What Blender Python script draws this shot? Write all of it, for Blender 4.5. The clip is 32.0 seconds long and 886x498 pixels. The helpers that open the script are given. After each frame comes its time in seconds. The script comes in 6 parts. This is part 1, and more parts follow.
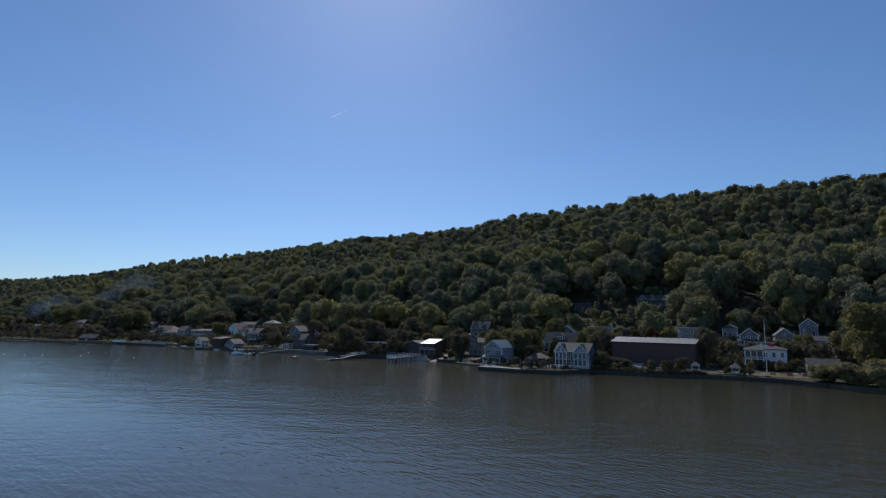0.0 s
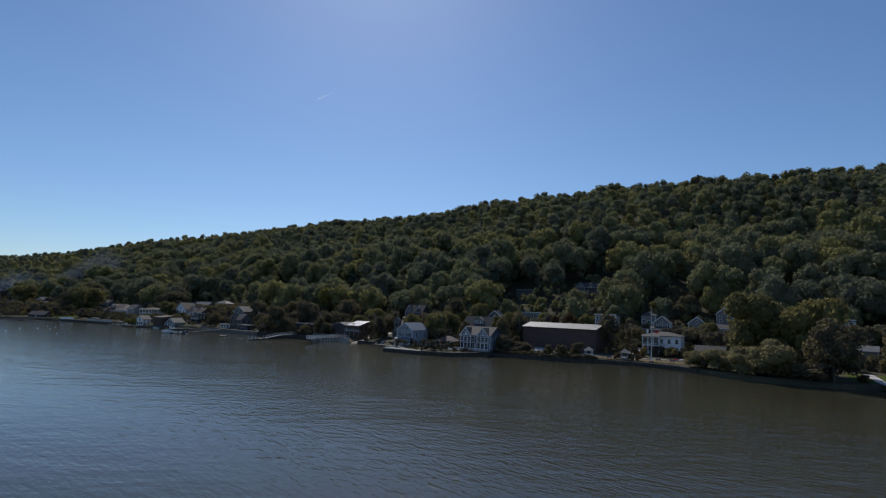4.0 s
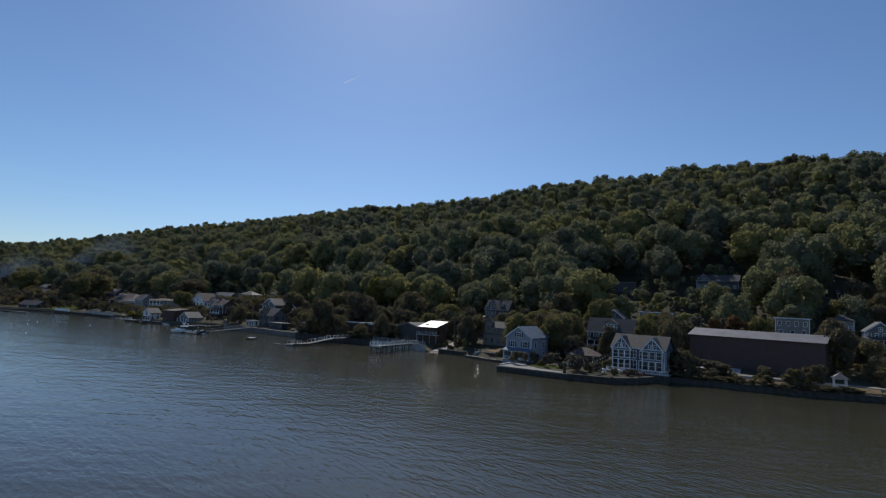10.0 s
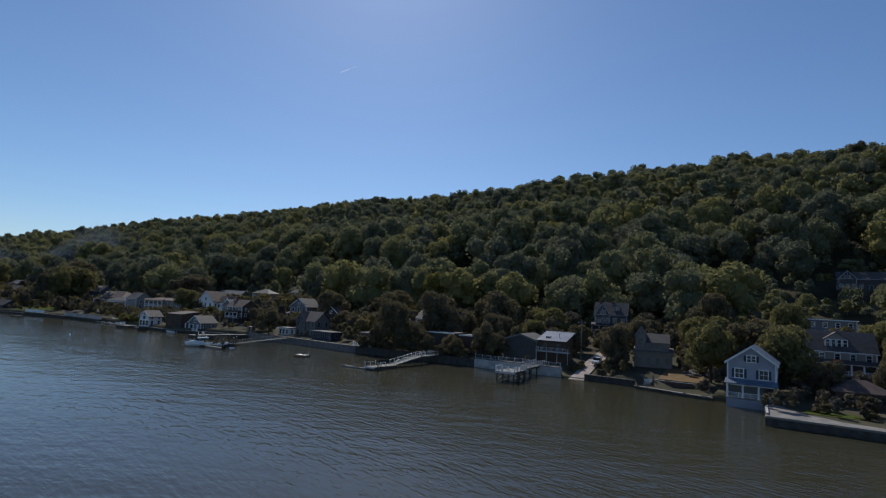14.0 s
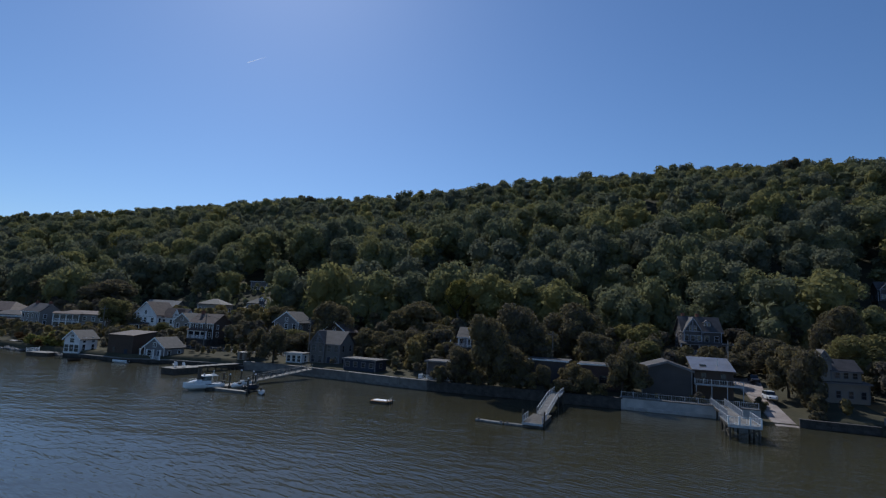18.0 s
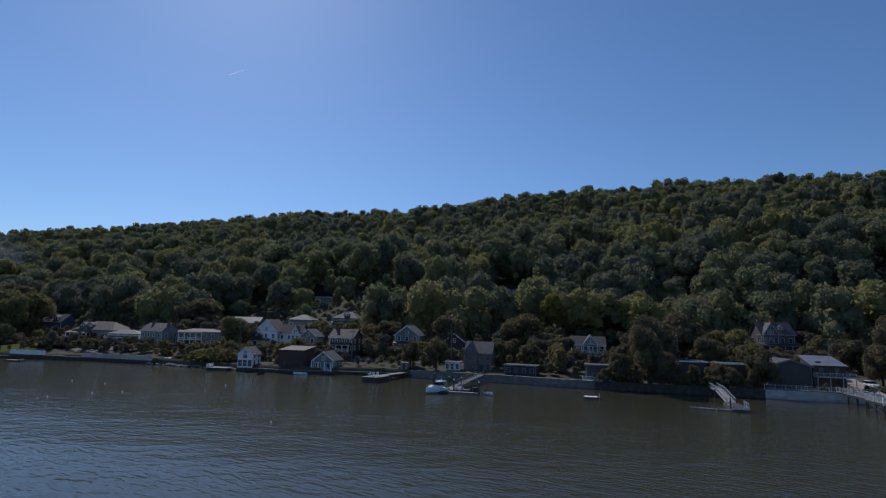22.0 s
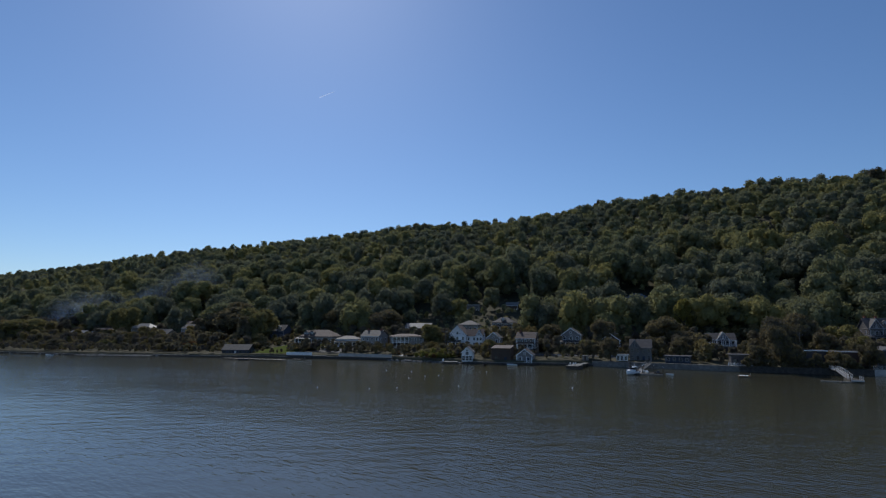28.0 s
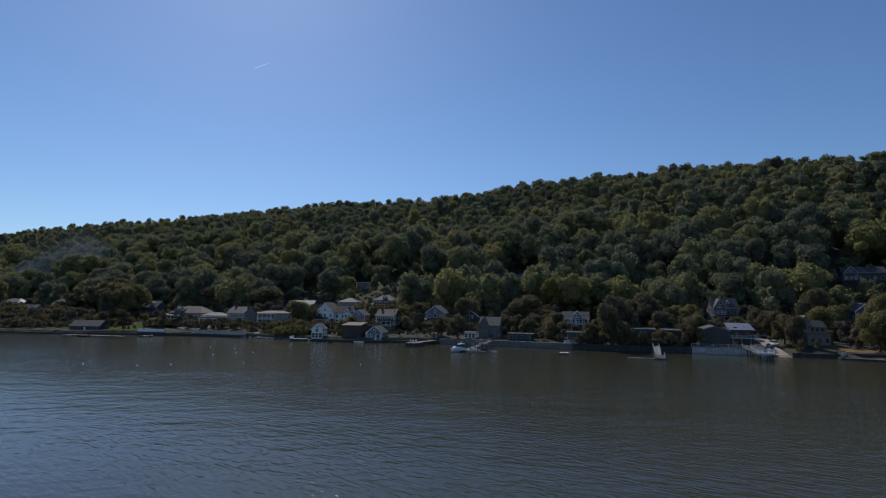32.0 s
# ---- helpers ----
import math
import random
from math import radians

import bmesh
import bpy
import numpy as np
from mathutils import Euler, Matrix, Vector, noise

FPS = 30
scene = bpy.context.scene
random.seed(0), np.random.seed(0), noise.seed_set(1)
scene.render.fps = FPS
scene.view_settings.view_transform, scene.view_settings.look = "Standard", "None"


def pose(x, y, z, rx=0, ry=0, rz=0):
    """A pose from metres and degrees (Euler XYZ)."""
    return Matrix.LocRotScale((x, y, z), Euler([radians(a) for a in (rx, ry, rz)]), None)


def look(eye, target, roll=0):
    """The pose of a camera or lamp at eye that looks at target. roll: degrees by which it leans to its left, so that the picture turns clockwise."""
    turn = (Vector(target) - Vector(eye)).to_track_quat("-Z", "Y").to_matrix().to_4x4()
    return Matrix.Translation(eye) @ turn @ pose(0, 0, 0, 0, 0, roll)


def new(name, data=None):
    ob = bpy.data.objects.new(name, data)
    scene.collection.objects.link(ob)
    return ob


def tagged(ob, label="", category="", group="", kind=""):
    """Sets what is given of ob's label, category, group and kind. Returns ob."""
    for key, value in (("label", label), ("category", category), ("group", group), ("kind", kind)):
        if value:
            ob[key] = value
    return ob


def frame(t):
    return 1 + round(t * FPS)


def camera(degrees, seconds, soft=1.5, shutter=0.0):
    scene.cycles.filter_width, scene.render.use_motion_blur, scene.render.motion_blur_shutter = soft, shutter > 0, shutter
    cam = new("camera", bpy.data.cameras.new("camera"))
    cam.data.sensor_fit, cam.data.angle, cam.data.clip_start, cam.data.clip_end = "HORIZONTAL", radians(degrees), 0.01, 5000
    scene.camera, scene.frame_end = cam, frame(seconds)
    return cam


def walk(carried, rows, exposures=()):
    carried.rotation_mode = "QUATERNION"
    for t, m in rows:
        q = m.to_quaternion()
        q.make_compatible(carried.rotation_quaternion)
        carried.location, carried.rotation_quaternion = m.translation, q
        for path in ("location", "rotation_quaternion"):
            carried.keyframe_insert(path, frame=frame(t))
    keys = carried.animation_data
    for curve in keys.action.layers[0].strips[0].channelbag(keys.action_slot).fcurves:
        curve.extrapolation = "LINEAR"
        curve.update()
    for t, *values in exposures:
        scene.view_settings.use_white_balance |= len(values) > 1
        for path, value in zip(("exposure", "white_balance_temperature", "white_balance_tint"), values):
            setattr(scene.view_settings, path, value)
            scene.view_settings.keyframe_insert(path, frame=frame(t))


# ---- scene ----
cam = camera(78.1, 32.0, soft=1.25)
METRES, EYE, TILT, LEAN, TURN = 450.0, 16.65, 8.0, -1.0, 0.0
ROWS = [
    (0.0, 0.0, 0.0, 0.0, 0.0, 0.0, 0.0),
    (0.5, 0.0125, -0.0112, 0.0014, -2.15, -0.2, -0.37),
    (1.0, 0.0255, -0.0188, 0.0023, -5.32, -0.38, -0.84),
    (1.5, 0.0391, -0.0241, 0.0026, -5.74, -0.59, -1.1),
    (2.0, 0.052, -0.0259, 0.0026, -4.94, -1.05, -1.14),
    (2.5, 0.0628, -0.0251, 0.0025, -2.0, -1.2, -0.98),
    (3.0, 0.0707, -0.0216, 0.0018, -1.11, -1.3, -1.0),
    (3.5, 0.076, -0.0163, 0.0005, -0.9, -1.39, -1.08),
    (5.5, 0.0742, 0.0229, -0.0041, 0.77, -1.89, -1.3),
    (6.0, 0.07, 0.0359, -0.0063, 0.83, -1.93, -1.43),
    (6.5, 0.0647, 0.0495, -0.0084, 1.61, -1.98, -1.39),
    (7.0, 0.0582, 0.0637, -0.0104, 1.92, -2.02, -1.4),
    (7.5, 0.0506, 0.0782, -0.0126, 1.9, -2.05, -1.46),
    (8.0, 0.0421, 0.0933, -0.0147, 1.82, -2.06, -1.55),
    (8.5, 0.0334, 0.1091, -0.0167, 1.81, -2.1, -1.57),
    (9.0, 0.0239, 0.1244, -0.0188, 1.64, -2.12, -1.64),
    (9.5, 0.0143, 0.14, -0.0207, 1.57, -2.14, -1.66),
    (10.0, 0.004, 0.1554, -0.023, 1.41, -2.13, -1.77),
    (10.5, -0.0062, 0.1714, -0.0251, 1.24, -2.16, -1.79),
    (11.0, -0.0172, 0.187, -0.0272, 1.02, -2.15, -1.88),
    (11.5, -0.0282, 0.2026, -0.0296, 0.79, -2.15, -1.95),
    (12.0, -0.039, 0.2187, -0.032, 0.64, -2.13, -2.0),
    (12.5, -0.0496, 0.2351, -0.034, 0.51, -2.17, -2.06),
    (13.0, -0.0607, 0.2508, -0.0362, 0.31, -2.17, -2.15),
    (13.5, -0.0718, 0.2664, -0.0383, 0.13, -2.18, -2.16),
    (14.0, -0.0826, 0.2823, -0.0407, -0.02, -2.17, -2.23),
    (14.5, -0.0937, 0.2981, -0.0432, -0.21, -2.15, -2.26),
    (16.5, -0.138, 0.3616, -0.0517, -4.63, -1.58, -2.99),
    (17.0, -0.1523, 0.373, -0.0526, -8.74, -1.28, -3.54),
    (17.5, -0.1673, 0.3808, -0.0533, -10.23, -1.04, -3.6),
    (18.0, -0.1823, 0.3854, -0.0539, -10.91, -0.83, -3.5),
    (18.5, -0.1971, 0.3874, -0.0541, -12.08, -0.62, -3.44),
    (19.0, -0.2123, 0.3874, -0.0542, -13.25, -0.42, -3.41),
    (19.5, -0.2274, 0.3857, -0.054, -13.68, -0.26, -3.29),
    (20.0, -0.2424, 0.3823, -0.0534, -14.04, -0.14, -3.18),
    (20.5, -0.2575, 0.3779, -0.0529, -14.26, -0.04, -3.03),
    (21.0, -0.2723, 0.3724, -0.0522, -14.36, 0.05, -2.87),
    (21.5, -0.2874, 0.3665, -0.0512, -14.53, 0.14, -2.81),
    (22.0, -0.3021, 0.3601, -0.0502, -14.65, 0.21, -2.69),
    (22.5, -0.3174, 0.3531, -0.0494, -14.82, 0.3, -2.64),
    (23.0, -0.3323, 0.3459, -0.0481, -14.94, 0.37, -2.56),
    (23.5, -0.3474, 0.3384, -0.0469, -15.04, 0.37, -2.49),
    (24.0, -0.3627, 0.3311, -0.0456, -15.18, 0.4, -2.47),
    (24.5, -0.3776, 0.3236, -0.0443, -15.26, 0.44, -2.31),
    (25.0, -0.3928, 0.3152, -0.043, -15.27, 0.5, -2.17),
    (25.5, -0.4086, 0.307, -0.0416, -13.76, 0.53, -1.82),
    (26.0, -0.4203, 0.2944, -0.0386, -8.67, 0.38, -0.45),
    (26.5, -0.427, 0.282, -0.0355, -7.22, 0.3, -0.45),
    (28.5, -0.4203, 0.2353, -0.0267, -8.1, -0.46, 0.02),
    (29.0, -0.4113, 0.2294, -0.0261, -10.03, -0.78, -0.25),
    (29.5, -0.4008, 0.226, -0.0263, -10.69, -1.02, -0.45),
    (30.0, -0.3887, 0.2253, -0.0271, -11.33, -1.24, -0.65),
    (30.5, -0.3753, 0.227, -0.0281, -11.75, -1.48, -0.83),
    (31.0, -0.3611, 0.2304, -0.0294, -12.3, -1.67, -1.06),
    (31.5, -0.346, 0.2355, -0.0305, -12.46, -1.9, -1.27),
    (32.0, -0.3301, 0.2422, -0.0321, -12.35, -2.11, -1.41),
]
walk(cam, [(t, pose(0, 0, EYE, TILT, LEAN, TURN) @ pose(METRES * x, METRES * y, METRES * z, 90 + pitch, roll, yaw)) for t, x, y, z, yaw, pitch, roll in ROWS], exposures=[(0.0, 0.13, 5800, 10), (3.0, 0.13, 6120, 10), (14.5, 0.13, 6120, 10), (18.0, 0.08, 5680, 10), (25.0, 0.08, 5720, 10), (29.0, 0.11, 5930, 10), (32.0, 0.11, 5930, 10)])

# ---- light ----
world = bpy.data.worlds.new("sky")
scene.world = world
world.use_nodes = True
wn = world.node_tree.nodes
sky = wn.new("ShaderNodeTexSky")
sky.sky_type = "NISHITA"
sky.sun_disc = False
SUN_EL, SUN_AZ = 41.0, -8.0  # degrees above the horizon; degrees right of +y
sky.sun_elevation = radians(SUN_EL)
sky.sun_rotation = radians(SUN_AZ)
sky.altitude = 100
sky.air_density, sky.dust_density, sky.ozone_density = 1.0, 0.25, 6.0
wn["Background"].inputs["Strength"].default_value = 0.076
world.node_tree.links.new(sky.outputs[0], wn["Background"].inputs["Color"])
sun_data = bpy.data.lights.new("sun", "SUN")
sun_data.energy, sun_data.angle, sun_data.color = 3.0, radians(0.55), (1.0, 0.93, 0.82)
sun = new("sun", sun_data)
a, e = radians(SUN_AZ), radians(SUN_EL)
sun.matrix_world = look((math.sin(a) * math.cos(e) * 100, math.cos(a) * math.cos(e) * 100, math.sin(e) * 100), (0, 0, 0))

# ---- materials ----


def nodes_of(name):
    m = bpy.data.materials.new(name)
    m.use_nodes = True
    return m, m.node_tree.nodes, m.node_tree.links, m.node_tree.nodes["Principled BSDF"]


def surface(name, c1, c2, scale=1.0, rough=0.7, bump=0.2, fine=18.0, metal=0.0, stretch=(1, 1, 1), own=0.12, spec=0.35):
    """Two tones mixed by coarse and fine noise, a little bump, each object a little lighter or darker."""
    m, n, l, b = nodes_of(name)
    co = n.new("ShaderNodeTexCoord")
    mp = n.new("ShaderNodeMapping")
    mp.inputs["Scale"].default_value = stretch
    l.new(co.outputs["Object"], mp.inputs["Vector"])
    big, small = n.new("ShaderNodeTexNoise"), n.new("ShaderNodeTexNoise")
    big.inputs["Scale"].default_value, small.inputs["Scale"].default_value = scale, scale * fine
    big.inputs["Detail"].default_value = 6
    l.new(mp.outputs[0], big.inputs["Vector"])
    l.new(mp.outputs[0], small.inputs["Vector"])
    add = n.new("ShaderNodeMath")
    add.operation = "MULTIPLY_ADD"
    add.inputs[1].default_value, add.inputs[2].default_value = 0.35, -0.17
    l.new(small.outputs["Fac"], add.inputs[0])
    sm = n.new("ShaderNodeMath")
    l.new(add.outputs[0], sm.inputs[0])
    l.new(big.outputs["Fac"], sm.inputs[1])
    ramp = n.new("ShaderNodeValToRGB")
    ramp.color_ramp.elements[0].position, ramp.color_ramp.elements[1].position = 0.3, 0.7
    ramp.color_ramp.elements[0].color, ramp.color_ramp.elements[1].color = (*c1, 1), (*c2, 1)
    l.new(sm.outputs[0], ramp.inputs[0])
    hsv = n.new("ShaderNodeHueSaturation")
    info = n.new("ShaderNodeObjectInfo")
    mr = n.new("ShaderNodeMapRange")
    mr.inputs["To Min"].default_value, mr.inputs["To Max"].default_value = 1 - own, 1 + own
    l.new(info.outputs["Random"], mr.inputs["Value"])
    l.new(mr.outputs[0], hsv.inputs["Value"])
    l.new(ramp.outputs[0], hsv.inputs["Color"])
    l.new(hsv.outputs[0], b.inputs["Base Color"])
    b.inputs["Roughness"].default_value, b.inputs["Metallic"].default_value = rough, metal
    b.inputs["Specular IOR Level"].default_value = spec
    if bump:
        bp = n.new("ShaderNodeBump")
        bp.inputs["Strength"].default_value, bp.inputs["Distance"].default_value = bump, 0.05
        l.new(sm.outputs[0], bp.inputs["Height"])
        l.new(bp.outputs[0], b.inputs["Normal"])
    return m


def siding(name, c, course=0.14):
    """Painted clapboard: horizontal courses with weathering streaks."""
    m = surface(name, tuple(v * 0.8 for v in c), c, 0.5, 0.6, 0.0, 12, own=0.06)
    n, l = m.node_tree.nodes, m.node_tree.links
    co = n.new("ShaderNodeTexCoord")
    wv = n.new("ShaderNodeTexWave")
    wv.bands_direction, wv.wave_profile = "Z", "SAW"
    wv.inputs["Scale"].default_value = 0.314 / course
    l.new(co.outputs["Object"], wv.inputs["Vector"])
    bp = n.new("ShaderNodeBump")
    bp.inputs["Strength"].default_value, bp.inputs["Distance"].default_value = 0.5, 0.03
    l.new(wv.outputs["Fac"], bp.inputs["Height"])
    l.new(bp.outputs[0], n["Principled BSDF"].inputs["Normal"])
    return m


def leafy(name, tones, warm):
    """Foliage: diffuse and translucent; the tone goes by the tree's own tint and by noise."""
    m, n, l, b = nodes_of(name)
    at = n.new("ShaderNodeAttribute")
    at.attribute_name = "tint"
    info = n.new("ShaderNodeObjectInfo")
    geo = n.new("ShaderNodeNewGeometry")
    s1 = n.new("ShaderNodeMath")
    s1.operation = "MULTIPLY_ADD"
    s1.inputs[1].default_value = 0.16
    l.new(geo.outputs["Random Per Island"], s1.inputs[0])
    l.new(at.outputs["Fac"], s1.inputs[2])
    s2 = n.new("ShaderNodeMath")
    s2.operation = "MULTIPLY_ADD"
    s2.inputs[1].default_value = warm
    l.new(info.outputs["Random"], s2.inputs[0])
    l.new(s1.outputs[0], s2.inputs[2])
    ramp = n.new("ShaderNodeValToRGB")
    els = ramp.color_ramp.elements
    els[0].position, els[0].color = 0.0, (*tones[0], 1)
    els[1].position, els[1].color = 1.25, (*tones[-1], 1)
    for k, c in enumerate(tones[1:-1]):
        el = els.new((k + 1) / (len(tones) - 1))
        el.color = (*c, 1)
    leaf = n.new("ShaderNodeTexNoise")
    leaf.inputs["Scale"].default_value, leaf.inputs["Detail"].default_value = 0.8, 7
    l.new(geo.outputs["Position"], leaf.inputs["Vector"])
    s3 = n.new("ShaderNodeMath")
    s3.operation = "MULTIPLY_ADD"
    s3.inputs[1].default_value = 1.5
    l.new(leaf.outputs["Fac"], s3.inputs[0])
    s4 = n.new("ShaderNodeMath")
    s4.inputs[1].default_value = -0.77
    l.new(s2.outputs[0], s3.inputs[2])
    l.new(s3.outputs[0], s4.inputs[0])
    l.new(s4.outputs[0], ramp.inputs[0])
    bp = n.new("ShaderNodeBump")
    bp.inputs["Strength"].default_value, bp.inputs["Distance"].default_value = 0.9, 1.3
    l.new(leaf.outputs["Fac"], bp.inputs["Height"])
    out = n["Material Output"]
    dif, tr, mix = n.new("ShaderNodeBsdfDiffuse"), n.new("ShaderNodeBsdfTranslucent"), n.new("ShaderNodeMixShader")
    l.new(ramp.outputs[0], dif.inputs["Color"])
    l.new(bp.outputs[0], dif.inputs["Normal"])
    l.new(ramp.outputs[0], tr.inputs["Color"])
    mix.inputs[0].default_value = 0.38
    l.new(dif.outputs[0], mix.inputs[1])
    l.new(tr.outputs[0], mix.inputs[2])
    l.new(mix.outputs[0], out.inputs["Surface"])
    n.remove(b)
    return m


def glassy(name, c, rough=0.06):
    m, n, l, b = nodes_of(name)
    b.inputs["Base Color"].default_value = (*c, 1)
    b.inputs["Roughness"].default_value = rough
    b.inputs["Specular IOR Level"].default_value = 0.6
    return m


def water_material():
    m, n, l, b = nodes_of("lake_water")
    geo = n.new("ShaderNodeNewGeometry")
    hs = []
    for sx, sy, rot, det, k in ((4.6, 1.3, -36, 3, 0.4), (1.7, 0.52, -52, 2, 0.36), (10.5, 2.8, 6, 2, 0.46), (34.0, 11.0, -22, 2, 0.7), (90.0, 40.0, -30, 3, 1.0)):
        mp = n.new("ShaderNodeMapping")
        mp.vector_type = "TEXTURE"
        mp.inputs["Scale"].default_value, mp.inputs["Rotation"].default_value = (sx, sy, 1), (0, 0, radians(rot))
        l.new(geo.outputs["Position"], mp.inputs["Vector"])
        t = n.new("ShaderNodeTexNoise")
        t.inputs["Scale"].default_value, t.inputs["Detail"].default_value = 1.0, det
        t.inputs["Distortion"].default_value = 0.35
        l.new(mp.outputs[0], t.inputs["Vector"])
        mu = n.new("ShaderNodeMath")
        mu.operation = "MULTIPLY"
        mu.inputs[1].default_value = k
        l.new(t.outputs["Fac"], mu.inputs[0])
        hs.append(mu)

    def plus(p, q):
        ad = n.new("ShaderNodeMath")
        l.new(p.outputs[0], ad.inputs[0])
        l.new(q.outputs[0], ad.inputs[1])
        return ad

    # gusts roughen some stretches and leave others nearly smooth
    gust = n.new("ShaderNodeMapRange")
    gust.inputs["From Min"].default_value, gust.inputs["From Max"].default_value = 0.36, 0.64
    gust.inputs["To Min"].default_value, gust.inputs["To Max"].default_value = 0.7, 1.15
    l.new(hs[4].outputs[0], gust.inputs["Value"])
    ripple = n.new("ShaderNodeMath")
    ripple.operation = "MULTIPLY"
    l.new(plus(plus(hs[0], hs[1]), hs[2]).outputs[0], ripple.inputs[0])
    l.new(gust.outputs[0], ripple.inputs[1])
    a2 = plus(ripple, hs[3])
    bp = n.new("ShaderNodeBump")
    bp.inputs["Strength"].default_value, bp.inputs["Distance"].default_value = 1.0, 0.185
    l.new(a2.outputs[0], bp.inputs["Height"])
    l.new(bp.outputs[0], b.inputs["Normal"])
    silt = n.new("ShaderNodeTexNoise")
    silt.inputs["Scale"].default_value = 0.008
    l.new(geo.outputs["Position"], silt.inputs["Vector"])
    ramp = n.new("ShaderNodeValToRGB")
    ramp.color_ramp.elements[0].position, ramp.color_ramp.elements[1].position = 0.35, 0.65
    ramp.color_ramp.elements[0].color, ramp.color_ramp.elements[1].color = (0.0425, 0.0402, 0.0242, 1), (0.0525, 0.0485, 0.0277, 1)
    l.new(silt.outputs["Fac"], ramp.inputs[0])
    l.new(ramp.outputs[0], b.inputs["Base Color"])
    b.inputs["Roughness"].default_value, b.inputs["IOR"].default_value = 0.12, 1.333
    b.inputs["Specular IOR Level"].default_value = 0.5
    return m


WATER = water_material()
LEAF = leafy("forest_leaves", [(0.16, 0.165, 0.116), (0.19, 0.196, 0.12), (0.225, 0.224, 0.112), (0.275, 0.25, 0.1)], 0.0)
# shore and village leaves: backlit shade put into tones darker and greyer than LEAF
LEAF_NEAR = leafy("shaded_tree_leaves", [(0.115, 0.101, 0.086), (0.142, 0.124, 0.09), (0.172, 0.147, 0.084), (0.22, 0.172, 0.076)], 0.25)
LEAF_LOW = leafy("shaded_garden_leaves", [(0.126, 0.111, 0.094), (0.155, 0.136, 0.096), (0.19, 0.164, 0.088), (0.245, 0.192, 0.08)], 0.0)
LEAF_RUST = leafy("rust_leaves", [(0.12, 0.07, 0.035), (0.165, 0.098, 0.048), (0.21, 0.125, 0.06)], 0.2)
BARK = surface("bark", (0.05, 0.04, 0.03), (0.11, 0.09, 0.07), 3, 0.9, 0.6, 8, stretch=(1, 1, 0.2))
SOIL = surface("woodland_floor", (0.054, 0.051, 0.034), (0.094, 0.084, 0.054), 0.12, 0.95, 0.5, 14, spec=0.05)
GRASS = surface("lawn_grass", (0.06, 0.076, 0.022), (0.1, 0.118, 0.036), 0.3, 0.9, 0.6, 40, spec=0.0)
DRYGRASS = surface("dry_grass", (0.125, 0.096, 0.058), (0.19, 0.145, 0.088), 0.3, 0.9, 0.6, 40, spec=0.0)
CONCRETE = surface("concrete", (0.13, 0.118, 0.105), (0.24, 0.22, 0.2), 0.6, 0.85, 0.3, 15)
PALE_CONCRETE = surface("pale_concrete", (0.33, 0.31, 0.29), (0.52, 0.49, 0.46), 0.5, 0.8, 0.3, 15)
STONE = surface("wall_stone", (0.037, 0.033, 0.029), (0.085, 0.075, 0.067), 1.1, 0.9, 0.6, 6)
ASPHALT = surface("asphalt", (0.04, 0.04, 0.042), (0.075, 0.073, 0.07), 0.6, 0.9, 0.3, 30)
DOCKWOOD = surface("weathered_boards", (0.12, 0.11, 0.1), (0.26, 0.245, 0.22), 1.2, 0.8, 0.3, 8, stretch=(1, 1, 1))
PILE = surface("wet_piles", (0.035, 0.03, 0.024), (0.09, 0.075, 0.06), 1.5, 0.7, 0.4, 8)
WHITE = surface("white_paint", (0.7, 0.7, 0.7), (0.82, 0.82, 0.82), 0.7, 0.5, 0.1, 10, own=0.05)
RAILPAINT = surface("rail_paint", (0.34, 0.34, 0.35), (0.52, 0.52, 0.53), 0.9, 0.5, 0.1, 10)
GLASS = glassy("window_glass", (0.02, 0.025, 0.032))
DARKMETAL = surface("dark_metal", (0.04, 0.04, 0.045), (0.08, 0.08, 0.085), 2, 0.4, 0.05, 8, metal=0.6)
STEEL = surface("galvanised_steel", (0.42, 0.43, 0.45), (0.6, 0.61, 0.62), 2, 0.35, 0.05, 8, metal=0.8)
BRICK = surface("red_brick", (0.16, 0.06, 0.04), (0.27, 0.11, 0.075), 2.0, 0.85, 0.4, 10)
SHINGLE_GREY = surface("grey_shingles", (0.05, 0.044, 0.043), (0.09, 0.08, 0.078), 0.9, 0.75, 0.4, 14)
SHINGLE_DARK = surface("dark_shingles", (0.045, 0.041, 0.041), (0.08, 0.072, 0.07), 0.9, 0.8, 0.4, 14)
SHINGLE_BROWN = surface("brown_shingles", (0.062, 0.041, 0.035), (0.115, 0.078, 0.066), 0.9, 0.8, 0.4, 14)
SHINGLE_PALE = surface("pale_roof", (0.125, 0.117, 0.112), (0.2, 0.187, 0.18), 0.5, 0.62, 0.2, 14)
ROOF_MAUVE = surface("faded_metal_roof", (0.1, 0.093, 0.097), (0.16, 0.15, 0.155), 0.3, 0.6, 0.2, 14)
SHINGLE_BLUE = surface("slate_blue_roof", (0.07, 0.1, 0.15), (0.12, 0.16, 0.22), 0.9, 0.75, 0.4, 14)
TINROOF = surface("sheet_metal_roof", (0.22, 0.195, 0.18), (0.31, 0.28, 0.26), 0.4, 0.25, 0.08, 14, metal=0.3, spec=0.6)
S_WHITE = siding("white_clapboard", (0.86, 0.85, 0.85))
S_PALEBLUE = siding("pale_blue_clapboard", (0.37, 0.38, 0.43))
S_BLUE = siding("blue_shingle_wall", (0.1, 0.116, 0.165))
S_NAVY = siding("navy_boards", (0.035, 0.045, 0.075))
S_TAN = siding("tan_clapboard", (0.3, 0.262, 0.225))
S_CREAM = siding("cream_clapboard", (0.29, 0.265, 0.245))
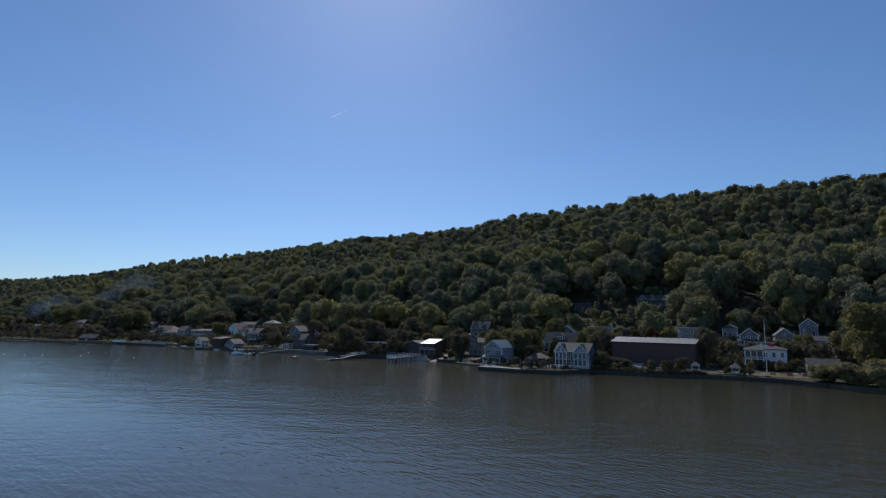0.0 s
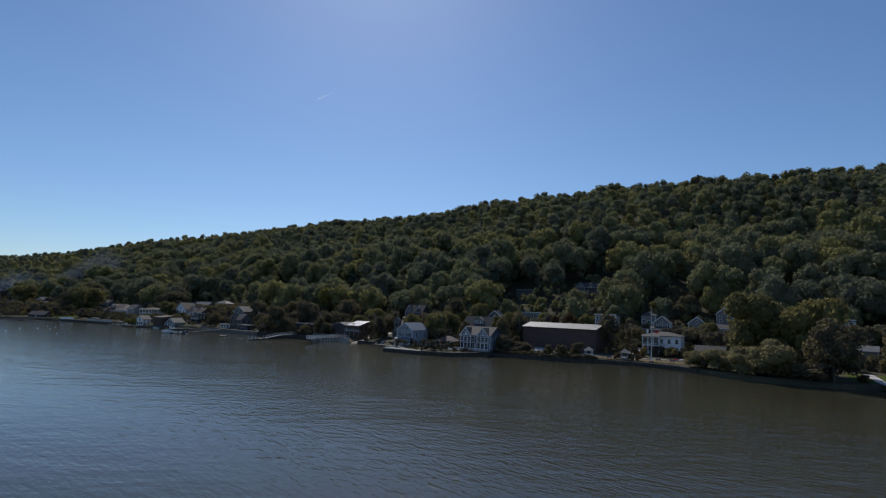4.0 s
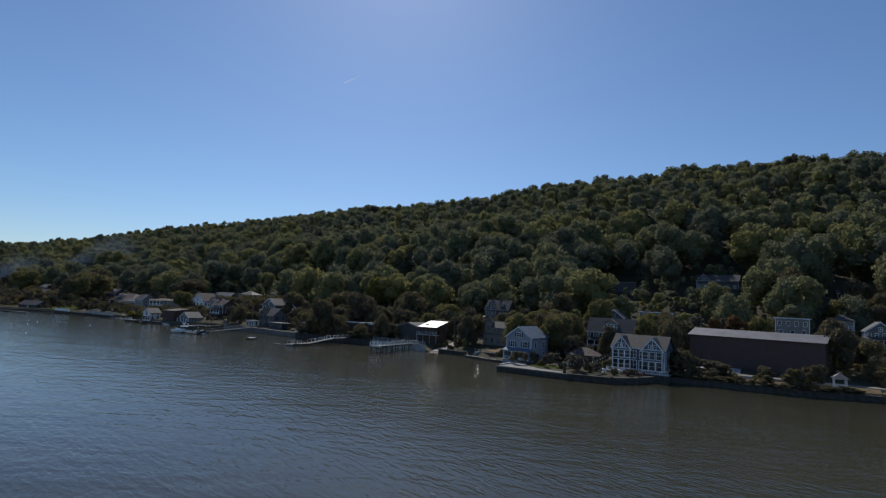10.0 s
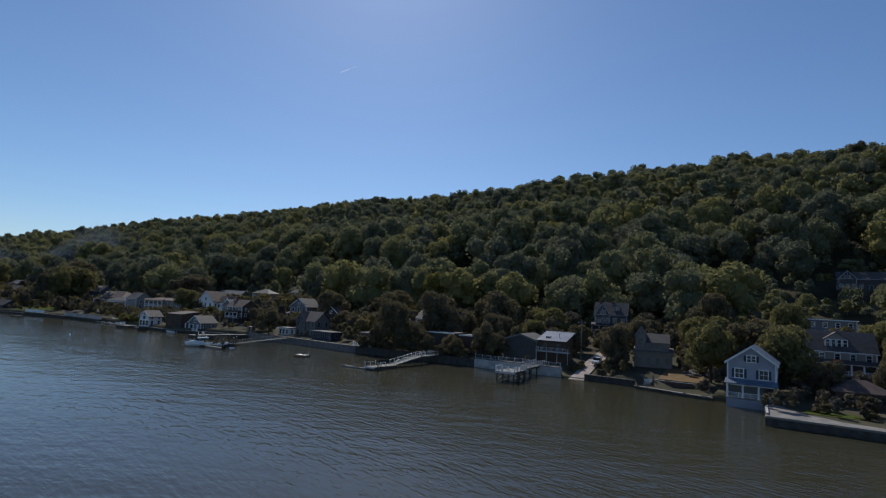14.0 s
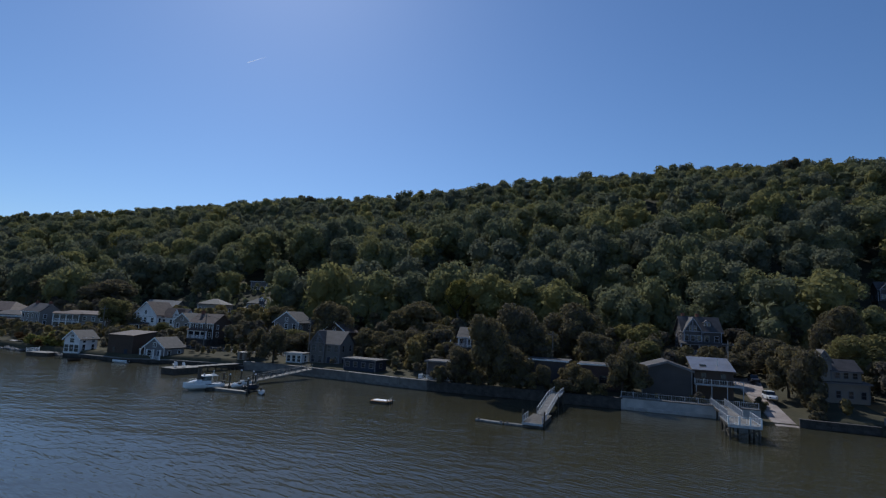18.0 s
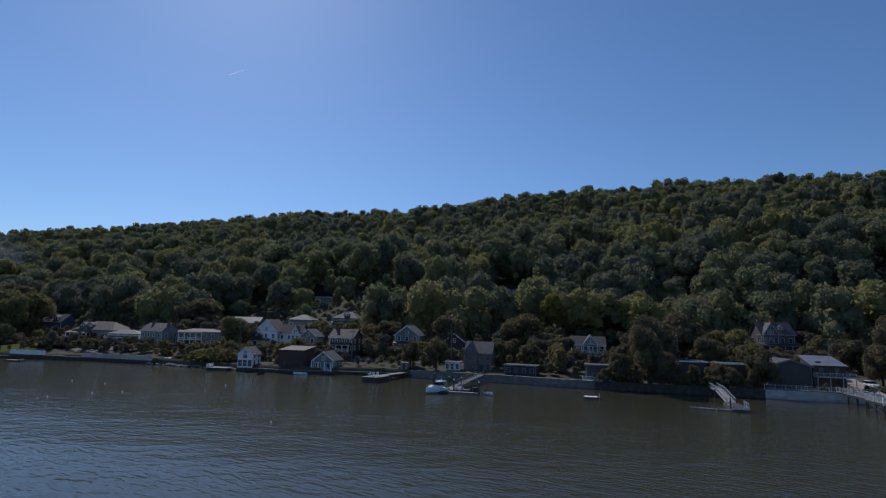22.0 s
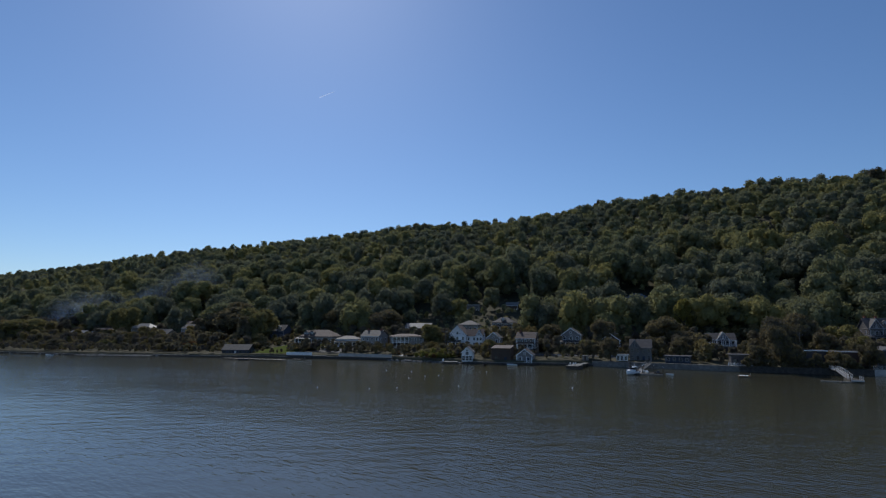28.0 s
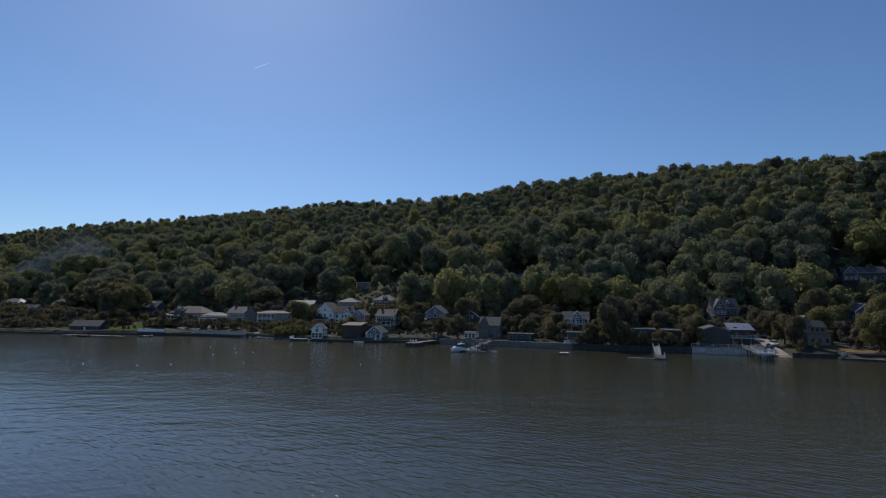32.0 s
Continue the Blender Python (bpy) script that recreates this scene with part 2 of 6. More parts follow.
S_GREY = siding("grey_clapboard", (0.215, 0.205, 0.205))
S_SAGE = siding("sage_clapboard", (0.165, 0.155, 0.145))
S_MIST = siding("mist_grey_clapboard", (0.22, 0.21, 0.215))
S_BROWN = siding("brown_boards", (0.09, 0.06, 0.045))
S_RED = siding("red_brown_boards", (0.115, 0.074, 0.066), 0.25)
S_CHAR = siding("charcoal_boards", (0.088, 0.08, 0.08))
FLAGRED = surface("red_cloth", (0.5, 0.04, 0.05), (0.6, 0.07, 0.08), 2, 0.8, 0.1, 5)
FLAGBLUE = surface("blue_cloth", (0.05, 0.08, 0.3), (0.07, 0.1, 0.38), 2, 0.8, 0.1, 5)
GEL = surface("white_gelcoat", (0.74, 0.75, 0.76), (0.82, 0.82, 0.82), 0.8, 0.22, 0.0, 5, spec=0.5)
RUBBER = surface("black_rubber", (0.02, 0.02, 0.02), (0.035, 0.035, 0.035), 3, 0.8, 0.1, 5)
CARWHITE = surface("white_car_paint", (0.72, 0.73, 0.74), (0.8, 0.8, 0.8), 0.8, 0.2, 0.0, 5, spec=0.6)
CARDARK = surface("dark_car_paint", (0.03, 0.032, 0.04), (0.05, 0.05, 0.06), 0.8, 0.2, 0.0, 5, spec=0.6)
ROCK = surface("shore_rock", (0.09, 0.085, 0.08), (0.3, 0.285, 0.27), 1.2, 0.9, 0.7, 6, own=0.3)

RAMP = surface("worn_ramp_concrete", (0.22, 0.175, 0.15), (0.38, 0.32, 0.28), 0.5, 0.85, 0.3, 15)
TAWNY = surface("tawny_lawn_grass", (0.1, 0.062, 0.02), (0.19, 0.11, 0.034), 0.5, 0.95, 0.8, 26)
REDSTONE = surface("reddish_wall_stone", (0.06, 0.035, 0.032), (0.15, 0.085, 0.075), 1.6, 0.9, 0.7, 14)

# ---- building helpers ----


def box(bm, x0, y0, z0, x1, y1, z1):
    v = [bm.verts.new(p) for p in ((x0, y0, z0), (x1, y0, z0), (x1, y1, z0), (x0, y1, z0), (x0, y0, z1), (x1, y0, z1), (x1, y1, z1), (x0, y1, z1))]
    for f in ((3, 2, 1, 0), (4, 5, 6, 7), (0, 1, 5, 4), (1, 2, 6, 5), (2, 3, 7, 6), (3, 0, 4, 7)):
        bm.faces.new([v[i] for i in f])
    return bm


def boxes(*rows):
    bm = bmesh.new()
    for r in rows:
        box(bm, *r)
    return bm


def slab(bm, pts, th):
    """A flat polygon thickened downwards by th."""
    top = [bm.verts.new(p) for p in pts]
    low = [bm.verts.new((p[0], p[1], p[2] - th)) for p in pts]
    bm.faces.new(top)
    bm.faces.new(low[::-1])
    for i in range(len(pts)):
        j = (i + 1) % len(pts)
        bm.faces.new((top[i], low[i], low[j], top[j]))


def prism(bm, profile, y0, y1):
    """A profile in x, z drawn from y0 to y1."""
    a_ = [bm.verts.new((x, y0, z)) for x, z in profile]
    b_ = [bm.verts.new((x, y1, z)) for x, z in profile]
    bm.faces.new(a_)
    bm.faces.new(b_[::-1])
    for i in range(len(profile)):
        j = (i + 1) % len(profile)
        bm.faces.new((a_[i], b_[i], b_[j], a_[j]))


def cyl(bm, x, y, z0, z1, r, n=8, r2=None):
    r2 = r if r2 is None else r2
    lo = [bm.verts.new((x + r * math.cos(6.2832 * i / n), y + r * math.sin(6.2832 * i / n), z0)) for i in range(n)]
    hi = [bm.verts.new((x + r2 * math.cos(6.2832 * i / n), y + r2 * math.sin(6.2832 * i / n), z1)) for i in range(n)]
    bm.faces.new(lo[::-1])
    bm.faces.new(hi)
    for i in range(n):
        j = (i + 1) % n
        bm.faces.new((lo[i], lo[j], hi[j], hi[i]))
    return bm


def as_mesh(name, bm, material, smooth=False):
    bmesh.ops.recalc_face_normals(bm, faces=bm.faces[:])
    me = bpy.data.meshes.new(name)
    bm.to_mesh(me)
    bm.free()
    me.materials.append(material)
    if smooth:
        me.shade_smooth()
    return me


def part(name, bm, material, parent=None, label="", at=None, smooth=False):
    me = as_mesh(name, bm, material, smooth) if isinstance(bm, bmesh.types.BMesh) else bm
    ob = new(name, me)
    if parent is not None:
        ob.parent = parent
    if at is not None:
        ob.matrix_basis = at
    return tagged(ob, label)


def thing(name, label, category, m=None, group="", kind=""):
    ob = new(name)
    ob.empty_display_size = 0.5
    if m is not None:
        ob.matrix_basis = m
    return tagged(ob, label, category, group, kind)


SHARED = {}


def shared(key, make):
    if key not in SHARED:
        SHARED[key] = make()
    return SHARED[key]


# ---- plan: s runs along the shore to the west, u inland from a base line ----
def at_su(s, u):
    return -0.866 * s + 0.5 * (u + 217), 0.5 * s + 0.866 * (u + 217)


def su_of(x, y):
    return -0.866 * x + 0.5 * y, 0.5 * x + 0.866 * y - 217


SHORE_S = [-900, -300, -120, -75, -58, -44, -30, -17, -10, -3, 6, 14, 22, 29, 40, 56, 59, 62, 66, 76, 95, 95.4, 103, 109, 119, 120, 131, 140, 160, 180, 196, 206, 220, 238, 262, 272, 282, 304, 319, 335, 361, 370, 392, 405, 414, 424, 440, 466, 510, 560, 640, 900, 1600, 2600]
SHORE_U = [-70, -15, 12, -1, -24, -27, -23, -14, -6, -3, -2, -2.5, -4.5, -7.5, -8, -8, -12, -20, -24.5, -26, -25, -3.5, -4, -3, 0.8, 3.6, 4.6, 5, 5.5, 5.5, 5, 5.5, 8, 10, 10, 8, 2.5, 3, 5.5, 7, 7, 5, 2, 1, -4, -8, -11, -13, -24, -26, -32, -72, -150, -300]
PROF_U = [-400, -10, 10, 20, 50, 70, 97, 150, 220, 300, 400, 473, 540, 700, 1000, 1600]
PROF_F = [0.008, 0.009, 0.012, 0.016, 0.034, 0.055, 0.081, 0.185, 0.36, 0.56, 0.83, 1.0, 1.03, 0.95, 0.6, 0.3]
RIDGE_S = [-900, -300, -119, 16, 100, 190, 290, 390, 540, 700, 830, 970, 1040, 1180, 1260, 1410, 1510, 1810, 2600]
RIDGE_Z = [150, 172, 180, 179, 181, 176, 169, 156, 158, 149, 143, 142, 138, 125, 123, 116, 113, 114, 100]


def shore_u(s):
    return np.interp(s, SHORE_S, SHORE_U)


def ground_z(s, u):
    """Height of the land at s, u."""
    ridge = np.interp(s, RIDGE_S, RIDGE_Z) - 19.0
    low = 0.05 + np.interp(u, PROF_U, PROF_F) * 152
    k = np.clip((u - 70) / 250, 0, 1)
    z = low * (1 + k * (ridge / 153.0 - 1))
    k = k * np.clip((470 - u) / 150, 0, 1)
    z = z + k * 4.0 * np.sin(s / 61.0 + u / 47.0) + k * 2.5 * np.sin(s / 27.0 - u / 33.0)
    z = np.where((s > 103.6) & (s < 119.4) & (u < 6.6), np.minimum(z, 0.42), z)
    cut = (u - 2.0) * 0.147 - 0.55
    return np.where((np.abs(s - 132.5) < 5.5) & (u < 22), np.minimum(z, cut), z)


def ground_at(x, y):
    s, u = su_of(x, y)
    return float(ground_z(s, u))


# ---- ground, water ----
def grid_mesh(name, S, U, fz, material):
    ns, nu = len(S), len(U)
    gs, gu = np.meshgrid(S, U, indexing="ij")
    z = fz(gs, gu)
    x, y = at_su(gs, gu)
    v = np.stack([x, y, z], -1).reshape(-1, 3)
    i = np.arange(ns * nu).reshape(ns, nu)
    f = np.stack([i[:-1, :-1], i[:-1, 1:], i[1:, 1:], i[1:, :-1]], -1).reshape(-1, 4)
    me = bpy.data.meshes.new(name)
    me.from_pydata(v.tolist(), [], f.tolist())
    me.materials.append(material)
    me.shade_smooth()
    me.validate()
    return me


S_LINE = np.unique(np.concatenate([np.arange(-900, -120, 40), np.arange(-120, 640, 4.0), np.arange(640, 2601, 40), SHORE_S]))
V_LINE = np.concatenate([[-40.0, -0.05, 0.5, 1.2, 4, 8], np.arange(14, 180, 7.0), np.arange(180, 620, 16.0), [660, 720, 800, 900, 1100, 1400, 1800]])


def ground_sheet():
    gs, gv = np.meshgrid(S_LINE, V_LINE, indexing="ij")
    gu = gv + shore_u(gs)
    z = np.where(gv < 0, -3.0, np.where(gv < 0.9, 0.35, ground_z(gs, gu)))
    x, y = at_su(gs, gu)
    ns, nv = gs.shape
    i = np.arange(ns * nv).reshape(ns, nv)
    f = np.stack([i[:-1, :-1], i[1:, :-1], i[1:, 1:], i[:-1, 1:]], -1).reshape(-1, 4)
    me = bpy.data.meshes.new("ground")
    me.from_pydata(np.stack([x, y, z], -1).reshape(-1, 3).tolist(), [], f.tolist())
    me.materials.append(SOIL)
    me.shade_smooth()
    return tagged(new("ground", me), "wooded hillside rising from the lake shore", "ground", kind="structure")


ground = ground_sheet()
bm = bmesh.new()
bmesh.ops.create_grid(bm, x_segments=8, y_segments=8, size=4800)
water = part("water", bm, WATER)
tagged(water, "calm murky lake water with fine wind ripples", "water", kind="structure")

# ---- houses ----
HOUSES = []  # x, y, half width, base height: kept free of trees in front


WINDOW_TRIM = [None]  # frame paint of the house being built


def window_mesh(w, h, bars):
    def make():
        t, d = 0.15, 0.07
        xs = [-w / 2 - t, -w / 2]
        for k in range(1, bars):
            xx = -w / 2 + w * k / bars
            xs += [xx - 0.035, xx + 0.035]
        xs += [w / 2, w / 2 + t]
        zs = [-t, 0, h * 0.5 - 0.035, h * 0.5 + 0.035, h, h + t]
        b_, seen = bmesh.new(), {}

        def vert(i_, j_, f_):
            if (i_, j_, f_) not in seen:
                seen[i_, j_, f_] = b_.verts.new((xs[i_], -d if f_ else 0.02, zs[j_]))
            return seen[i_, j_, f_]
        solid = {(i_, j_) for i_ in range(len(xs) - 1) for j_ in range(len(zs) - 1) if i_ % 2 == 0 or j_ % 2 == 0}
        for i_, j_ in solid:
            b_.faces.new((vert(i_, j_, 1), vert(i_ + 1, j_, 1), vert(i_ + 1, j_ + 1, 1), vert(i_, j_ + 1, 1)))
            for (p, q), (di, dj) in ((((i_, j_), (i_ + 1, j_)), (0, -1)), (((i_, j_ + 1), (i_ + 1, j_ + 1)), (0, 1)), (((i_, j_), (i_, j_ + 1)), (-1, 0)), (((i_ + 1, j_), (i_ + 1, j_ + 1)), (1, 0))):
                if (i_ + di, j_ + dj) not in solid:
                    b_.faces.new((vert(*p, 1), vert(*q, 1), vert(*q, 0), vert(*p, 0)))
        return as_mesh("window", b_, WINDOW_TRIM[0] or WHITE), as_mesh("pane", boxes((-w / 2, -0.03, 0, w / 2, 0.0, h)), GLASS)
    return shared(("win", w, h, bars, (WINDOW_TRIM[0] or WHITE).name), make)


def window(parent, x, y, z, w, h, turn=0, bars=1, shutters=None):
    fr, pn = window_mesh(w, h, bars)
    ob = part("window", fr, None, parent, at=pose(x, y, z, 0, 0, turn))
    part("pane", pn, None, ob)
    if shutters:
        me = shared(("shut", h, shutters.name), lambda: as_mesh("shutter", boxes((-0.22, -0.06, 0, 0.22, 0.01, h)), shutters))
        for sx in (-1, 1):
            part("shutter", me, None, ob, at=pose(sx * (w / 2 + 0.34), 0, 0))
    return ob


def rail(parent, x0, y0, x1, y1, z, h=1.0, material=None, gap=0.16, posts=1.8, pw=0.06):
    """A railing with top and bottom rails, balusters and posts, between two points."""
    material = material or WHITE
    L = math.hypot(x1 - x0, y1 - y0)
    bm_ = boxes((0, -0.04, h - 0.06, L, 0.04, h), (0, -0.03, 0.1, L, 0.03, 0.16))
    for k in range(1, int(L / gap)):
        box(bm_, k * gap - 0.02, -0.02, 0.1, k * gap + 0.02, 0.02, h - 0.05)
    n = max(1, round(L / posts))
    for k in range(n + 1):
        xx = L * k / n
        box(bm_, xx - pw, -pw, 0, xx + pw, pw, h + 0.08)
    return part("railing", bm_, material, parent, at=pose(x0, y0, z, 0, 0, math.degrees(math.atan2(y1 - y0, x1 - x0))))


def gable_roof(w, d, h, rise, over, th=0.22, lean=0.0):
    """Two slabs, ridge along y from -over to d + over."""
    bm_ = bmesh.new()
    k = rise / (w / 2)
    for sx in (-1, 1):
        xe = sx * (w / 2 + over)
        slab(bm_, [(0, -over, h + rise + th), (0, d + over, h + rise + th), (xe, d + over, h - k * over + th), (xe, -over, h - k * over + th)], th)
    return bm_


def house(label, x, y, z, rz, w, d, h, roof, rise, wall_m, roof_m, rows=((1.0, 3, 0.9, 1.4),), side=2, porch=None, cross=(), dormers=(),
          chimneys=(), shutters=None, bars=1, over=0.45, name="house", category="house", attic=True, door=True, group="lakeside houses", foot=4.0, trim=None):
    """A house whose front's middle stands at x, y, z; the front looks to -y before it is turned by rz.
    rows: sill height, number of windows, width, height, for each storey."""
    trim = trim or WHITE
    WINDOW_TRIM[0] = trim
    H = thing(name, label, category, pose(x, y, z, 0, 0, rz), group)
    HOUSES.append((x, y, w / 2, z, h + rise))
    part("foundation", boxes((-w / 2 + 0.05, 0.05, -foot, w / 2 - 0.05, d - 0.05, 0.02)), STONE, H)
    bm_ = bmesh.new()
    if roof == "front":
        prism(bm_, [(-w / 2, 0), (w / 2, 0), (w / 2, h), (0, h + rise), (-w / 2, h)], 0, d)
    elif roof == "side":
        vs = [(-w / 2, 0, 0), (w / 2, 0, 0)]
        prof = [(0, 0), (d, 0), (d, h), (d / 2, h + rise), (0, h)]
        a_ = [bm_.verts.new((-w / 2, yy, zz)) for yy, zz in prof]
        b_ = [bm_.verts.new((w / 2, yy, zz)) for yy, zz in prof]
        bm_.faces.new(a_), bm_.faces.new(b_[::-1])
        for i in range(5):
            bm_.faces.new((a_[i], b_[i], b_[(i + 1) % 5], a_[(i + 1) % 5]))
    elif roof == "shed":
        a_ = [bm_.verts.new((-w / 2, yy, zz)) for yy, zz in [(0, 0), (d, 0), (d, h + rise), (0, h)]]
        b_ = [bm_.verts.new((w / 2, yy, zz)) for yy, zz in [(0, 0), (d, 0), (d, h + rise), (0, h)]]
        bm_.faces.new(a_), bm_.faces.new(b_[::-1])
        for i in range(4):
            bm_.faces.new((a_[i], b_[i], b_[(i + 1) % 4], a_[(i + 1) % 4]))
    else:
        box(bm_, -w / 2, 0, 0, w / 2, d, h)
    part("wall", bm_, wall_m, H)
    # roof
    if roof == "front":
        part("roof", gable_roof(w, d, h, rise, over), roof_m, H)
        k = rise / (w / 2)
        for sx in (-1, 1):
            bb = bmesh.new()
            slab(bb, [(0, -over - 0.06, h + rise + 0.2), (0, -over - 0.003, h + rise + 0.2), (sx * (w / 2 + over), -over - 0.003, h - k * over + 0.2), (sx * (w / 2 + over), -over - 0.06, h - k * over + 0.2)], 0.42)
            part("bargeboard", bb, trim, H)
    elif roof == "side":
        bb = gable_roof(d, w, h, rise, over)
        bmesh.ops.transform(bb, matrix=Matrix.Translation((-w / 2, d / 2, 0)) @ Matrix.Rotation(-math.pi / 2, 4, "Z"), verts=bb.verts[:])
        part("roof", bb, roof_m, H)
        kk = rise / (d / 2) * over
        part("fascia", boxes((-w / 2 - over, -over - 0.05, h - kk + 0.0, w / 2 + over, -over - 0.003, h - kk + 0.2)), trim, H)
    elif roof == "hip":
        bb = bmesh.new()
        rl = max(w - d, 0.6) / 2
        o = over
        if w >= d:
            r0, r1 = (-rl, d / 2, h + rise), (rl, d / 2, h + rise)
        else:
            r0 = r1 = (0, d / 2, h + rise)
        c_ = [(-w / 2 - o, -o, h), (w / 2 + o, -o, h), (w / 2 + o, d + o, h), (-w / 2 - o, d + o, h)]
        vv = [bb.verts.new(p) for p in c_]
        lo = [bb.verts.new((p[0], p[1], p[2] - 0.2)) for p in c_]
        ra, rb = bb.verts.new(r0), bb.verts.new((r1[0] + 0.01, r1[1], r1[2]))
        bb.faces.new((vv[0], vv[1], rb, ra)), bb.faces.new((vv[1], vv[2], rb)), bb.faces.new((vv[2], vv[3], ra, rb)), bb.faces.new((vv[3], vv[0], ra))
        bb.faces.new(lo[::-1])
        for i in range(4):
            bb.faces.new((vv[i], lo[i], lo[(i + 1) % 4], vv[(i + 1) % 4]))
        part("roof", bb, roof_m, H)
    elif roof == "flat":
        part("roof", boxes((-w / 2 - over, -over, h, w / 2 + over, d + over, h + 0.3)), roof_m, H)
        part("cornice", boxes((-w / 2 - over - 0.05, -over - 0.05, h + 0.02, w / 2 + over + 0.05, -over - 0.003, h + 0.34)), WHITE if trim is not S_GREY else S_GREY, H)
    elif roof == "shed":
        bb = bmesh.new()
        k = rise / d
        slab(bb, [(-w / 2 - over, -over, h - k * over + 0.25), (w / 2 + over, -over, h - k * over + 0.25), (w / 2 + over, d + over, h + rise + k * over + 0.25), (-w / 2 - over, d + over, h + rise + k * over + 0.25)], 0.25)
        part("roof", bb, roof_m, H)
        part("fascia", boxes((-w / 2 - over, -over - 0.05, h - k * over - 0.03, w / 2 + over, -over - 0.003, h - k * over + 0.24)), trim, H)
    for sx in (-1, 1):
        part("corner_board", boxes((sx * (w / 2 - 0.06) - 0.12, -0.03, 0, sx * (w / 2 - 0.06) + 0.12, 0.02, h - 0.02)), trim, H)
    # windows and door
    for r, (sill, n, ww, hh) in enumerate(rows):
        for k in range(n):
            xx = -w / 2 + w * (k + 0.5) / n
            if door and r == 0 and k == n // 2:
                dr = part("door", boxes((xx - 0.5, -0.05, 0.05, xx + 0.5, 0.0, 2.1)), S_NAVY if wall_m is not S_NAVY else WHITE, H)
                part("door_frame", boxes((xx - 0.62, -0.07, 0.05, xx - 0.5, 0.0, 2.2), (xx + 0.5, -0.07, 0.05, xx + 0.62, 0.0, 2.2), (xx - 0.5, -0.07, 2.1, xx + 0.5, 0.0, 2.2)), trim, dr)
                continue
            window(H, xx, 0, sill, ww, hh, 0, bars, shutters if r else None)
        for k in range(side):
            yy = d * (k + 0.5) / side
            window(H, w / 2, yy, sill, min(ww, 1.0), hh, 90)
            window(H, -w / 2, yy, sill, min(ww, 1.0), hh, -90)
    if roof == "front" and attic:
        window(H, 0, 0, h + 0.1, 0.8, min(1.3, rise * 0.4), 0, 2)
    for cx, cw, cr, pr, ch in cross:
        C = part("gable_wall", (lambda b_: (prism(b_, [(cx - cw / 2, 0), (cx + cw / 2, 0), (cx + cw / 2, ch), (cx, ch + cr), (cx - cw / 2, ch)], -pr, d * 0.4), b_)[1])(bmesh.new()), wall_m, H)
        bb = gable_roof(cw, pr + d * 0.45, ch, cr, 0.3)
        bmesh.ops.translate(bb, vec=(cx, -pr, 0), verts=bb.verts[:])
        part("gable_roof", bb, roof_m, C)
        k = cr / (cw / 2)
        for sx in (-1, 1):
            bb = bmesh.new()
            slab(bb, [(cx, -pr - 0.36, ch + cr + 0.2), (cx, -pr - 0.303, ch + cr + 0.2), (cx + sx * (cw / 2 + 0.3), -pr - 0.303, ch - k * 0.3 + 0.2), (cx + sx * (cw / 2 + 0.3), -pr - 0.36, ch - k * 0.3 + 0.2)], 0.45)
            part("bargeboard", bb, trim, C)
        part("king_post", boxes((cx - 0.1, -pr - 0.07, ch + 0.1, cx + 0.1, -pr, ch + cr - 0.25)), trim, C)
        part("tie_beam", boxes((cx - cw / 2 + 0.1, -pr - 0.09, ch - 0.08, cx + cw / 2 - 0.1, -pr, ch + 0.1)), trim, C)
        for sx in (-1, 1):
            part("corner_board", boxes((cx + sx * (cw / 2 - 0.1) - 0.12, -pr - 0.05, 0, cx + sx * (cw / 2 - 0.1) + 0.12, -pr, ch - 0.08)), trim, C)
        nn = 3 if cw > 4 else 2
        for r, (sill, n, ww, hh) in enumerate(rows):
            for k in range(nn):
                window(C, cx - cw / 2 + cw * (k + 0.5) / nn, -pr, sill, min(ww, cw / nn - 0.35), hh)
        if cr > 1.8:
            for sx in (-1, 1):
                window(C, cx + sx * cw * 0.13, -pr, ch + 0.2, 0.45, cr * 0.33)
    for dx, dw, dh, dy in dormers:
        zb = h + rise * dy / (d / 2) if roof in ("side", "hip") else h
        Dm = part("dormer", (lambda b_: (prism(b_, [(dx - dw / 2, zb - 0.6), (dx + dw / 2, zb - 0.6), (dx + dw / 2, zb + dh), (dx, zb + dh + dw * 0.35), (dx - dw / 2, zb + dh)], dy, d / 2), b_)[1])(bmesh.new()), trim if dw < 3 else wall_m, H)
        bb = gable_roof(dw, d / 2 - dy + 0.2, zb + dh, dw * 0.35, 0.2, 0.15)
        bmesh.ops.translate(bb, vec=(dx, dy, 0), verts=bb.verts[:])
        part("dormer_roof", bb, roof_m, Dm)
        nd = max(1, round(dw / 1.1))
        for k in range(nd):
            window(Dm, dx - dw / 2 + dw * (k + 0.5) / nd, dy, zb + 0.15, dw / nd - 0.4, dh - 0.3)
    for cx, cy in chimneys:
        top = h + rise + 0.9
        ch_ = part("chimney", boxes((cx - 0.4, cy - 0.4, h - 0.5, cx + 0.4, cy + 0.4, top), (cx - 0.5, cy - 0.5, top, cx + 0.5, cy + 0.5, top + 0.15)), BRICK, H)
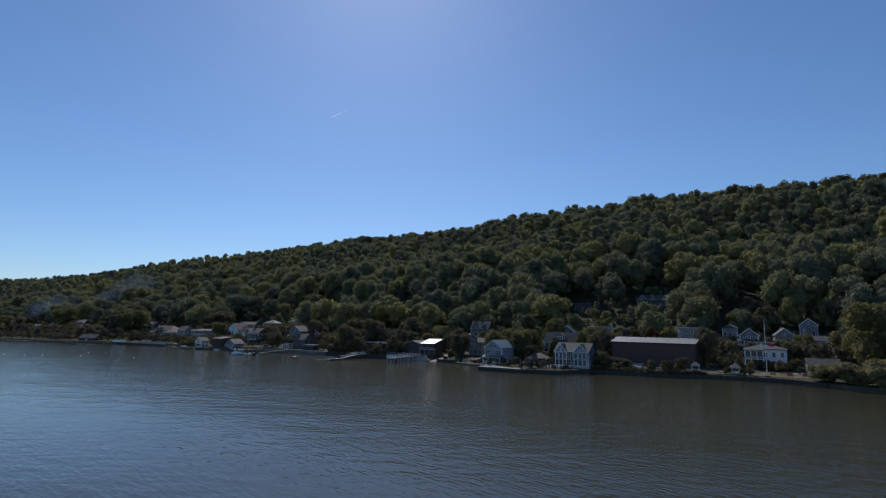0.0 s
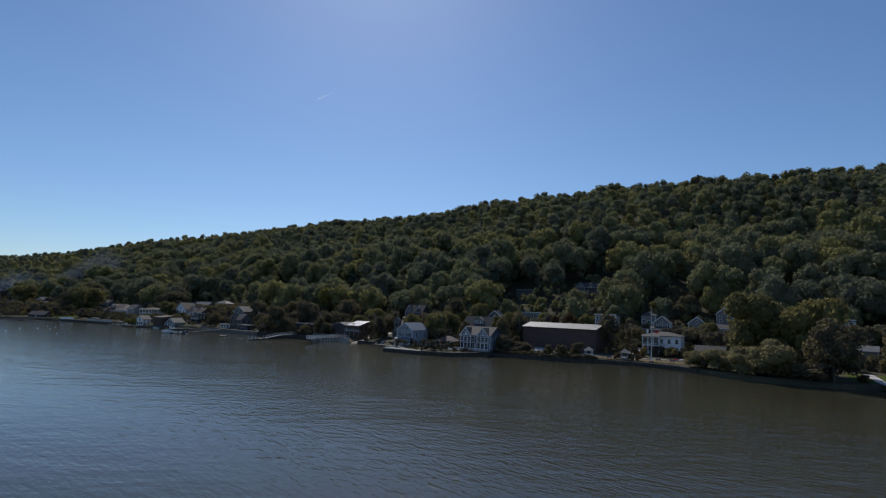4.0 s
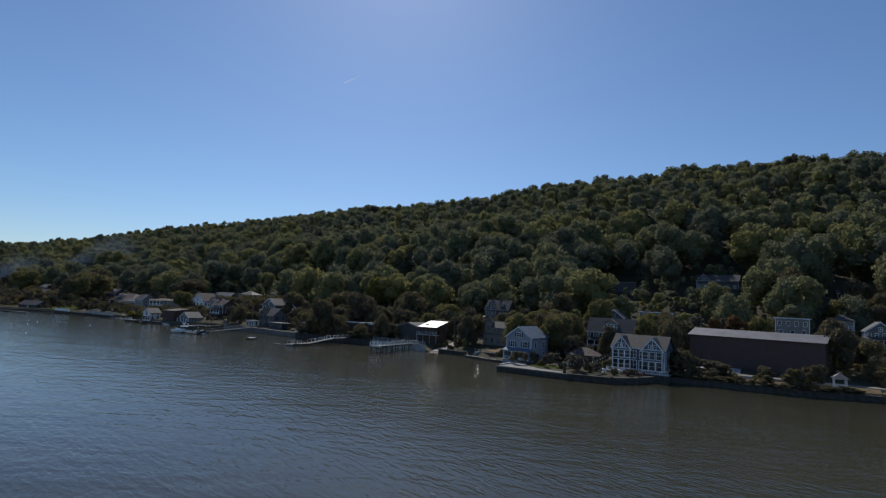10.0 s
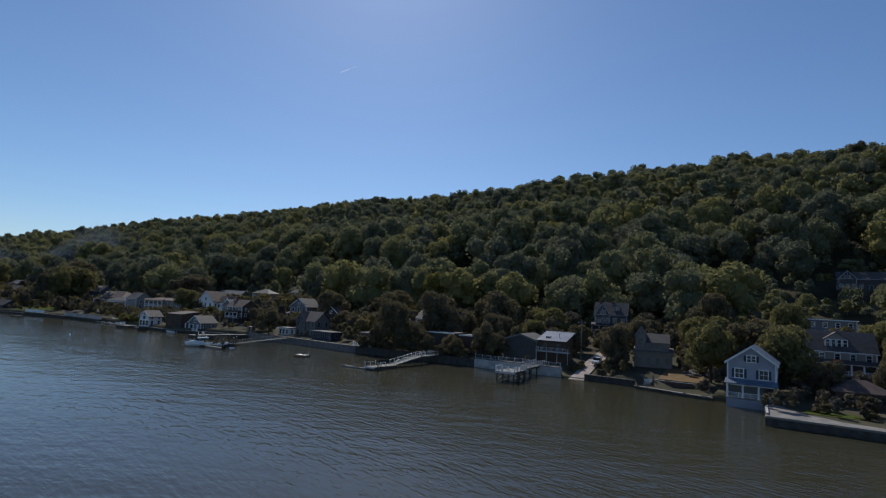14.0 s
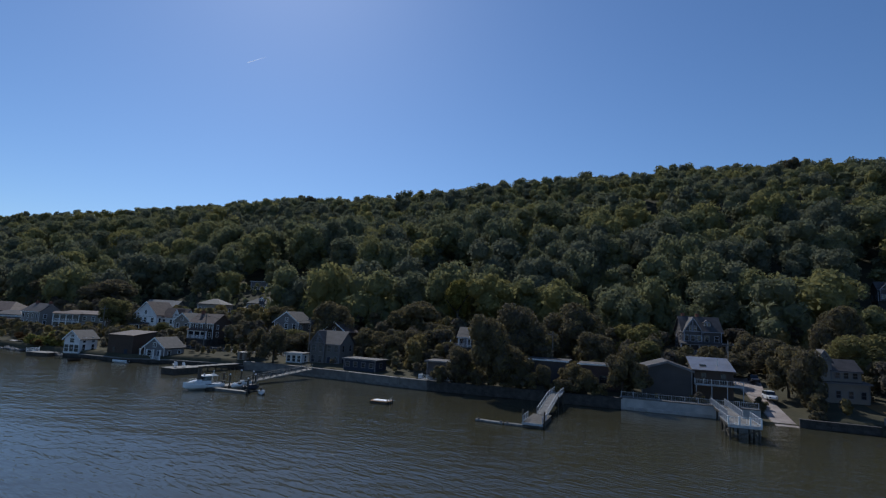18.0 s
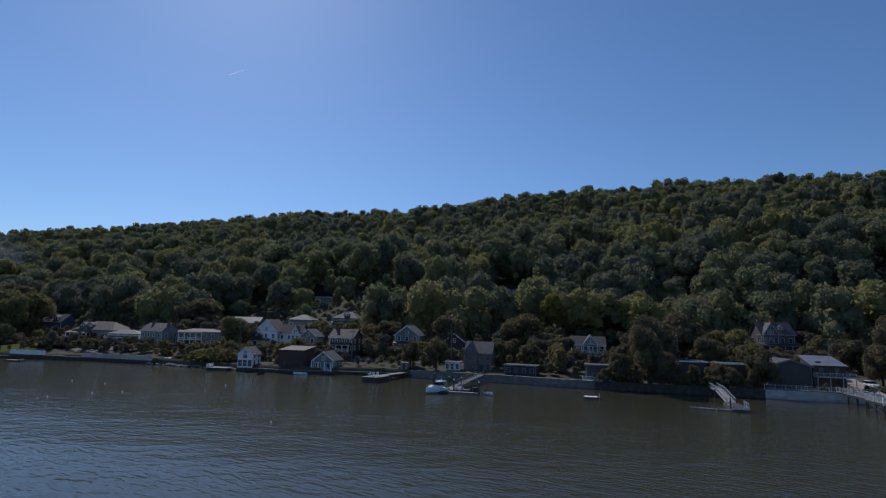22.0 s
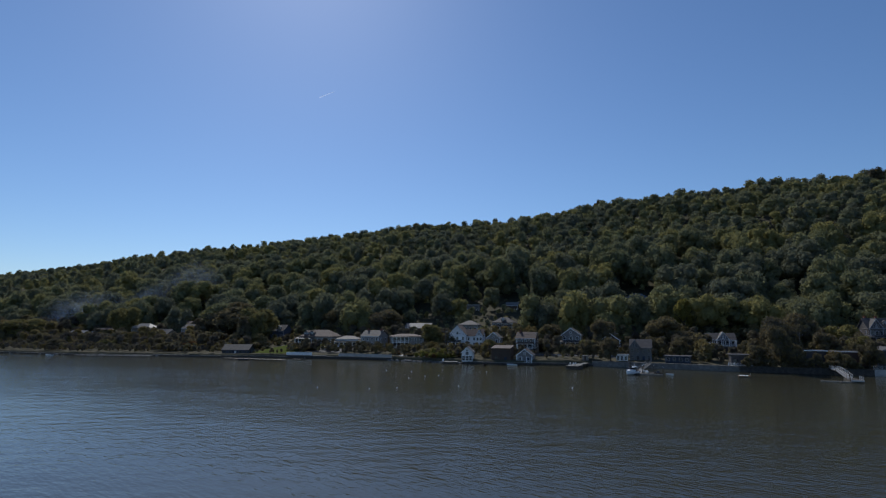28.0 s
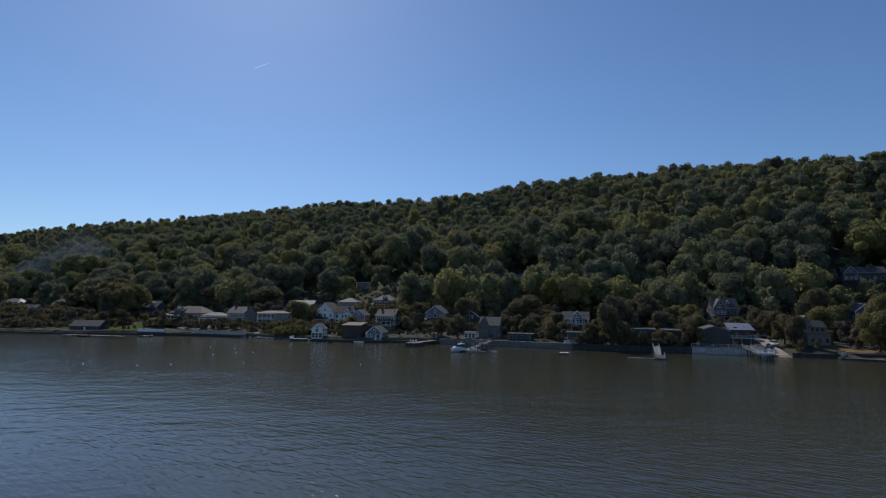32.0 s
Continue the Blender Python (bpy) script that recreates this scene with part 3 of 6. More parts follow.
    if porch:
        x0, x1, pd, ph, pr_m, levels = porch
        part("porch_floor", boxes((x0, -pd, -0.25, x1, -0.004, -0.02)), DOCKWOOD, H)
        part("porch_base", boxes((x0 + 0.05, -pd + 0.1, -foot, x1 - 0.05, -0.006, -0.25)), STONE, H)
        n = max(2, round((x1 - x0) / 2.4))
        pm = shared(("post", ph * levels, trim.name), lambda: as_mesh("post", boxes((-0.14, -0.14, -0.02, 0.14, 0.14, ph * levels), (-0.2, -0.2, -0.02, 0.2, 0.2, 0.16), (-0.2, -0.2, ph * levels - 0.16, 0.2, 0.2, ph * levels)), trim))
        for k in range(n + 1):
            part("post", pm, None, H, at=pose(x0 + 0.15 + (x1 - x0 - 0.3) * k / n, -pd + 0.15, 0))
        for lv in range(levels):
            if lv:
                part("balcony_floor", boxes((x0, -pd, ph * lv - 0.2, x1, -0.004, ph * lv)), trim, H)
            rail(H, x0 + 0.1, -pd + 0.15, x1 - 0.1, -pd + 0.15, ph * lv, 0.95, trim)
        if pr_m is not None:
            # dark panes added between the posts, standing in for the deep porch's shade
            for lv in range(levels):
                for k in range(n):
                    xa, xb = x0 + 0.32 + (x1 - x0 - 0.3) * k / n, x0 - 0.02 + (x1 - x0 - 0.3) * (k + 1) / n
                    part("porch_screen", boxes((xa, -pd + 0.34, ph * lv + 0.02, xb, -pd + 0.37, ph * (lv + 1) - 0.3)), GLASS, H)
            bb = bmesh.new()
            zt = ph * levels
            slab(bb, [(x0 - 0.3, -pd - 0.3, zt + 0.1), (x1 + 0.3, -pd - 0.3, zt + 0.1), (x1 + 0.3, -0.005, zt + 0.1 + pd * 0.33), (x0 - 0.3, -0.005, zt + 0.1 + pd * 0.33)], 0.15)
            part("porch_roof", bb, pr_m, H)
            part("porch_beam", boxes((x0, -pd + 0.05, zt - 0.25, x1, -pd + 0.25, zt - 0.004)), trim, H)
    return H


# east bank
house("long dark red-brown barn with a pale metal roof", 84.9, 225.5, 2.2, -40, 33, 13, 9.1, "side", 1.8, S_RED, ROOF_MAUVE, rows=(), side=0, door=False, name="barn", category="barn", group="", over=0.6, chimneys=(), trim=S_RED)
house("blue shingled lake house with two white-trimmed glazed front gables", 49.8, 214.6, 2.0, -32, 13.2, 10, 5.7, "side", 3.0, S_BLUE, SHINGLE_DARK,
      rows=((0.4, 6, 1.5, 2.1), (3.2, 6, 1.2, 1.7)), cross=((-4.0, 4.6, 2.9, 0.7, 5.5), (3.7, 5.0, 2.9, 0.9, 5.5)), bars=2, door=False, side=3)
PH = house("pale blue gabled lake house, slate-blue porch roof, white rail", 21.0, 230.7, 1.7, -33, 7.9, 11.5, 6.4, "front", 2.9, S_PALEBLUE, SHINGLE_BLUE,
      rows=((0.5, 3, 1.1, 1.7), (3.5, 2, 1.3, 1.6)), porch=(-3.95, 3.95, 2.0, 2.5, SHINGLE_BLUE, 1), shutters=S_NAVY, bars=2, attic=False)
for xx in (-0.36, 0.36):
    window(PH, xx, 0, 6.5, 0.62, 1.1)
for xx in (-0.98, 0.98):
    part("shutter", boxes((xx - 0.22, -0.06, 6.5, xx + 0.22, 0.01, 7.6)), S_NAVY, PH)
part("skirting", boxes((-3.92, -2.0, -2.4, 3.92, -1.9, -0.27)), S_PALEBLUE, PH, "painted boards below the porch down to the water")
for k in range(8):
    part("stair_tread", boxes((3.97 + 0.26 * k, -1.7, -0.4 - 0.19 * k, 4.25 + 0.26 * k, -0.5, -0.16 - 0.19 * k)), DOCKWOOD, PH)
for yy in (-1.78, -0.45):
    bm = bmesh.new()
    slab(bm, [(3.97, yy, 0.8), (3.97, yy + 0.06, 0.8), (6.05, yy + 0.06, -0.72), (6.05, yy, -0.72)], 0.1)
    box(bm, 3.97, yy, -0.3, 4.07, yy + 0.08, 0.85)
    box(bm, 5.97, yy, -2.0, 6.07, yy + 0.08, -0.65)
    part("stair_rail", bm, WHITE, PH)
house("low brown-roofed garden pavilion beside the terrace", 38.0, 225.5, 1.7, -25, 8.5, 6.5, 2.6, "hip", 2.0, S_BROWN, SHINGLE_BROWN, rows=((0.9, 3, 1.0, 1.2),), trim=S_BROWN, name="pavilion", category="pavilion", group="")
tan_house = house("large tan house with a wide dark roof, white dormer, long porch", 53.5, 253.5, 5.0, -27, 14.5, 9, 5.2, "side", 4.2, S_TAN, SHINGLE_DARK, rows=((0.8, 5, 0.9, 1.4), (3.2, 5, 0.9, 1.3)), dormers=((0, 4.4, 1.7, 0.9),), porch=(-7, 7, 2, 2.5, SHINGLE_DARK, 1))
house("blue gabled house standing among the hillside trees", 65.0, 289.0, 10.5, -25, 7.5, 9, 4.2, "front", 3.0, S_BLUE, SHINGLE_DARK, rows=((1.0, 3, 0.9, 1.4),))
house("flat-roofed white-trimmed house on the hillside", 85.5, 300.0, 12.0, -30, 13, 9, 5.4, "flat", 0.3, S_GREY, SHINGLE_GREY, rows=((0.8, 4, 1.0, 1.4), (3.3, 4, 1.0, 1.4)))
house("long dark grey hillside house with a pale-edged front gable", 131.5, 344.5, 30.5, -35, 19, 9, 4.6, "side", 3.0, S_CHAR, SHINGLE_DARK, trim=S_PALEBLUE, rows=((0.9, 6, 1.1, 1.5),), cross=((-6.0, 6.0, 3.2, 1.0, 4.6),))
house("white two-storey house with a low hip roof and columned porch", 121.6, 209.2, 3.2, -32, 13.6, 10, 6.9, "hip", 1.5, S_WHITE, SHINGLE_DARK, rows=((0.8, 5, 1.0, 1.7), (4.0, 5, 1.0, 1.6)), porch=(-6.8, -0.6, 2.2, 3.2, SHINGLE_DARK, 2))
house("grey gabled house behind the white columned house", 138.5, 250.0, 10.0, -28, 7.6, 8, 4.8, "front", 3.0, S_GREY, SHINGLE_GREY, rows=((0.6, 3, 0.9, 1.4), (3.0, 4, 0.8, 1.2)), porch=(-4.6, 3.0, 2.0, 2.3, SHINGLE_GREY, 1))
house("grey gabled house with a pale metal lean-to roof", 156.0, 252.5, 10.5, -25, 7.5, 8, 4.6, "front", 3.0, S_GREY, TINROOF, rows=((0.9, 3, 0.9, 1.4),))
house("tall grey gabled house by the eastern woods", 176.0, 265.5, 15.0, -30, 7.2, 8, 5.2, "front", 3.0, S_GREY, SHINGLE_DARK, rows=((0.9, 2, 0.9, 1.4), (3.2, 2, 0.9, 1.3)))
house("low cream house below the tall grey gable", 166.0, 246.5, 10.2, -30, 8.5, 6, 3.0, "side", 1.7, S_CREAM, SHINGLE_GREY, rows=((0.9, 4, 0.9, 1.2),))
house("small hipped white house behind the grey gable", 139.5, 268.5, 13.5, -30, 6.5, 7, 4.6, "hip", 2.0, S_CREAM, SHINGLE_GREY, rows=((1.0, 3, 0.9, 1.4),))
house("white mansard-fronted house above the barn", 114.0, 255.5, 11.5, -32, 9.6, 8, 6.0, "flat", 0.3, S_CREAM, SHINGLE_DARK, rows=((0.9, 3, 0.9, 1.4), (3.7, 4, 0.9, 1.4)))
house("brown-roofed hillside house half hidden by trees", 180.0, 318.0, 27.5, -30, 13, 8, 3.0, "side", 2.2, S_BROWN, SHINGLE_BROWN, rows=((0.9, 4, 1.0, 1.2),))
house("plain grey garden shed with a pale grey roof", 132.8, 194.0, 2.1, -28, 9.5, 6, 3.4, "side", 1.8, S_MIST, SHINGLE_GREY, rows=(), side=0, door=False, name="shed", category="shed", group="")
house("long pale house with many windows in the eastern trees", 199.0, 222.0, 13.5, -40, 13, 8, 5.2, "flat", 0.3, S_GREY, SHINGLE_PALE, rows=((0.6, 5, 1.2, 1.3), (3.1, 5, 1.2, 1.2)))
house("pale garage beside the eastern lawn", 188.0, 194.0, 4.6, -40, 9, 6, 3.2, "side", 1.6, S_TAN, SHINGLE_PALE, rows=((0.9, 2, 1.0, 1.0),), name="garage", category="garage", group="")
house("flat-roofed grey house high in the woods", 93.0, 366.0, 28.0, -30, 11, 8, 5.0, "flat", 0.3, S_CHAR, SHINGLE_GREY, trim=S_GREY, rows=((0.8, 4, 1.0, 1.4),))
# the middle of the shore
house("dark grey hillside house with a pale-edged gable and a dormer", 20.9, 314.5, 9.2, -22, 10.4, 9, 6.3, "side", 3.9, S_CHAR, SHINGLE_DARK, trim=S_PALEBLUE, rows=((0.6, 4, 1.0, 1.6), (3.4, 4, 1.0, 1.5)), cross=((-2.6, 4.9, 3.8, 0.8, 6.1),), dormers=((1.8, 1.8, 1.2, 1.4),), porch=(-6, 6, 2, 2.6, SHINGLE_DARK, 1), chimneys=((-4, 5), (0, 5)))
RH = house("weathered grey-tan house with a narrow upper storey and steep gable", 16.9, 266.8, 2.9, -22, 8.8, 8, 3.7, "shed", 0.7, S_TAN, SHINGLE_GREY, rows=((1.0, 4, 0.8, 1.3),), cross=((-3.0, 2.6, 1.9, -1.0, 8.0),), door=False, side=1, trim=S_MIST)
part("upper_wall", (lambda b_: (box(b_, -1.7, 1.2, 3.6, 3.6, 7.4, 6.1), b_)[1])(bmesh.new()), S_TAN, RH)
bm = gable_roof(6.2, 5.3, 6.1, 2.0, 0.3)
bmesh.ops.transform(bm, matrix=Matrix.Translation((-1.7, 4.3, 0)) @ Matrix.Rotation(-math.pi / 2, 4, "Z"), verts=bm.verts[:])
part("upper_roof", bm, SHINGLE_GREY, RH)
bm = bmesh.new()
for xa in (-1.65, 3.4):
    va = [bm.verts.new((xx, yy, zz)) for xx in (xa, xa + 0.15) for yy, zz in ((1.25, 6.1), (7.35, 6.1), (4.3, 8.0))]
    for f_ in ((0, 1, 2), (5, 4, 3), (0, 3, 4, 1), (1, 4, 5, 2), (2, 5, 3, 0)):
        bm.faces.new([va[i] for i in f_])
part("gable_infill", bm, S_TAN, RH)
part("fascia", boxes((-1.9, 0.84, 5.8, 3.9, 0.9, 6.0)), S_MIST, RH)
for xx in (-0.6, 0.9, 2.5):
    window(RH, xx, 1.2, 4.7, 0.8, 1.1)
window(RH, -3.0, 1.0, 5.4, 0.9, 1.5)
house("charcoal wing of the lakeside cafe under a low gable", -15.0, 276.8, 2.4, -28, 9.4, 11, 5.0, "front", 1.5, S_CHAR, SHINGLE_DARK, rows=(), door=False, side=0, trim=S_MIST, name="cafe_wing", category="building", group="", attic=False)
cafe = house("lakeside cafe with a bright sheet-metal roof and a railed balcony", -7.4, 272.8, 2.4, -28, 7.0, 8, 5.3, "shed", 1.9, S_BROWN, TINROOF, rows=((3.0, 2, 0.9, 1.8),), door=False, trim=S_BROWN, name="cafe", category="building", group="", over=0.5)
part("balcony_floor", boxes((-3.6, -2.2, 2.55, 5.0, -0.005, 2.72)), RAILPAINT, cafe)
rail(cafe, -3.5, -2.1, 4.9, -2.1, 2.72, 1.0, RAILPAINT, 0.3, 1.4)
rail(cafe, -3.5, -2.1, -3.5, -0.1, 2.72, 1.0, RAILPAINT, 0.3)
for k in range(4):
    part("post", shared("cafepost", lambda: as_mesh("post", boxes((-0.07, -0.07, -0.3, 0.07, 0.07, 2.55)), RAILPAINT)), None, cafe, at=pose(-3.4 + 2.75 * k, -2.05, 0))
part("skylight", boxes((-2.2, 2.0, 5.9, -1.0, 3.4, 6.35)), GLASS, cafe)
part("vent_pipe", cyl(bmesh.new(), 1.2, 3.0, 5.8, 7.4, 0.09, 8), STEEL, cafe)
house("low red-brown lakeside building with a flat white-edged roof", -26.5, 281.5, 2.6, -30, 9.5, 7, 4.6, "flat", 0.3, S_RED, SHINGLE_DARK, rows=((1.2, 1, 1.3, 1.4),), door=False, side=0, trim=S_CHAR, name="boathouse", category="boathouse", group="")
house("low charcoal lakeside building with a white chimney", -36.5, 287.5, 2.6, -30, 8.5, 7, 4.8, "flat", 0.3, S_CHAR, SHINGLE_DARK, rows=(), door=False, side=0, trim=S_CHAR, name="boathouse", category="boathouse", group="")
house("pale grey house with a tall glazed front gable", -40.5, 331.5, 7.4, -25, 11, 8, 2.8, "side", 2.6, S_MIST, SHINGLE_GREY, rows=((0.5, 5, 1.2, 1.7),), cross=((0.6, 4.6, 3.0, 0.8, 3.0),), porch=(-7.5, 5.5, 2.0, 2.4, None, 1))
BOATHOUSE = house("small charcoal boathouse on the sea wall with a white balcony", -58.0, 295.5, 2.0, -28, 6.3, 6, 3.6, "flat", 0.2, S_CHAR, SHINGLE_DARK, rows=(), door=False, name="boathouse", category="boathouse", group="", side=1, trim=S_GREY)
part("deck", boxes((-4.2, -2.2, -0.2, 3.4, -0.02, 0.0)), DOCKWOOD, BOATHOUSE, "weathered plank deck over the sea wall")
rail(BOATHOUSE, -4.2, -2.14, 3.4, -2.14, 0.0, 0.95)
rail(BOATHOUSE, -4.14, -2.1, -4.14, -0.05, 0.0, 0.95)
rail(BOATHOUSE, 3.34, -2.1, 3.34, -0.05, 0.0, 0.95)
part("window", boxes((-2.3, -0.05, 0.7, -0.9, 0.02, 2.1)), GLASS, BOATHOUSE)
house("sage-grey lake house with a white sun porch by the sea wall", -83.2, 320.5, 1.9, -28, 7.8, 8, 5.5, "side", 3.0, S_SAGE, SHINGLE_GREY, rows=((0.7, 4, 0.9, 1.6), (3.5, 4, 0.9, 1.5)), cross=((-2.2, 4.0, 2.8, 0.5, 5.6),), trim=S_MIST)
house("white glazed sun porch beside the sage-grey house", -91.0, 321.0, 1.9, -28, 4.4, 3.5, 2.5, "flat", 0.2, S_WHITE, SHINGLE_GREY, rows=((0.6, 3, 0.9, 1.5),), name="sun_porch", category="porch", group="", side=1, door=False)
house("grey gabled house with white windows above the piers", -96.8, 361.5, 5.9, -28, 9.0, 9, 5.6, "front", 3.3, S_MIST, SHINGLE_DARK, rows=((0.7, 4, 1.0, 1.6), (3.5, 3, 1.1, 1.5)), porch=(-4.6, 4.6, 2, 2.5, SHINGLE_DARK, 1))
house("brown gabled cottage with a columned porch", -81.3, 352.8, 4.6, -28, 8.4, 8, 4.8, "front", 3.0, S_BROWN, SHINGLE_BROWN, rows=((0.8, 3, 0.9, 1.4),), porch=(-4.2, 4.2, 2, 2.4, SHINGLE_BROWN, 1))
house("steep dark house half hidden in hillside trees", -23.0, 440.0, 29.0, -30, 14, 9, 4.6, "hip", 3.0, S_GREY, SHINGLE_BLUE, rows=((0.9, 4, 1.1, 1.4),))
# the western shore
house("grey boathouse with a white balcony under its gable", -127.5, 333.2, 0.9, -25, 6.2, 7.5, 3.0, "front", 2.4, S_MIST, SHINGLE_GREY, rows=((0.5, 2, 1.4, 1.6),), porch=(-3.2, 3.2, 1.6, 2.5, None, 1), name="boathouse", category="boathouse", group="")
house("tall dark brown boathouse with a flat roof", -136.8, 336.0, 0.9, -25, 7.8, 8, 5.5, "shed", 0.9, S_BROWN, SHINGLE_BROWN, rows=((1.2, 2, 0.8, 1.2),), name="boathouse", category="boathouse", group="", side=1, over=0.3, trim=S_BROWN)
house("small white gabled boathouse with a square gable window", -150.2, 340.4, 0.9, -18, 4.4, 6.5, 4.0, "front", 2.0, S_WHITE, SHINGLE_GREY, rows=((0.5, 3, 1.2, 1.8), (2.9, 1, 1.2, 1.2)), name="boathouse", category="boathouse", group="", door=False)
house("red-brown roofed house with a columned lower porch", -121.0, 354.0, 5.6, -28, 8.6, 8, 4.6, "side", 2.6, S_BROWN, SHINGLE_BROWN, rows=((0.6, 4, 0.8, 1.3), (2.9, 5, 0.7, 1.1)), porch=(-3.5, 3.5, 1.8, 2.3, SHINGLE_BROWN, 1), chimneys=((-3.2, 4),))
house("small cream gabled cottage between larger houses", -131.5, 373.5, 7.0, -25, 6.4, 7, 3.0, "front", 2.5, S_CREAM, SHINGLE_DARK, rows=((0.8, 2, 0.9, 1.3),))
house("large white gabled house with a tall glazed porch", -147.0, 386.6, 5.0, -22, 8.6, 11, 6.4, "front", 4.3, S_WHITE, SHINGLE_BROWN, rows=((0.6, 3, 1.3, 1.7), (3.7, 3, 1.0, 1.5)), porch=(-4.6, 1.6, 2.2, 2.7, SHINGLE_GREY, 1), side=3)
house("white house wing with a red-brown roof and gabled end", -138.4, 386.5, 5.0, -22, 8.6, 8, 5.6, "side", 3.2, S_WHITE, SHINGLE_BROWN, rows=((0.8, 3, 1.0, 1.5), (3.4, 3, 0.9, 1.4)), cross=((2.7, 3.2, 2.6, 0.8, 5.9),))
house("grey hillside house with a broad hip roof and columned porch", -114.0, 426.0, 13.0, -28, 12.5, 9, 4.6, "hip", 3.2, S_GREY, SHINGLE_GREY, rows=((0.6, 5, 0.9, 1.4), (2.8, 5, 0.9, 1.2)), porch=(-6.2, 6.2, 1.8, 2.4, SHINGLE_GREY, 1), dormers=((0, 2.4, 1.2, 1.2),))
house("weathered tan hillside house under a grey hip roof", -134.5, 425.5, 12.5, -25, 11, 9, 3.8, "hip", 2.4, S_TAN, SHINGLE_GREY, rows=((0.8, 4, 1.1, 1.4),))
house("white flat-fronted house high above the village", -122.0, 480.0, 24.5, -28, 10, 8, 5.0, "flat", 0.3, S_GREY, SHINGLE_PALE, rows=((0.8, 4, 1.0, 1.4),))
house("small pale house among trees on the slope", -98.0, 465.5, 24.5, -28, 8, 7, 4.6, "side", 2.0, S_BROWN, SHINGLE_PALE, rows=((0.8, 3, 1.0, 1.4),))
house("low tan house under a long pale roof", -161.5, 452.0, 11.5, -20, 16, 8, 2.8, "side", 2.6, S_TAN, SHINGLE_PALE, rows=((0.8, 5, 1.0, 1.3),))
house("long pale house with a two-storey white columned porch", -171.5, 396.0, 4.6, 4, 16.5, 9, 5.6, "hip", 1.2, S_CREAM, SHINGLE_BROWN, rows=((0.6, 6, 1.0, 1.6), (3.3, 6, 0.9, 1.4)), porch=(-8.0, 0.4, 2.2, 2.7, SHINGLE_BROWN, 2))
house("small white bungalow behind a low columned porch", -203.0, 410.5, 4.5, -15, 12.5, 8, 4.0, "hip", 1.6, S_WHITE, SHINGLE_GREY, rows=((0.6, 5, 0.9, 1.5),), porch=(-6.2, 6.2, 2.0, 2.4, SHINGLE_GREY, 1))
house("tan clapboard house with a plain gable roof", -190.8, 402.5, 4.6, -38, 11.6, 8, 5.6, "side", 2.8, S_CREAM, SHINGLE_GREY, rows=((0.8, 4, 0.9, 1.5), (3.3, 4, 0.9, 1.3)), chimneys=((-4, 4), (4.4, 4)))
house("broad house with a sweeping hip roof, dormers and glazed front", -222.0, 437.0, 5.3, -30, 22, 12, 4.0, "hip", 3.7, S_CREAM, SHINGLE_BROWN, rows=((0.6, 9, 1.3, 1.9),), dormers=((-7.5, 3, 1.3, 1.4), (-3.5, 3, 1.3, 1.4)), porch=(-12.5, -1.0, 2.4, 2.6, SHINGLE_GREY, 1))
house("dark blue-grey house with a white twin dormer", -249.5, 466.0, 7.4, -28, 12.5, 9, 4.8, "side", 3.4, S_BLUE, SHINGLE_DARK, rows=((0.8, 4, 0.9, 1.4),), dormers=((1.8, 2.6, 1.5, 0.8),))
house("long navy boathouse with a grey roof and pale skylights", -257.5, 400.0, 0.8, -10, 13.5, 8, 2.6, "side", 2.4, S_NAVY, SHINGLE_DARK, rows=((0.9, 5, 1.2, 1.3),), name="boathouse", category="boathouse", group="", trim=S_NAVY)
house("cream house by the western trees", -316.0, 510.0, 8.8, -30, 8.6, 8, 4.4, "side", 2.4, S_CREAM, SHINGLE_GREY, rows=((0.8, 3, 0.9, 1.4),))
house("tan house with a grey roof on the western bank", -331.0, 505.0, 5.8, -30, 14, 8, 4.0, "side", 2.6, S_TAN, SHINGLE_GREY, rows=((0.8, 4, 1.0, 1.4),))
house("pale hip-roofed house on the far western bank", -358.0, 541.0, 9.0, -30, 18, 9, 4.4, "hip", 3.0, S_CREAM, SHINGLE_PALE, rows=((0.8, 5, 1.0, 1.4),))
house("low white house under a long pale roof", -402.0, 541.0, 5.4, -30, 16, 8, 3.4, "side", 2.2, S_TAN, SHINGLE_PALE, rows=((0.8, 5, 1.0, 1.4),))
house("grey gabled house under trees by the western shore", -470.0, 594.0, 7.0, -30, 16, 9, 4.6, "side", 3.0, S_GREY, SHINGLE_PALE, rows=((0.8, 5, 1.0, 1.4),))
house("low slate-blue boathouse on the sea wall with a white door", -75.1, 307.9, 2.0, -36, 8.8, 5, 2.5, "flat", 0.2, S_NAVY, SHINGLE_DARK, trim=S_GREY, rows=((0.9, 4, 0.9, 1.0),), name="boathouse", category="boathouse", group="", side=1, door=False)
house("small brown-roofed house high in the western trees", -331.0, 552.0, 12.0, -28, 9.5, 8, 3.6, "side", 2.4, S_TAN, SHINGLE_BROWN, rows=((0.8, 3, 0.9, 1.3),))
house("long low house with a rusty roof among western trees", -386.0, 545.0, 7.2, -28, 18, 8, 3.2, "side", 2.4, S_BROWN, SHINGLE_BROWN, rows=((0.8, 5, 0.9, 1.3),))

# ---- trees ----
rng = np.random.default_rng(7)


def ico(sub):
    b_ = bmesh.new()
    bmesh.ops.create_icosphere(b_, subdivisions=sub, radius=1)
    b_.verts.ensure_lookup_table()
    v = np.array([tuple(q.co) for q in b_.verts])
    f = [[q.index for q in fa.verts] for fa in b_.faces]
    b_.free()
    return v, np.array(f)


ICO1 = ico(1)


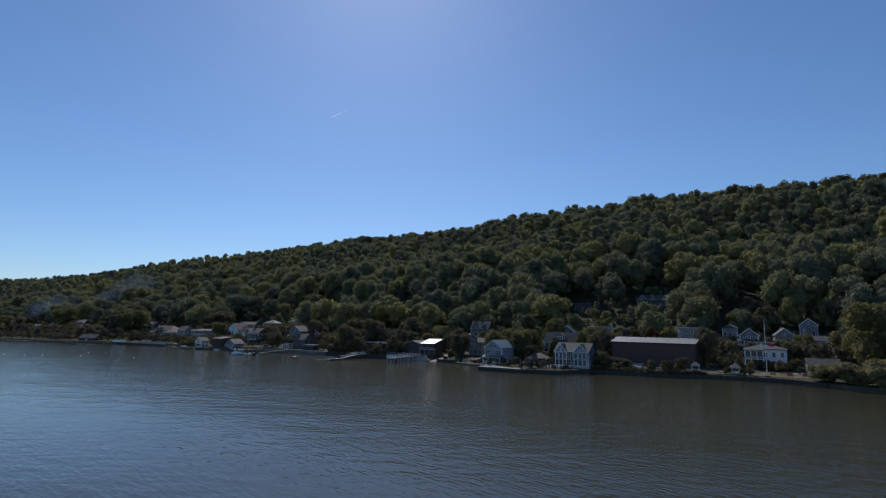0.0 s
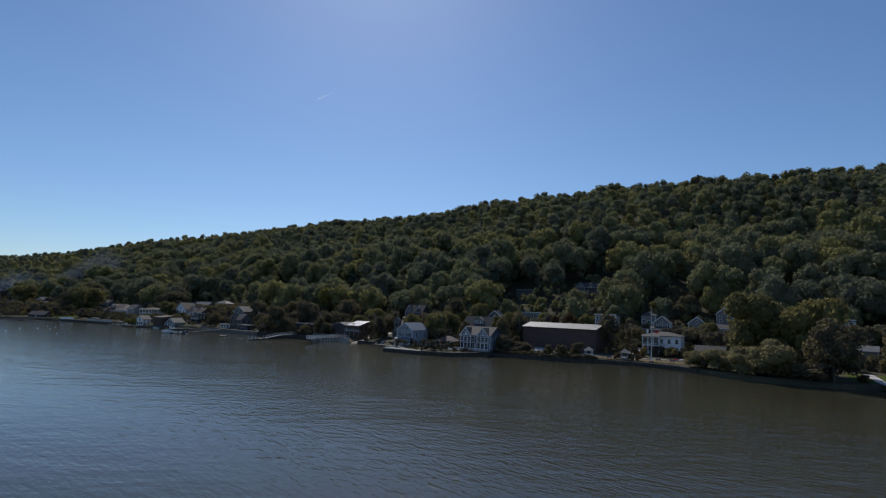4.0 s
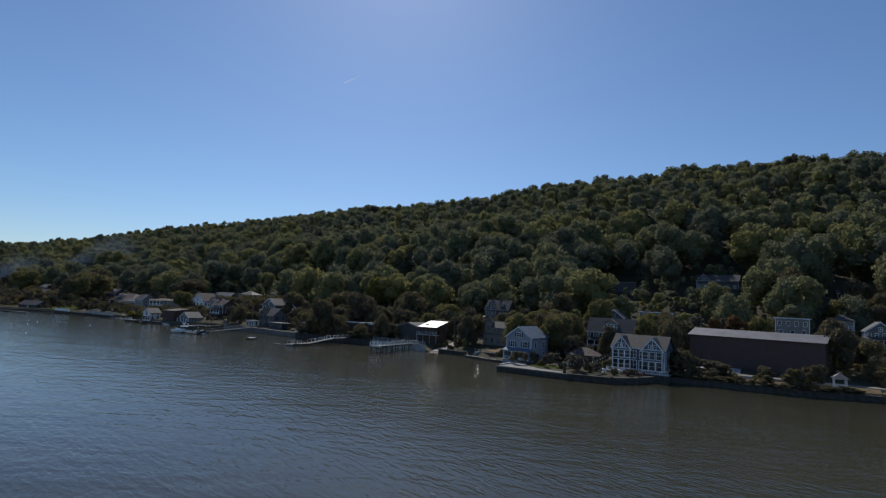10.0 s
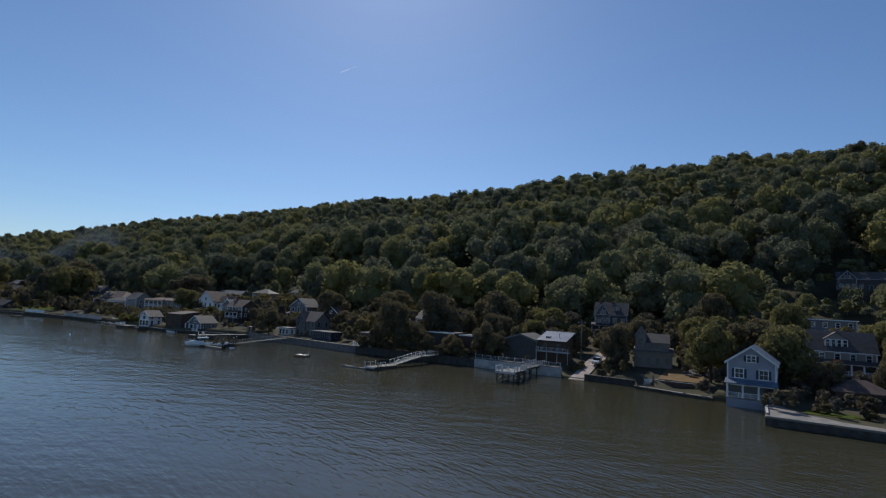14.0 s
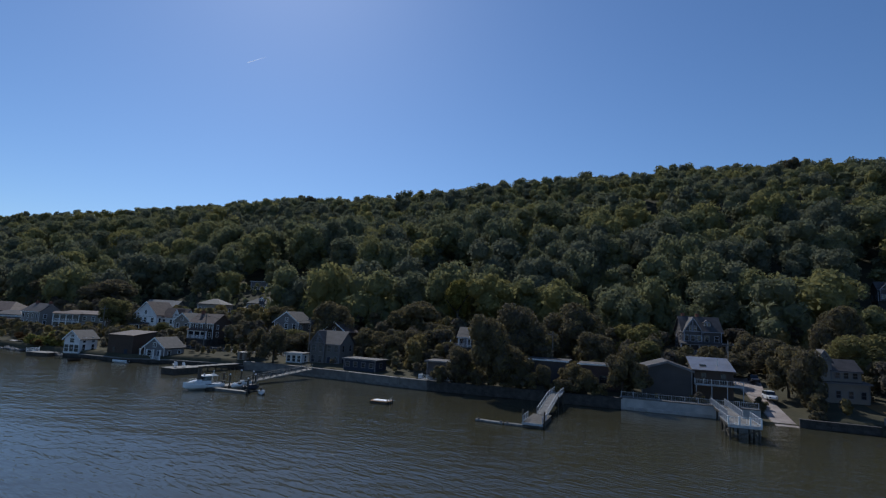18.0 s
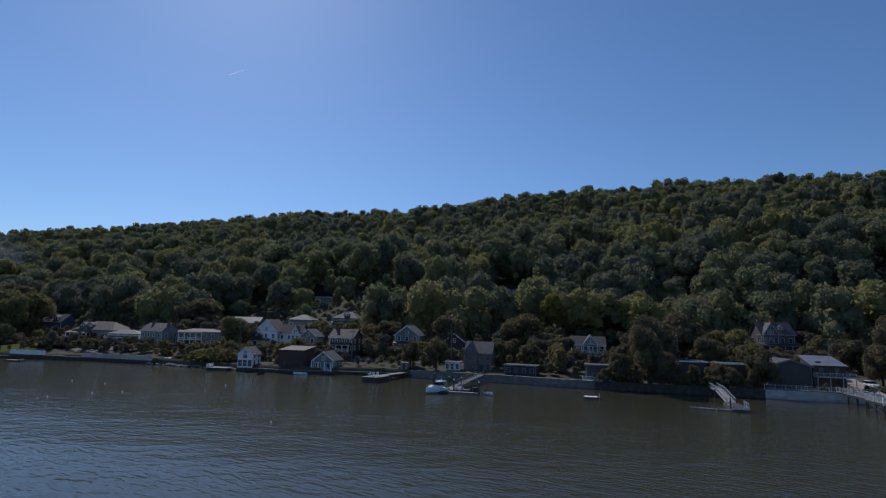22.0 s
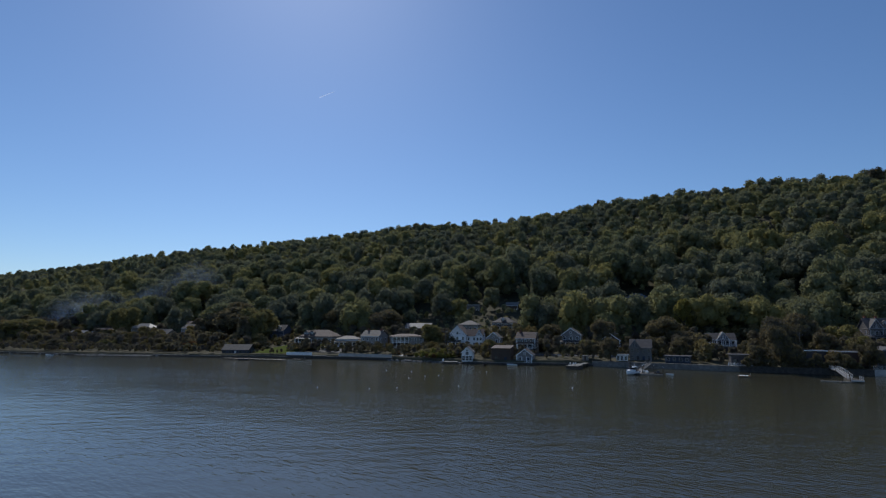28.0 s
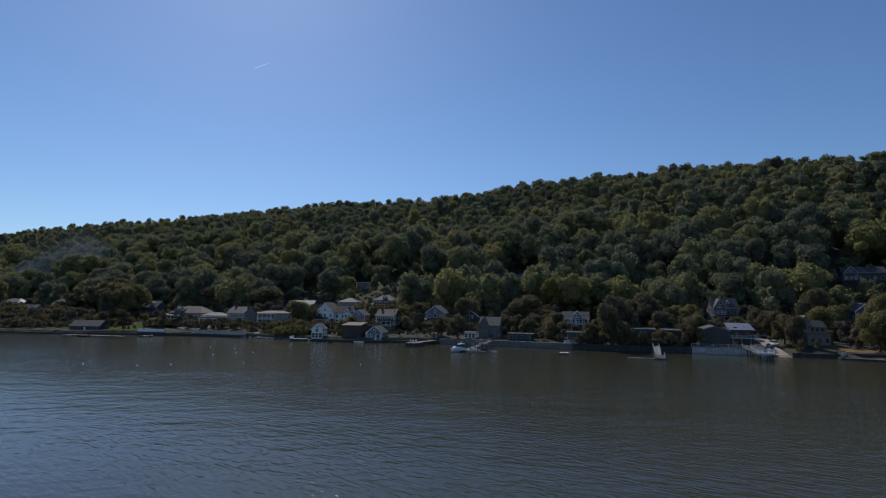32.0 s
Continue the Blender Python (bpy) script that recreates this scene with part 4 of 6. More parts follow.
def crown_arrays(billows, flakes, size, tall=1.0, seed=0, rough=0.75):
    """Verts and triangles of a crown of radius 1, and the number of vertices of its heart: a few large billows of leaves heaped into an uneven dome, set with tufts."""
    r = np.random.default_rng(seed)
    turn = r.uniform(0, 6.28) + np.arange(billows) * 2.4
    out = r.uniform(0.34, 0.6, billows)
    high = np.linspace(-0.42, 0.5, billows) + r.normal(size=billows) * 0.07
    rad = r.uniform(0.3, 0.46, billows)
    out *= np.sqrt(np.clip(1 - high ** 2, 0.25, 1))
    c = np.stack([out * np.cos(turn), out * np.sin(turn), high], 1)
    c, rad = np.vstack([c, (0, 0, 0), (r.normal() * 0.12, r.normal() * 0.12, 0.5)]), np.append(rad, (0.55, 0.4))
    V, F = ICO1
    heaps = [V * rad[i] * 0.86 * r.uniform(0.74, 1.16, (len(V), 1)) + c[i] for i in range(len(c))]
    hv, F = np.concatenate(heaps), np.concatenate([F + len(V) * i for i in range(len(c))])
    share = rad ** 2 * np.where(np.arange(len(c)) == billows, 0.25, 1)
    k = r.choice(len(c), flakes, p=share / share.sum())
    n = r.normal(size=(flakes, 3)) + c[k] * 1.1 + (0, 0, 0.35)
    n /= np.linalg.norm(n, axis=1)[:, None]
    p = c[k] + n * (rad[k] * r.uniform(0.86, 1.13, flakes))[:, None]
    nn = n + r.normal(size=(flakes, 3)) * rough
    nn /= np.linalg.norm(nn, axis=1)[:, None]
    t1 = np.cross(nn, r.normal(size=(flakes, 3)))
    t1 /= np.linalg.norm(t1, axis=1)[:, None]
    t2 = np.cross(nn, t1)
    s = (size * r.uniform(0.5, 1.35, flakes))[:, None]
    q = np.stack([p + t1 * s * 1.3, p - t1 * s * 0.75 + t2 * s * 1.1, p - t1 * s * 0.6 - t2 * s], 1)
    verts = np.concatenate([hv, q.reshape(-1, 3)]) * (r.uniform(0.95, 1.1), r.uniform(0.95, 1.1), tall)
    return verts, np.concatenate([F, len(hv) + np.arange(flakes * 3).reshape(-1, 3)]), len(hv)


def tree_mesh(name, verts, tris, tint, material):
    me = bpy.data.meshes.new(name)
    me.vertices.add(len(verts))
    me.vertices.foreach_set("co", np.ascontiguousarray(verts, dtype=np.float32).ravel())
    me.loops.add(len(tris) * 3)
    me.loops.foreach_set("vertex_index", tris.ravel().astype(np.int32))
    me.polygons.add(len(tris))
    me.polygons.foreach_set("loop_start", (np.arange(len(tris)) * 3).astype(np.int32))
    me.update(calc_edges=True)
    at = me.attributes.new("tint", "FLOAT", "POINT")
    at.data.foreach_set("value", np.ascontiguousarray(tint, dtype=np.float32))
    me.materials.append(material)
    me.shade_smooth()
    return me


OPEN = [(125, 140, -30, 45), (400, 426, 8, 50), (-92, -50, -30, 14), (-21, 55, -6, 14), (105, 122, 0, 16), (344, 393, -9, 15), (320, 338, 7, 15), (77, 97, -27, -19), (238, 286, 21, 30), (57, 68, -30, -6)]


VIEWS = [(0, 0), (31, 16), (0, 72), (-42, 134), (-95, 176), (-150, 155), (-189, 134), (-165, 105)]


def hides(x, y, top, r):
    """Would a tree here stand between the open water and a house?"""
    for hx, hy, hw, hz, hh in HOUSES:
        dx, dy = x - hx, y - hy
        if dx * dx + dy * dy < (hw + r + 1.5) ** 2:
            return True
        # behind or beside: the house's own ground
        if abs(dx * 0.87 - dy * 0.5) < hw + r * 0.6 and -3 < dx * 0.5 + dy * 0.87 < 10.5:
            return True
        for vx, vy in VIEWS:
            lx, ly = vx - hx, vy - hy
            L = math.hypot(lx, ly)
            if L > 360:
                continue
            along = (dx * lx + dy * ly) / L
            if 0 < along < (120 if hz < 4 else 70 if hz < 9 else 44 if hz < 30 else 95):
                off = abs(dx * ly - dy * lx) / L
                sight = hz + (3.0 if hz < 9 else 3.8) + (16 - hz) * along / L
                if off < hw * (1 - along / L) * 0.8 + r * 0.4 and top > sight + 0.4:
                    return True
    return False


NEARBY = [crown_arrays(6 + k % 3, 1020, 0.05, t, k) for k, t in enumerate((0.95, 1.1, 1.3, 1.0, 1.35, 0.9, 1.2, 1.25, 1.05, 1.15))]
FAR = [crown_arrays(2 + k % 2, 260, 0.07, t, 20 + k) for k, t in enumerate((0.9, 1.05, 1.25, 1.0, 1.2, 0.95))]
VILLAGE = [crown_arrays(2, 300, 0.085, t, 60 + k) for k, t in enumerate((0.9, 1.1, 1.4, 1.0, 1.25, 0.85))]
FARTHER = [crown_arrays(0, 70, 0.12, t, 30 + k) for k, t in enumerate((0.9, 1.0, 1.05, 1.1))]
SHRUB = [crown_arrays(0, 50, 0.2, t, 40 + k) for k, t in enumerate((0.7, 0.9, 1.0, 0.8))]


def forest(name, label, spots, protos, material):
    V, T, C = [], [], []
    base = 0
    for x, y, z, r, hgt, tint in spots:
        v, t, _ = protos[rng.integers(len(protos))]
        a_ = rng.uniform(0, 6.283)
        ca, sa = math.cos(a_), math.sin(a_)
        w = np.empty_like(v)
        w[:, 0] = (v[:, 0] * ca - v[:, 1] * sa) * r + x
        w[:, 1] = (v[:, 0] * sa + v[:, 1] * ca) * r * rng.uniform(0.9, 1.1) + y
        w[:, 2] = v[:, 2] * r * rng.uniform(0.88, 1.08)
        w[:, 2] += z + hgt - w[:, 2].max()
        V.append(w), T.append(t + base)
        C.append(np.full(len(v), tint))
        base += len(v)
    me = tree_mesh(name, np.concatenate(V), np.concatenate(T), np.concatenate(C), material)
    return tagged(new(name, me), label, "forest", kind="stuff")


def spots_in(s0, s1, u0, u1, step, rmin, rmax, inset=12.0):
    out = []
    for s in np.arange(s0, s1, step):
        for u in np.arange(u0, u1, step):
            ss, uu = s + rng.uniform(-0.5, 0.5) * step, u + rng.uniform(-0.5, 0.5) * step
            if uu < shore_u(ss) + inset:
                continue
            if any(s0_ < ss < s1_ and u0_ < uu < u1_ for s0_, s1_, u0_, u1_ in OPEN):
                continue
            x, y = at_su(ss, uu)
            r = rng.uniform(rmin, rmax)
            z = float(ground_z(ss, uu))
            hgt = r * rng.uniform(1.85, 2.15) + (4 if uu > 130 else 0) - (2.2 if uu > 380 else 0)
            if 95 < uu < 380:
                hgt += 5.0 * rng.random() ** 2
            if uu < 170 and hides(x, y, z + hgt, r):
                r, hgt = r * 0.6, hgt * 0.58
                if hides(x, y, z + hgt, r):
                    continue
            patch = noise.noise((x / 70, y / 70, 3.0))
            tint = float(np.clip(0.42 + 0.55 * patch + rng.normal() * 0.33, 0, 1.1))
            out.append((x, y, z, r, hgt, tint))
    return out


# ---- single trees and bushes ----
def leaf_proto(key, clumps, flakes, size, tall, seed, material):
    v, t, heart = crown_arrays(clumps, flakes, size, tall, seed)
    v = v / np.abs(v).max(0)
    r = np.random.default_rng(seed)
    tint = np.concatenate([np.full(heart, 0.3), np.repeat(r.uniform(0.1, 0.75, flakes), 3)])
    return tree_mesh(key, v, t, tint, material)


LEAF_OLIVE = leafy("olive_leaves", [(0.145, 0.132, 0.075), (0.195, 0.178, 0.08), (0.26, 0.228, 0.084)], 0.3)
LEAF_YELLOW = leafy("yellowing_leaves", [(0.15, 0.14, 0.045), (0.22, 0.195, 0.055), (0.3, 0.25, 0.07)], 0.2)
LEAF_WILLOW = leafy("willow_leaves", [(0.2, 0.176, 0.1), (0.27, 0.238, 0.125), (0.34, 0.295, 0.145)], 0.2)
LEAF_BANK = leafy("bank_leaves", [(0.2, 0.19, 0.06), (0.27, 0.25, 0.075), (0.33, 0.3, 0.09)], 0.2)
CROWNS = {
    "u": [leaf_proto("crown", 6, 950, 0.074, tl, 110 + k, LEAF_BANK) for k, tl in enumerate((0.85, 0.95))],
    "g": [leaf_proto("crown", 8, 2600, 0.044, tl, 50 + k, LEAF_NEAR) for k, tl in enumerate((0.95, 1.1, 1.2, 1.0, 1.3))],
    "b": [leaf_proto("crown", 6, 950, 0.076, tl, 60 + k, LEAF_NEAR) for k, tl in enumerate((0.75, 0.85))],
    "r": [leaf_proto("crown", 7, 1800, 0.056, 1.0, 70, LEAF_RUST)],
    "y": [leaf_proto("crown", 8, 2600, 0.044, tl, 80 + k, LEAF_OLIVE) for k, tl in enumerate((1.0, 1.15, 1.1))],
    "o": [leaf_proto("crown", 8, 2600, 0.044, tl, 90 + k, LEAF_OLIVE) for k, tl in enumerate((0.95, 1.1))],
    "Y": [leaf_proto("crown", 8, 2200, 0.05, 1.4, 99, LEAF_YELLOW)],
    "w": [leaf_proto("crown", 8, 2400, 0.05, tl, 100 + k, LEAF_WILLOW) for k, tl in enumerate((0.8, 0.9))],
}
TREE_LABEL = {"g": "full green broadleaf tree in late summer leaf", "b": "rounded green bush near the water", "r": "rust-red broadleaf tree in early autumn",
              "y": "olive-yellow broadleaf tree catching the sun", "o": "broadleaf tree turning olive brown", "Y": "tall bright yellow autumn tree on the slope", "u": "sunlit yellow-green bush on the bank above the rocks", "w": "pale grey-green willow bush spreading over the waterline"}


def trunk_mesh(k):
    """A tapered trunk with four limbs, one unit high."""
    r = np.random.default_rng(k)
    b_ = cyl(bmesh.new(), 0, 0, -0.12, 0.62, 0.032, 8, 0.018)
    for i in range(4):
        limb = cyl(bmesh.new(), 0, 0, 0, 0.34, 0.014, 6, 0.006)
        me = bpy.data.meshes.new("limb")
        bmesh.ops.transform(limb, matrix=Matrix.Translation((0, 0, 0.3 + 0.07 * i)) @ Matrix.Rotation(i * 1.7 + r.uniform(0, 1), 4, "Z") @ Matrix.Rotation(0.75, 4, "X"), verts=limb.verts[:])
        limb.to_mesh(me)
        limb.free()
        b_.from_mesh(me)
        bpy.data.meshes.remove(me)
    return as_mesh("trunk", b_, BARK)


TRUNKS = [trunk_mesh(k) for k in range(3)]


def grow(kind, x, y, height, r):
    z = ground_at(x, y)
    bush = kind in "bwu" or height < 3.5
    height = max(height, 0.8)
    T = thing("bush" if bush else "tree", TREE_LABEL["b" if bush and kind not in "wu" else kind], "bush" if bush else "tree", pose(x, y, z, 0, 0, rng.uniform(0, 360)), "shore trees")
    protos = CROWNS[kind]
    me = protos[rng.integers(len(protos))]
    rz_ = max(min(r * 1.55, height * 0.485), r * 0.55)
    mid = height - rz_ * 1.05
    if bush:
        rz_, mid = height * 0.62, height * 0.46
    cr = part("crown", me, None, T, at=Matrix.Translation((0, 0, mid)) @ Matrix.Diagonal((r, r, rz_, 1)))
    part("trunk", TRUNKS[rng.integers(3)], None, T, at=Matrix.Diagonal((height * 0.9, height * 0.9, height, 1)))


grow("y", 150, 198, 21.5, 6.2)
grow("y", 141, 175, 25.7, 12.5)
grow("w", 119, 174, 5.2, 5.4)
grow("w", 122, 166, 6.2, 6.6)
grow("w", 126, 158, 7.6, 7.0)
grow("w", 130, 152, 8.6, 7.2)
grow("y", 147, 162, 24.0, 11.0)
grow("w", 134, 159, 10.0, 7.6)
grow("g", 141, 144, 17.9, 8.1)
grow("b", 135, 145, 4.8, 5.7)
grow("g", 186, 160, 14.0, 8.0)
grow("b", 150.5, 146.0, 2.0, 1.8)
grow("g", 109, 204, 5.2, 2.0)
grow("g", 140, 299, 23.2, 9.1)
grow("y", 152, 233, 9.4, 5.0)
grow("g", 140, 222, 8.5, 5.0)
grow("g", 181, 296, 20.0, 9.0)
grow("g", 166, 284, 13.0, 6.0)
grow("g", 157, 276, 11.0, 5.4)
grow("y", 150, 283, 12.5, 5.8)
grow("g", 168, 300, 14.0, 7.0)
grow("g", 187, 276, 12.0, 5.6)
grow("g", 104, 221, 15.9, 6.6)
grow("g", 105, 208, 4.6, 2.0)
grow("b", 69, 213, 3.8, 4.7)
grow("b", 77, 205, 3.8, 2.2)
grow("b", 87, 203, 4.8, 2.7)
grow("b", 81, 200, 4.0, 2.9)
grow("g", 61, 214, 6.9, 4.0)
grow("b", 64, 210, 2.1, 3.9)
grow("y", 69, 261, 13.1, 5.2)
grow("g", 35, 256, 14.4, 7.2)
grow("y", 42, 259, 13.2, 5.2)
grow("g", 73, 249, 13.4, 4.9)
grow("b", 62, 218, 5.2, 3.3)
grow("o", 23.0, 250, 13.8, 5.6)
grow("o", 37, 281, 12.5, 7.4)
grow("y", 48, 287, 11.5, 5.1)
grow("y", 33.5, 241.5, 14.2, 6.4)
grow("o", 63.0, 247.0, 13.0, 4.6)
grow("g", 36, 232, 8.1, 3.1)
grow("g", 46, 229, 11.7, 3.3)
grow("g", 72, 257, 14.1, 5.6)
grow("g", 13, 292, 6.4, 5.0)
grow("g", 3, 288, 8.7, 3.9)
grow("y", -8, 297, 9.0, 5.4)
grow("g", 10, 273, 11.2, 4.6)
grow("g", 7, 265, 11.3, 3.6)
grow("g", 22, 291, 9.9, 5.7)
grow("g", 27, 304, 9.1, 4.7)
grow("y", -1, 311, 11.7, 6.6)
grow("g", -22, 278, 6.9, 4.5)
grow("g", -36.6, 302.4, 17.5, 7.7)
grow("g", -17, 316, 17.0, 8.7)
grow("g", -29, 309, 11.2, 5.9)
grow("y", -51, 297, 5.5, 2.7)
grow("g", -66, 321, 7.4, 4.5)
grow("g", -73, 331, 6.0, 4.8)
grow("g", -58, 326, 8.1, 4.7)
grow("Y", -40, 360, 21.0, 5.0)
grow("g", -41, 309, 8.3, 4.4)
grow("g", -18, 300, 10.6, 5.7)
grow("g", -101, 350, 4.4, 6.9)
grow("g", -110, 362, 2.7, 6.4)
grow("y", -93, 351, 5.6, 5.2)
grow("g", 42, 336, 12.1, 6.8)
grow("g", 45, 294, 17.6, 6.8)
grow("g", -100, 380, 9.9, 7.0)
grow("g", -82, 358, 14.0, 7.6)
grow("g", -112, 362, 6.0, 4.2)
grow("o", -135, 366, 6.2, 3.8)
grow("y", -159, 393, 12.4, 6.3)
grow("g", -150, 390, 8.6, 5.0)
grow("g", -278, 482, 21.2, 17.0)
grow("o", -259, 460, 21.7, 13.2)
grow("g", -289, 431, 7.4, 7.0)
grow("g", -295, 427, 5.6, 5.4)
grow("g", -296, 498, 16.9, 12.8)
grow("r", -291, 453, 5.6, 4.6)
grow("g", -251, 425, 4.7, 7.7)
grow("g", -209, 463, 16.0, 13.9)
grow("g", -182, 446, 16.4, 13.5)
grow("b", -171, 365, 1.3, 4.4)
grow("w", -165, 364, 3.0, 4.2)
grow("w", -157, 361, 2.8, 3.6)
grow("b", -161, 357, 1.5, 4.3)
grow("b", -153, 355, 3.0, 4.3)
grow("g", -90, 349, 5.0, 4.6)
grow("g", -91, 340, 5.8, 5.4)
grow("g", -56, 352, 14.4, 9.6)
grow("g", -72, 332, 8.1, 5.3)
grow("g", -50, 340, 8.7, 6.8)
grow("g", -365, 447, 7.0, 6.0)
grow("o", -432, 535, 17.0, 15.3)
grow("o", -364, 530, 22.2, 11.7)
grow("r", -287, 426, 5.4, 5.0)
grow("b", -301, 428, 4.4, 6.0)
grow("y", -343, 460, 5.6, 7.0)
grow("g", -279, 492, 24.1, 16.3)
grow("b", -194, 392, 4.9, 4.4)
grow("b", -229, 413, 3.3, 5.8)
grow("b", -222, 407, 3.1, 5.7)
grow("b", -227, 412, 3.3, 7.5)
for x, y, h_, r_ in ((-155.5, 351.0, 2.9, 2.0), (-158.5, 350.6, 2.0, 1.8), (-161.0, 352.0, 2.6, 2.0), (-164.0, 353.6, 2.2, 2.0), (-167.0, 356.0, 2.8, 2.2), (-158.0, 356.0, 3.6, 2.4), (-162.0, 358.0, 3.8, 2.6), (-169.5, 359.5, 1.9, 1.8)):
    grow("u", x, y, h_, r_)
for x, y in ((-157.0, 352.5), (-160.0, 354.4), (-163.0, 350.9), (-165.6, 354.0)):
    grow("r", x, y, 1.7, 1.2)
grow("r", -178.5, 373.0, 1.8, 2.4)
grow("g", -49.5, 286.0, 15.5, 5.2)
grow("g", -25.0, 276.4, 10.5, 4.3)
grow("g", -44.5, 287.0, 9.0, 4.6)
grow("g", -33.5, 281.0, 6.0, 3.2)
grow("g", -54.5, 290.5, 8.0, 3.4)
grow("g", -96.0, 320.5, 10.0, 4.0)
grow("g", -101.5, 331.0, 8.5, 3.6)
grow("g", 62.0, 224.0, 14.0, 4.0)
for k in range(6):
    s_ = 25 + 5.4 * k
    grow("b", *at_su(s_, -4.2 + 0.8 * math.sin(k * 2.1)), 1.2 + 1.3 * (k * 7 % 5) / 5, 1.3 + 0.9 * (k * 3 % 4) / 4)
for k in range(17):
    s_ = 18 + 2.3 * k
    grow("b", *at_su(s_, shore_u(s_) + 0.9 + 0.5 * math.sin(k * 1.7)), 0.8 + 0.6 * (k * 5 % 7) / 7, 1.3 + 0.6 * (k * 4 % 5) / 5)
for k in range(13):
    s_ = 164 + 2.7 * k
    grow("g" if k % 3 == 1 else "b", *at_su(s_, shore_u(s_) + 0.9 + 0.6 * math.sin(k * 1.9)), 2.4 + 1.9 * (k * 5 % 7) / 7 + (1.6 if k % 3 == 1 else 0), 1.7 + 0.8 * (k * 4 % 5) / 5)
grow("o", -255.0, 443.0, 20.0, 6.2)
grow("g", -262.0, 440.0, 18.5, 5.8)
grow("g", -281.0, 440.0, 8.0, 4.6)
for x, y, h_, r_ in ((103.6, 192.2, 2.2, 1.3), (105.6, 191.0, 2.4, 1.4), (99.8, 195.0, 2.3, 1.5), (117.5, 206.0, 3.4, 1.8), (120.2, 204.4, 3.6, 1.8), (123.0, 202.6, 3.7, 1.9),
                     (126.0, 200.8, 3.8, 2.0), (33.5, 212.0, 1.6, 1.3), (36.2, 210.0, 1.9, 1.5), (41.5, 206.2, 1.5, 1.2), (38.0, 213.5, 2.2, 1.4), (45.2, 205.5, 1.7, 1.3), (30.5, 215.0, 1.5, 1.4),
                     (34.0, 219.5, 3.0, 1.7), (42.5, 217.0, 2.6, 1.4), (26.0, 219.0, 1.6, 1.5), (-148.0, 372.0, 3.4, 2.2), (-141.0, 371.0, 2.6, 2.0), (-128.0, 366.0, 3.6, 2.4)):
    grow("b", x, y, h_, r_)
for x, y, h_, r_ in ((1.5, 257.5, 2.6, 1.6), (4.0, 260.0, 3.4, 1.9), (6.0, 263.5, 4.2, 2.2), (9.0, 267.0, 4.6, 2.4)):
    grow("b", x, y, h_, r_)
for x, y, h_, r_ in ((-4.0, 266.4, 1.4, 0.8), (-2.6, 266.2, 1.5, 0.9), (-1.2, 267.2, 1.6, 0.9), (-0.4, 269.0, 1.9, 1.0), (-12.4, 269.2, 1.4, 0.6), (-14.0, 270.0, 1.4, 0.6)):
    grow("b", x, y, h_, r_)
grow("o", 56.0, 276.0, 17.0, 6.0)
grow("r", 99.0, 262.0, 11.5, 4.6)
grow("o", 107.0, 262.0, 11.0, 4.4)
grow("r", 92.0, 262.5, 10.5, 3.6)
# taller trees that break the line of the crest
for x, y, top, r in ((98.6, 763.1, 177, 5.0), (93.0, 766.0, 173, 4.5), (323.7, 590.1, 179, 6.5), (318.0, 594.0, 177, 5.5), (330.0, 588.0, 176, 5.5), (-264.0, 921.0, 146, 6.0), (-256.0, 917.0, 145, 5.0), (-129.4, 844.5, 155, 8.0), (-120.0, 839.0, 154, 7.0)):
    grow("g", x, y, top - ground_at(x, y), r)


# ---- open ground ----
def patch(s0, s1, u0, u1, material, label, name="lawn", lift=0.07, category="lawn"):
    S, U = np.arange(s0, s1 + 0.01, 2.5), np.arange(u0, u1 + 0.01, 2.5)
    me = grid_mesh(name, S, U, lambda s, u: ground_z(s, u) + lift + 0.05 * np.sin(s * 1.3) * np.sin(u * 1.1), material)
    return tagged(new(name, me), label, category, kind="structure")


patch(398, 424, 6, 48, GRASS, "bright green lawn behind the sea wall")
patch(-82, -73, 4, 24, GRASS, "second mown lawn beyond the eastern dock")
patch(-68, -54, -17, 10, GRASS, "mown green lawn at the eastern landing")
patch(-63.2, -60.6, -22, 8, PALE_CONCRETE, "narrow pale path from the dock up the lawn", "path", 0.16, "path")
patch(-20, 22, -0.5, 8, DRYGRASS, "dry sandy lawn round the flagpole", "dry_lawn")
patch(22, 54, -3, 6, DRYGRASS, "dry grass strip before the barn", "dry_lawn")
patch(105.5, 117.5, 7, 24.5, TAWNY, "strip of tawny lawn above the low wall", "dry_lawn")
patch(82, 91, -17, -12, GRASS, "small planted lawn on the garden terrace")
patch(99, 111.6, 17, 25, ASPHALT, "worn asphalt drive beside the tan house", "driveway", 0.16, "driveway")
patch(42, 52, 13, 30, PALE_CONCRETE, "pale concrete drive between the barn and the blue house", "driveway", 0.1, "driveway")
patch(1, 14, 22, 40, PALE_CONCRETE, "pale paved parking place behind the park", "yard", 0.1, "yard")
patch(322, 337, 10.5, 15.5, PALE_CONCRETE, "pale concrete pad above the shore rocks", "yard", 0.1, "yard")
patch(238, 286, 25, 30, ASPHALT, "narrow lane along the hillside above the piers", "lane", 0.12, "road")
patch(-20, 60, 9, 13, CONCRETE, "narrow pale lakeside lane", "lane", 0.09, "road")
patch(372, 400, 16, 34, ASPHALT, "paved yard behind the western sea wall", "yard", 0.08, "yard")


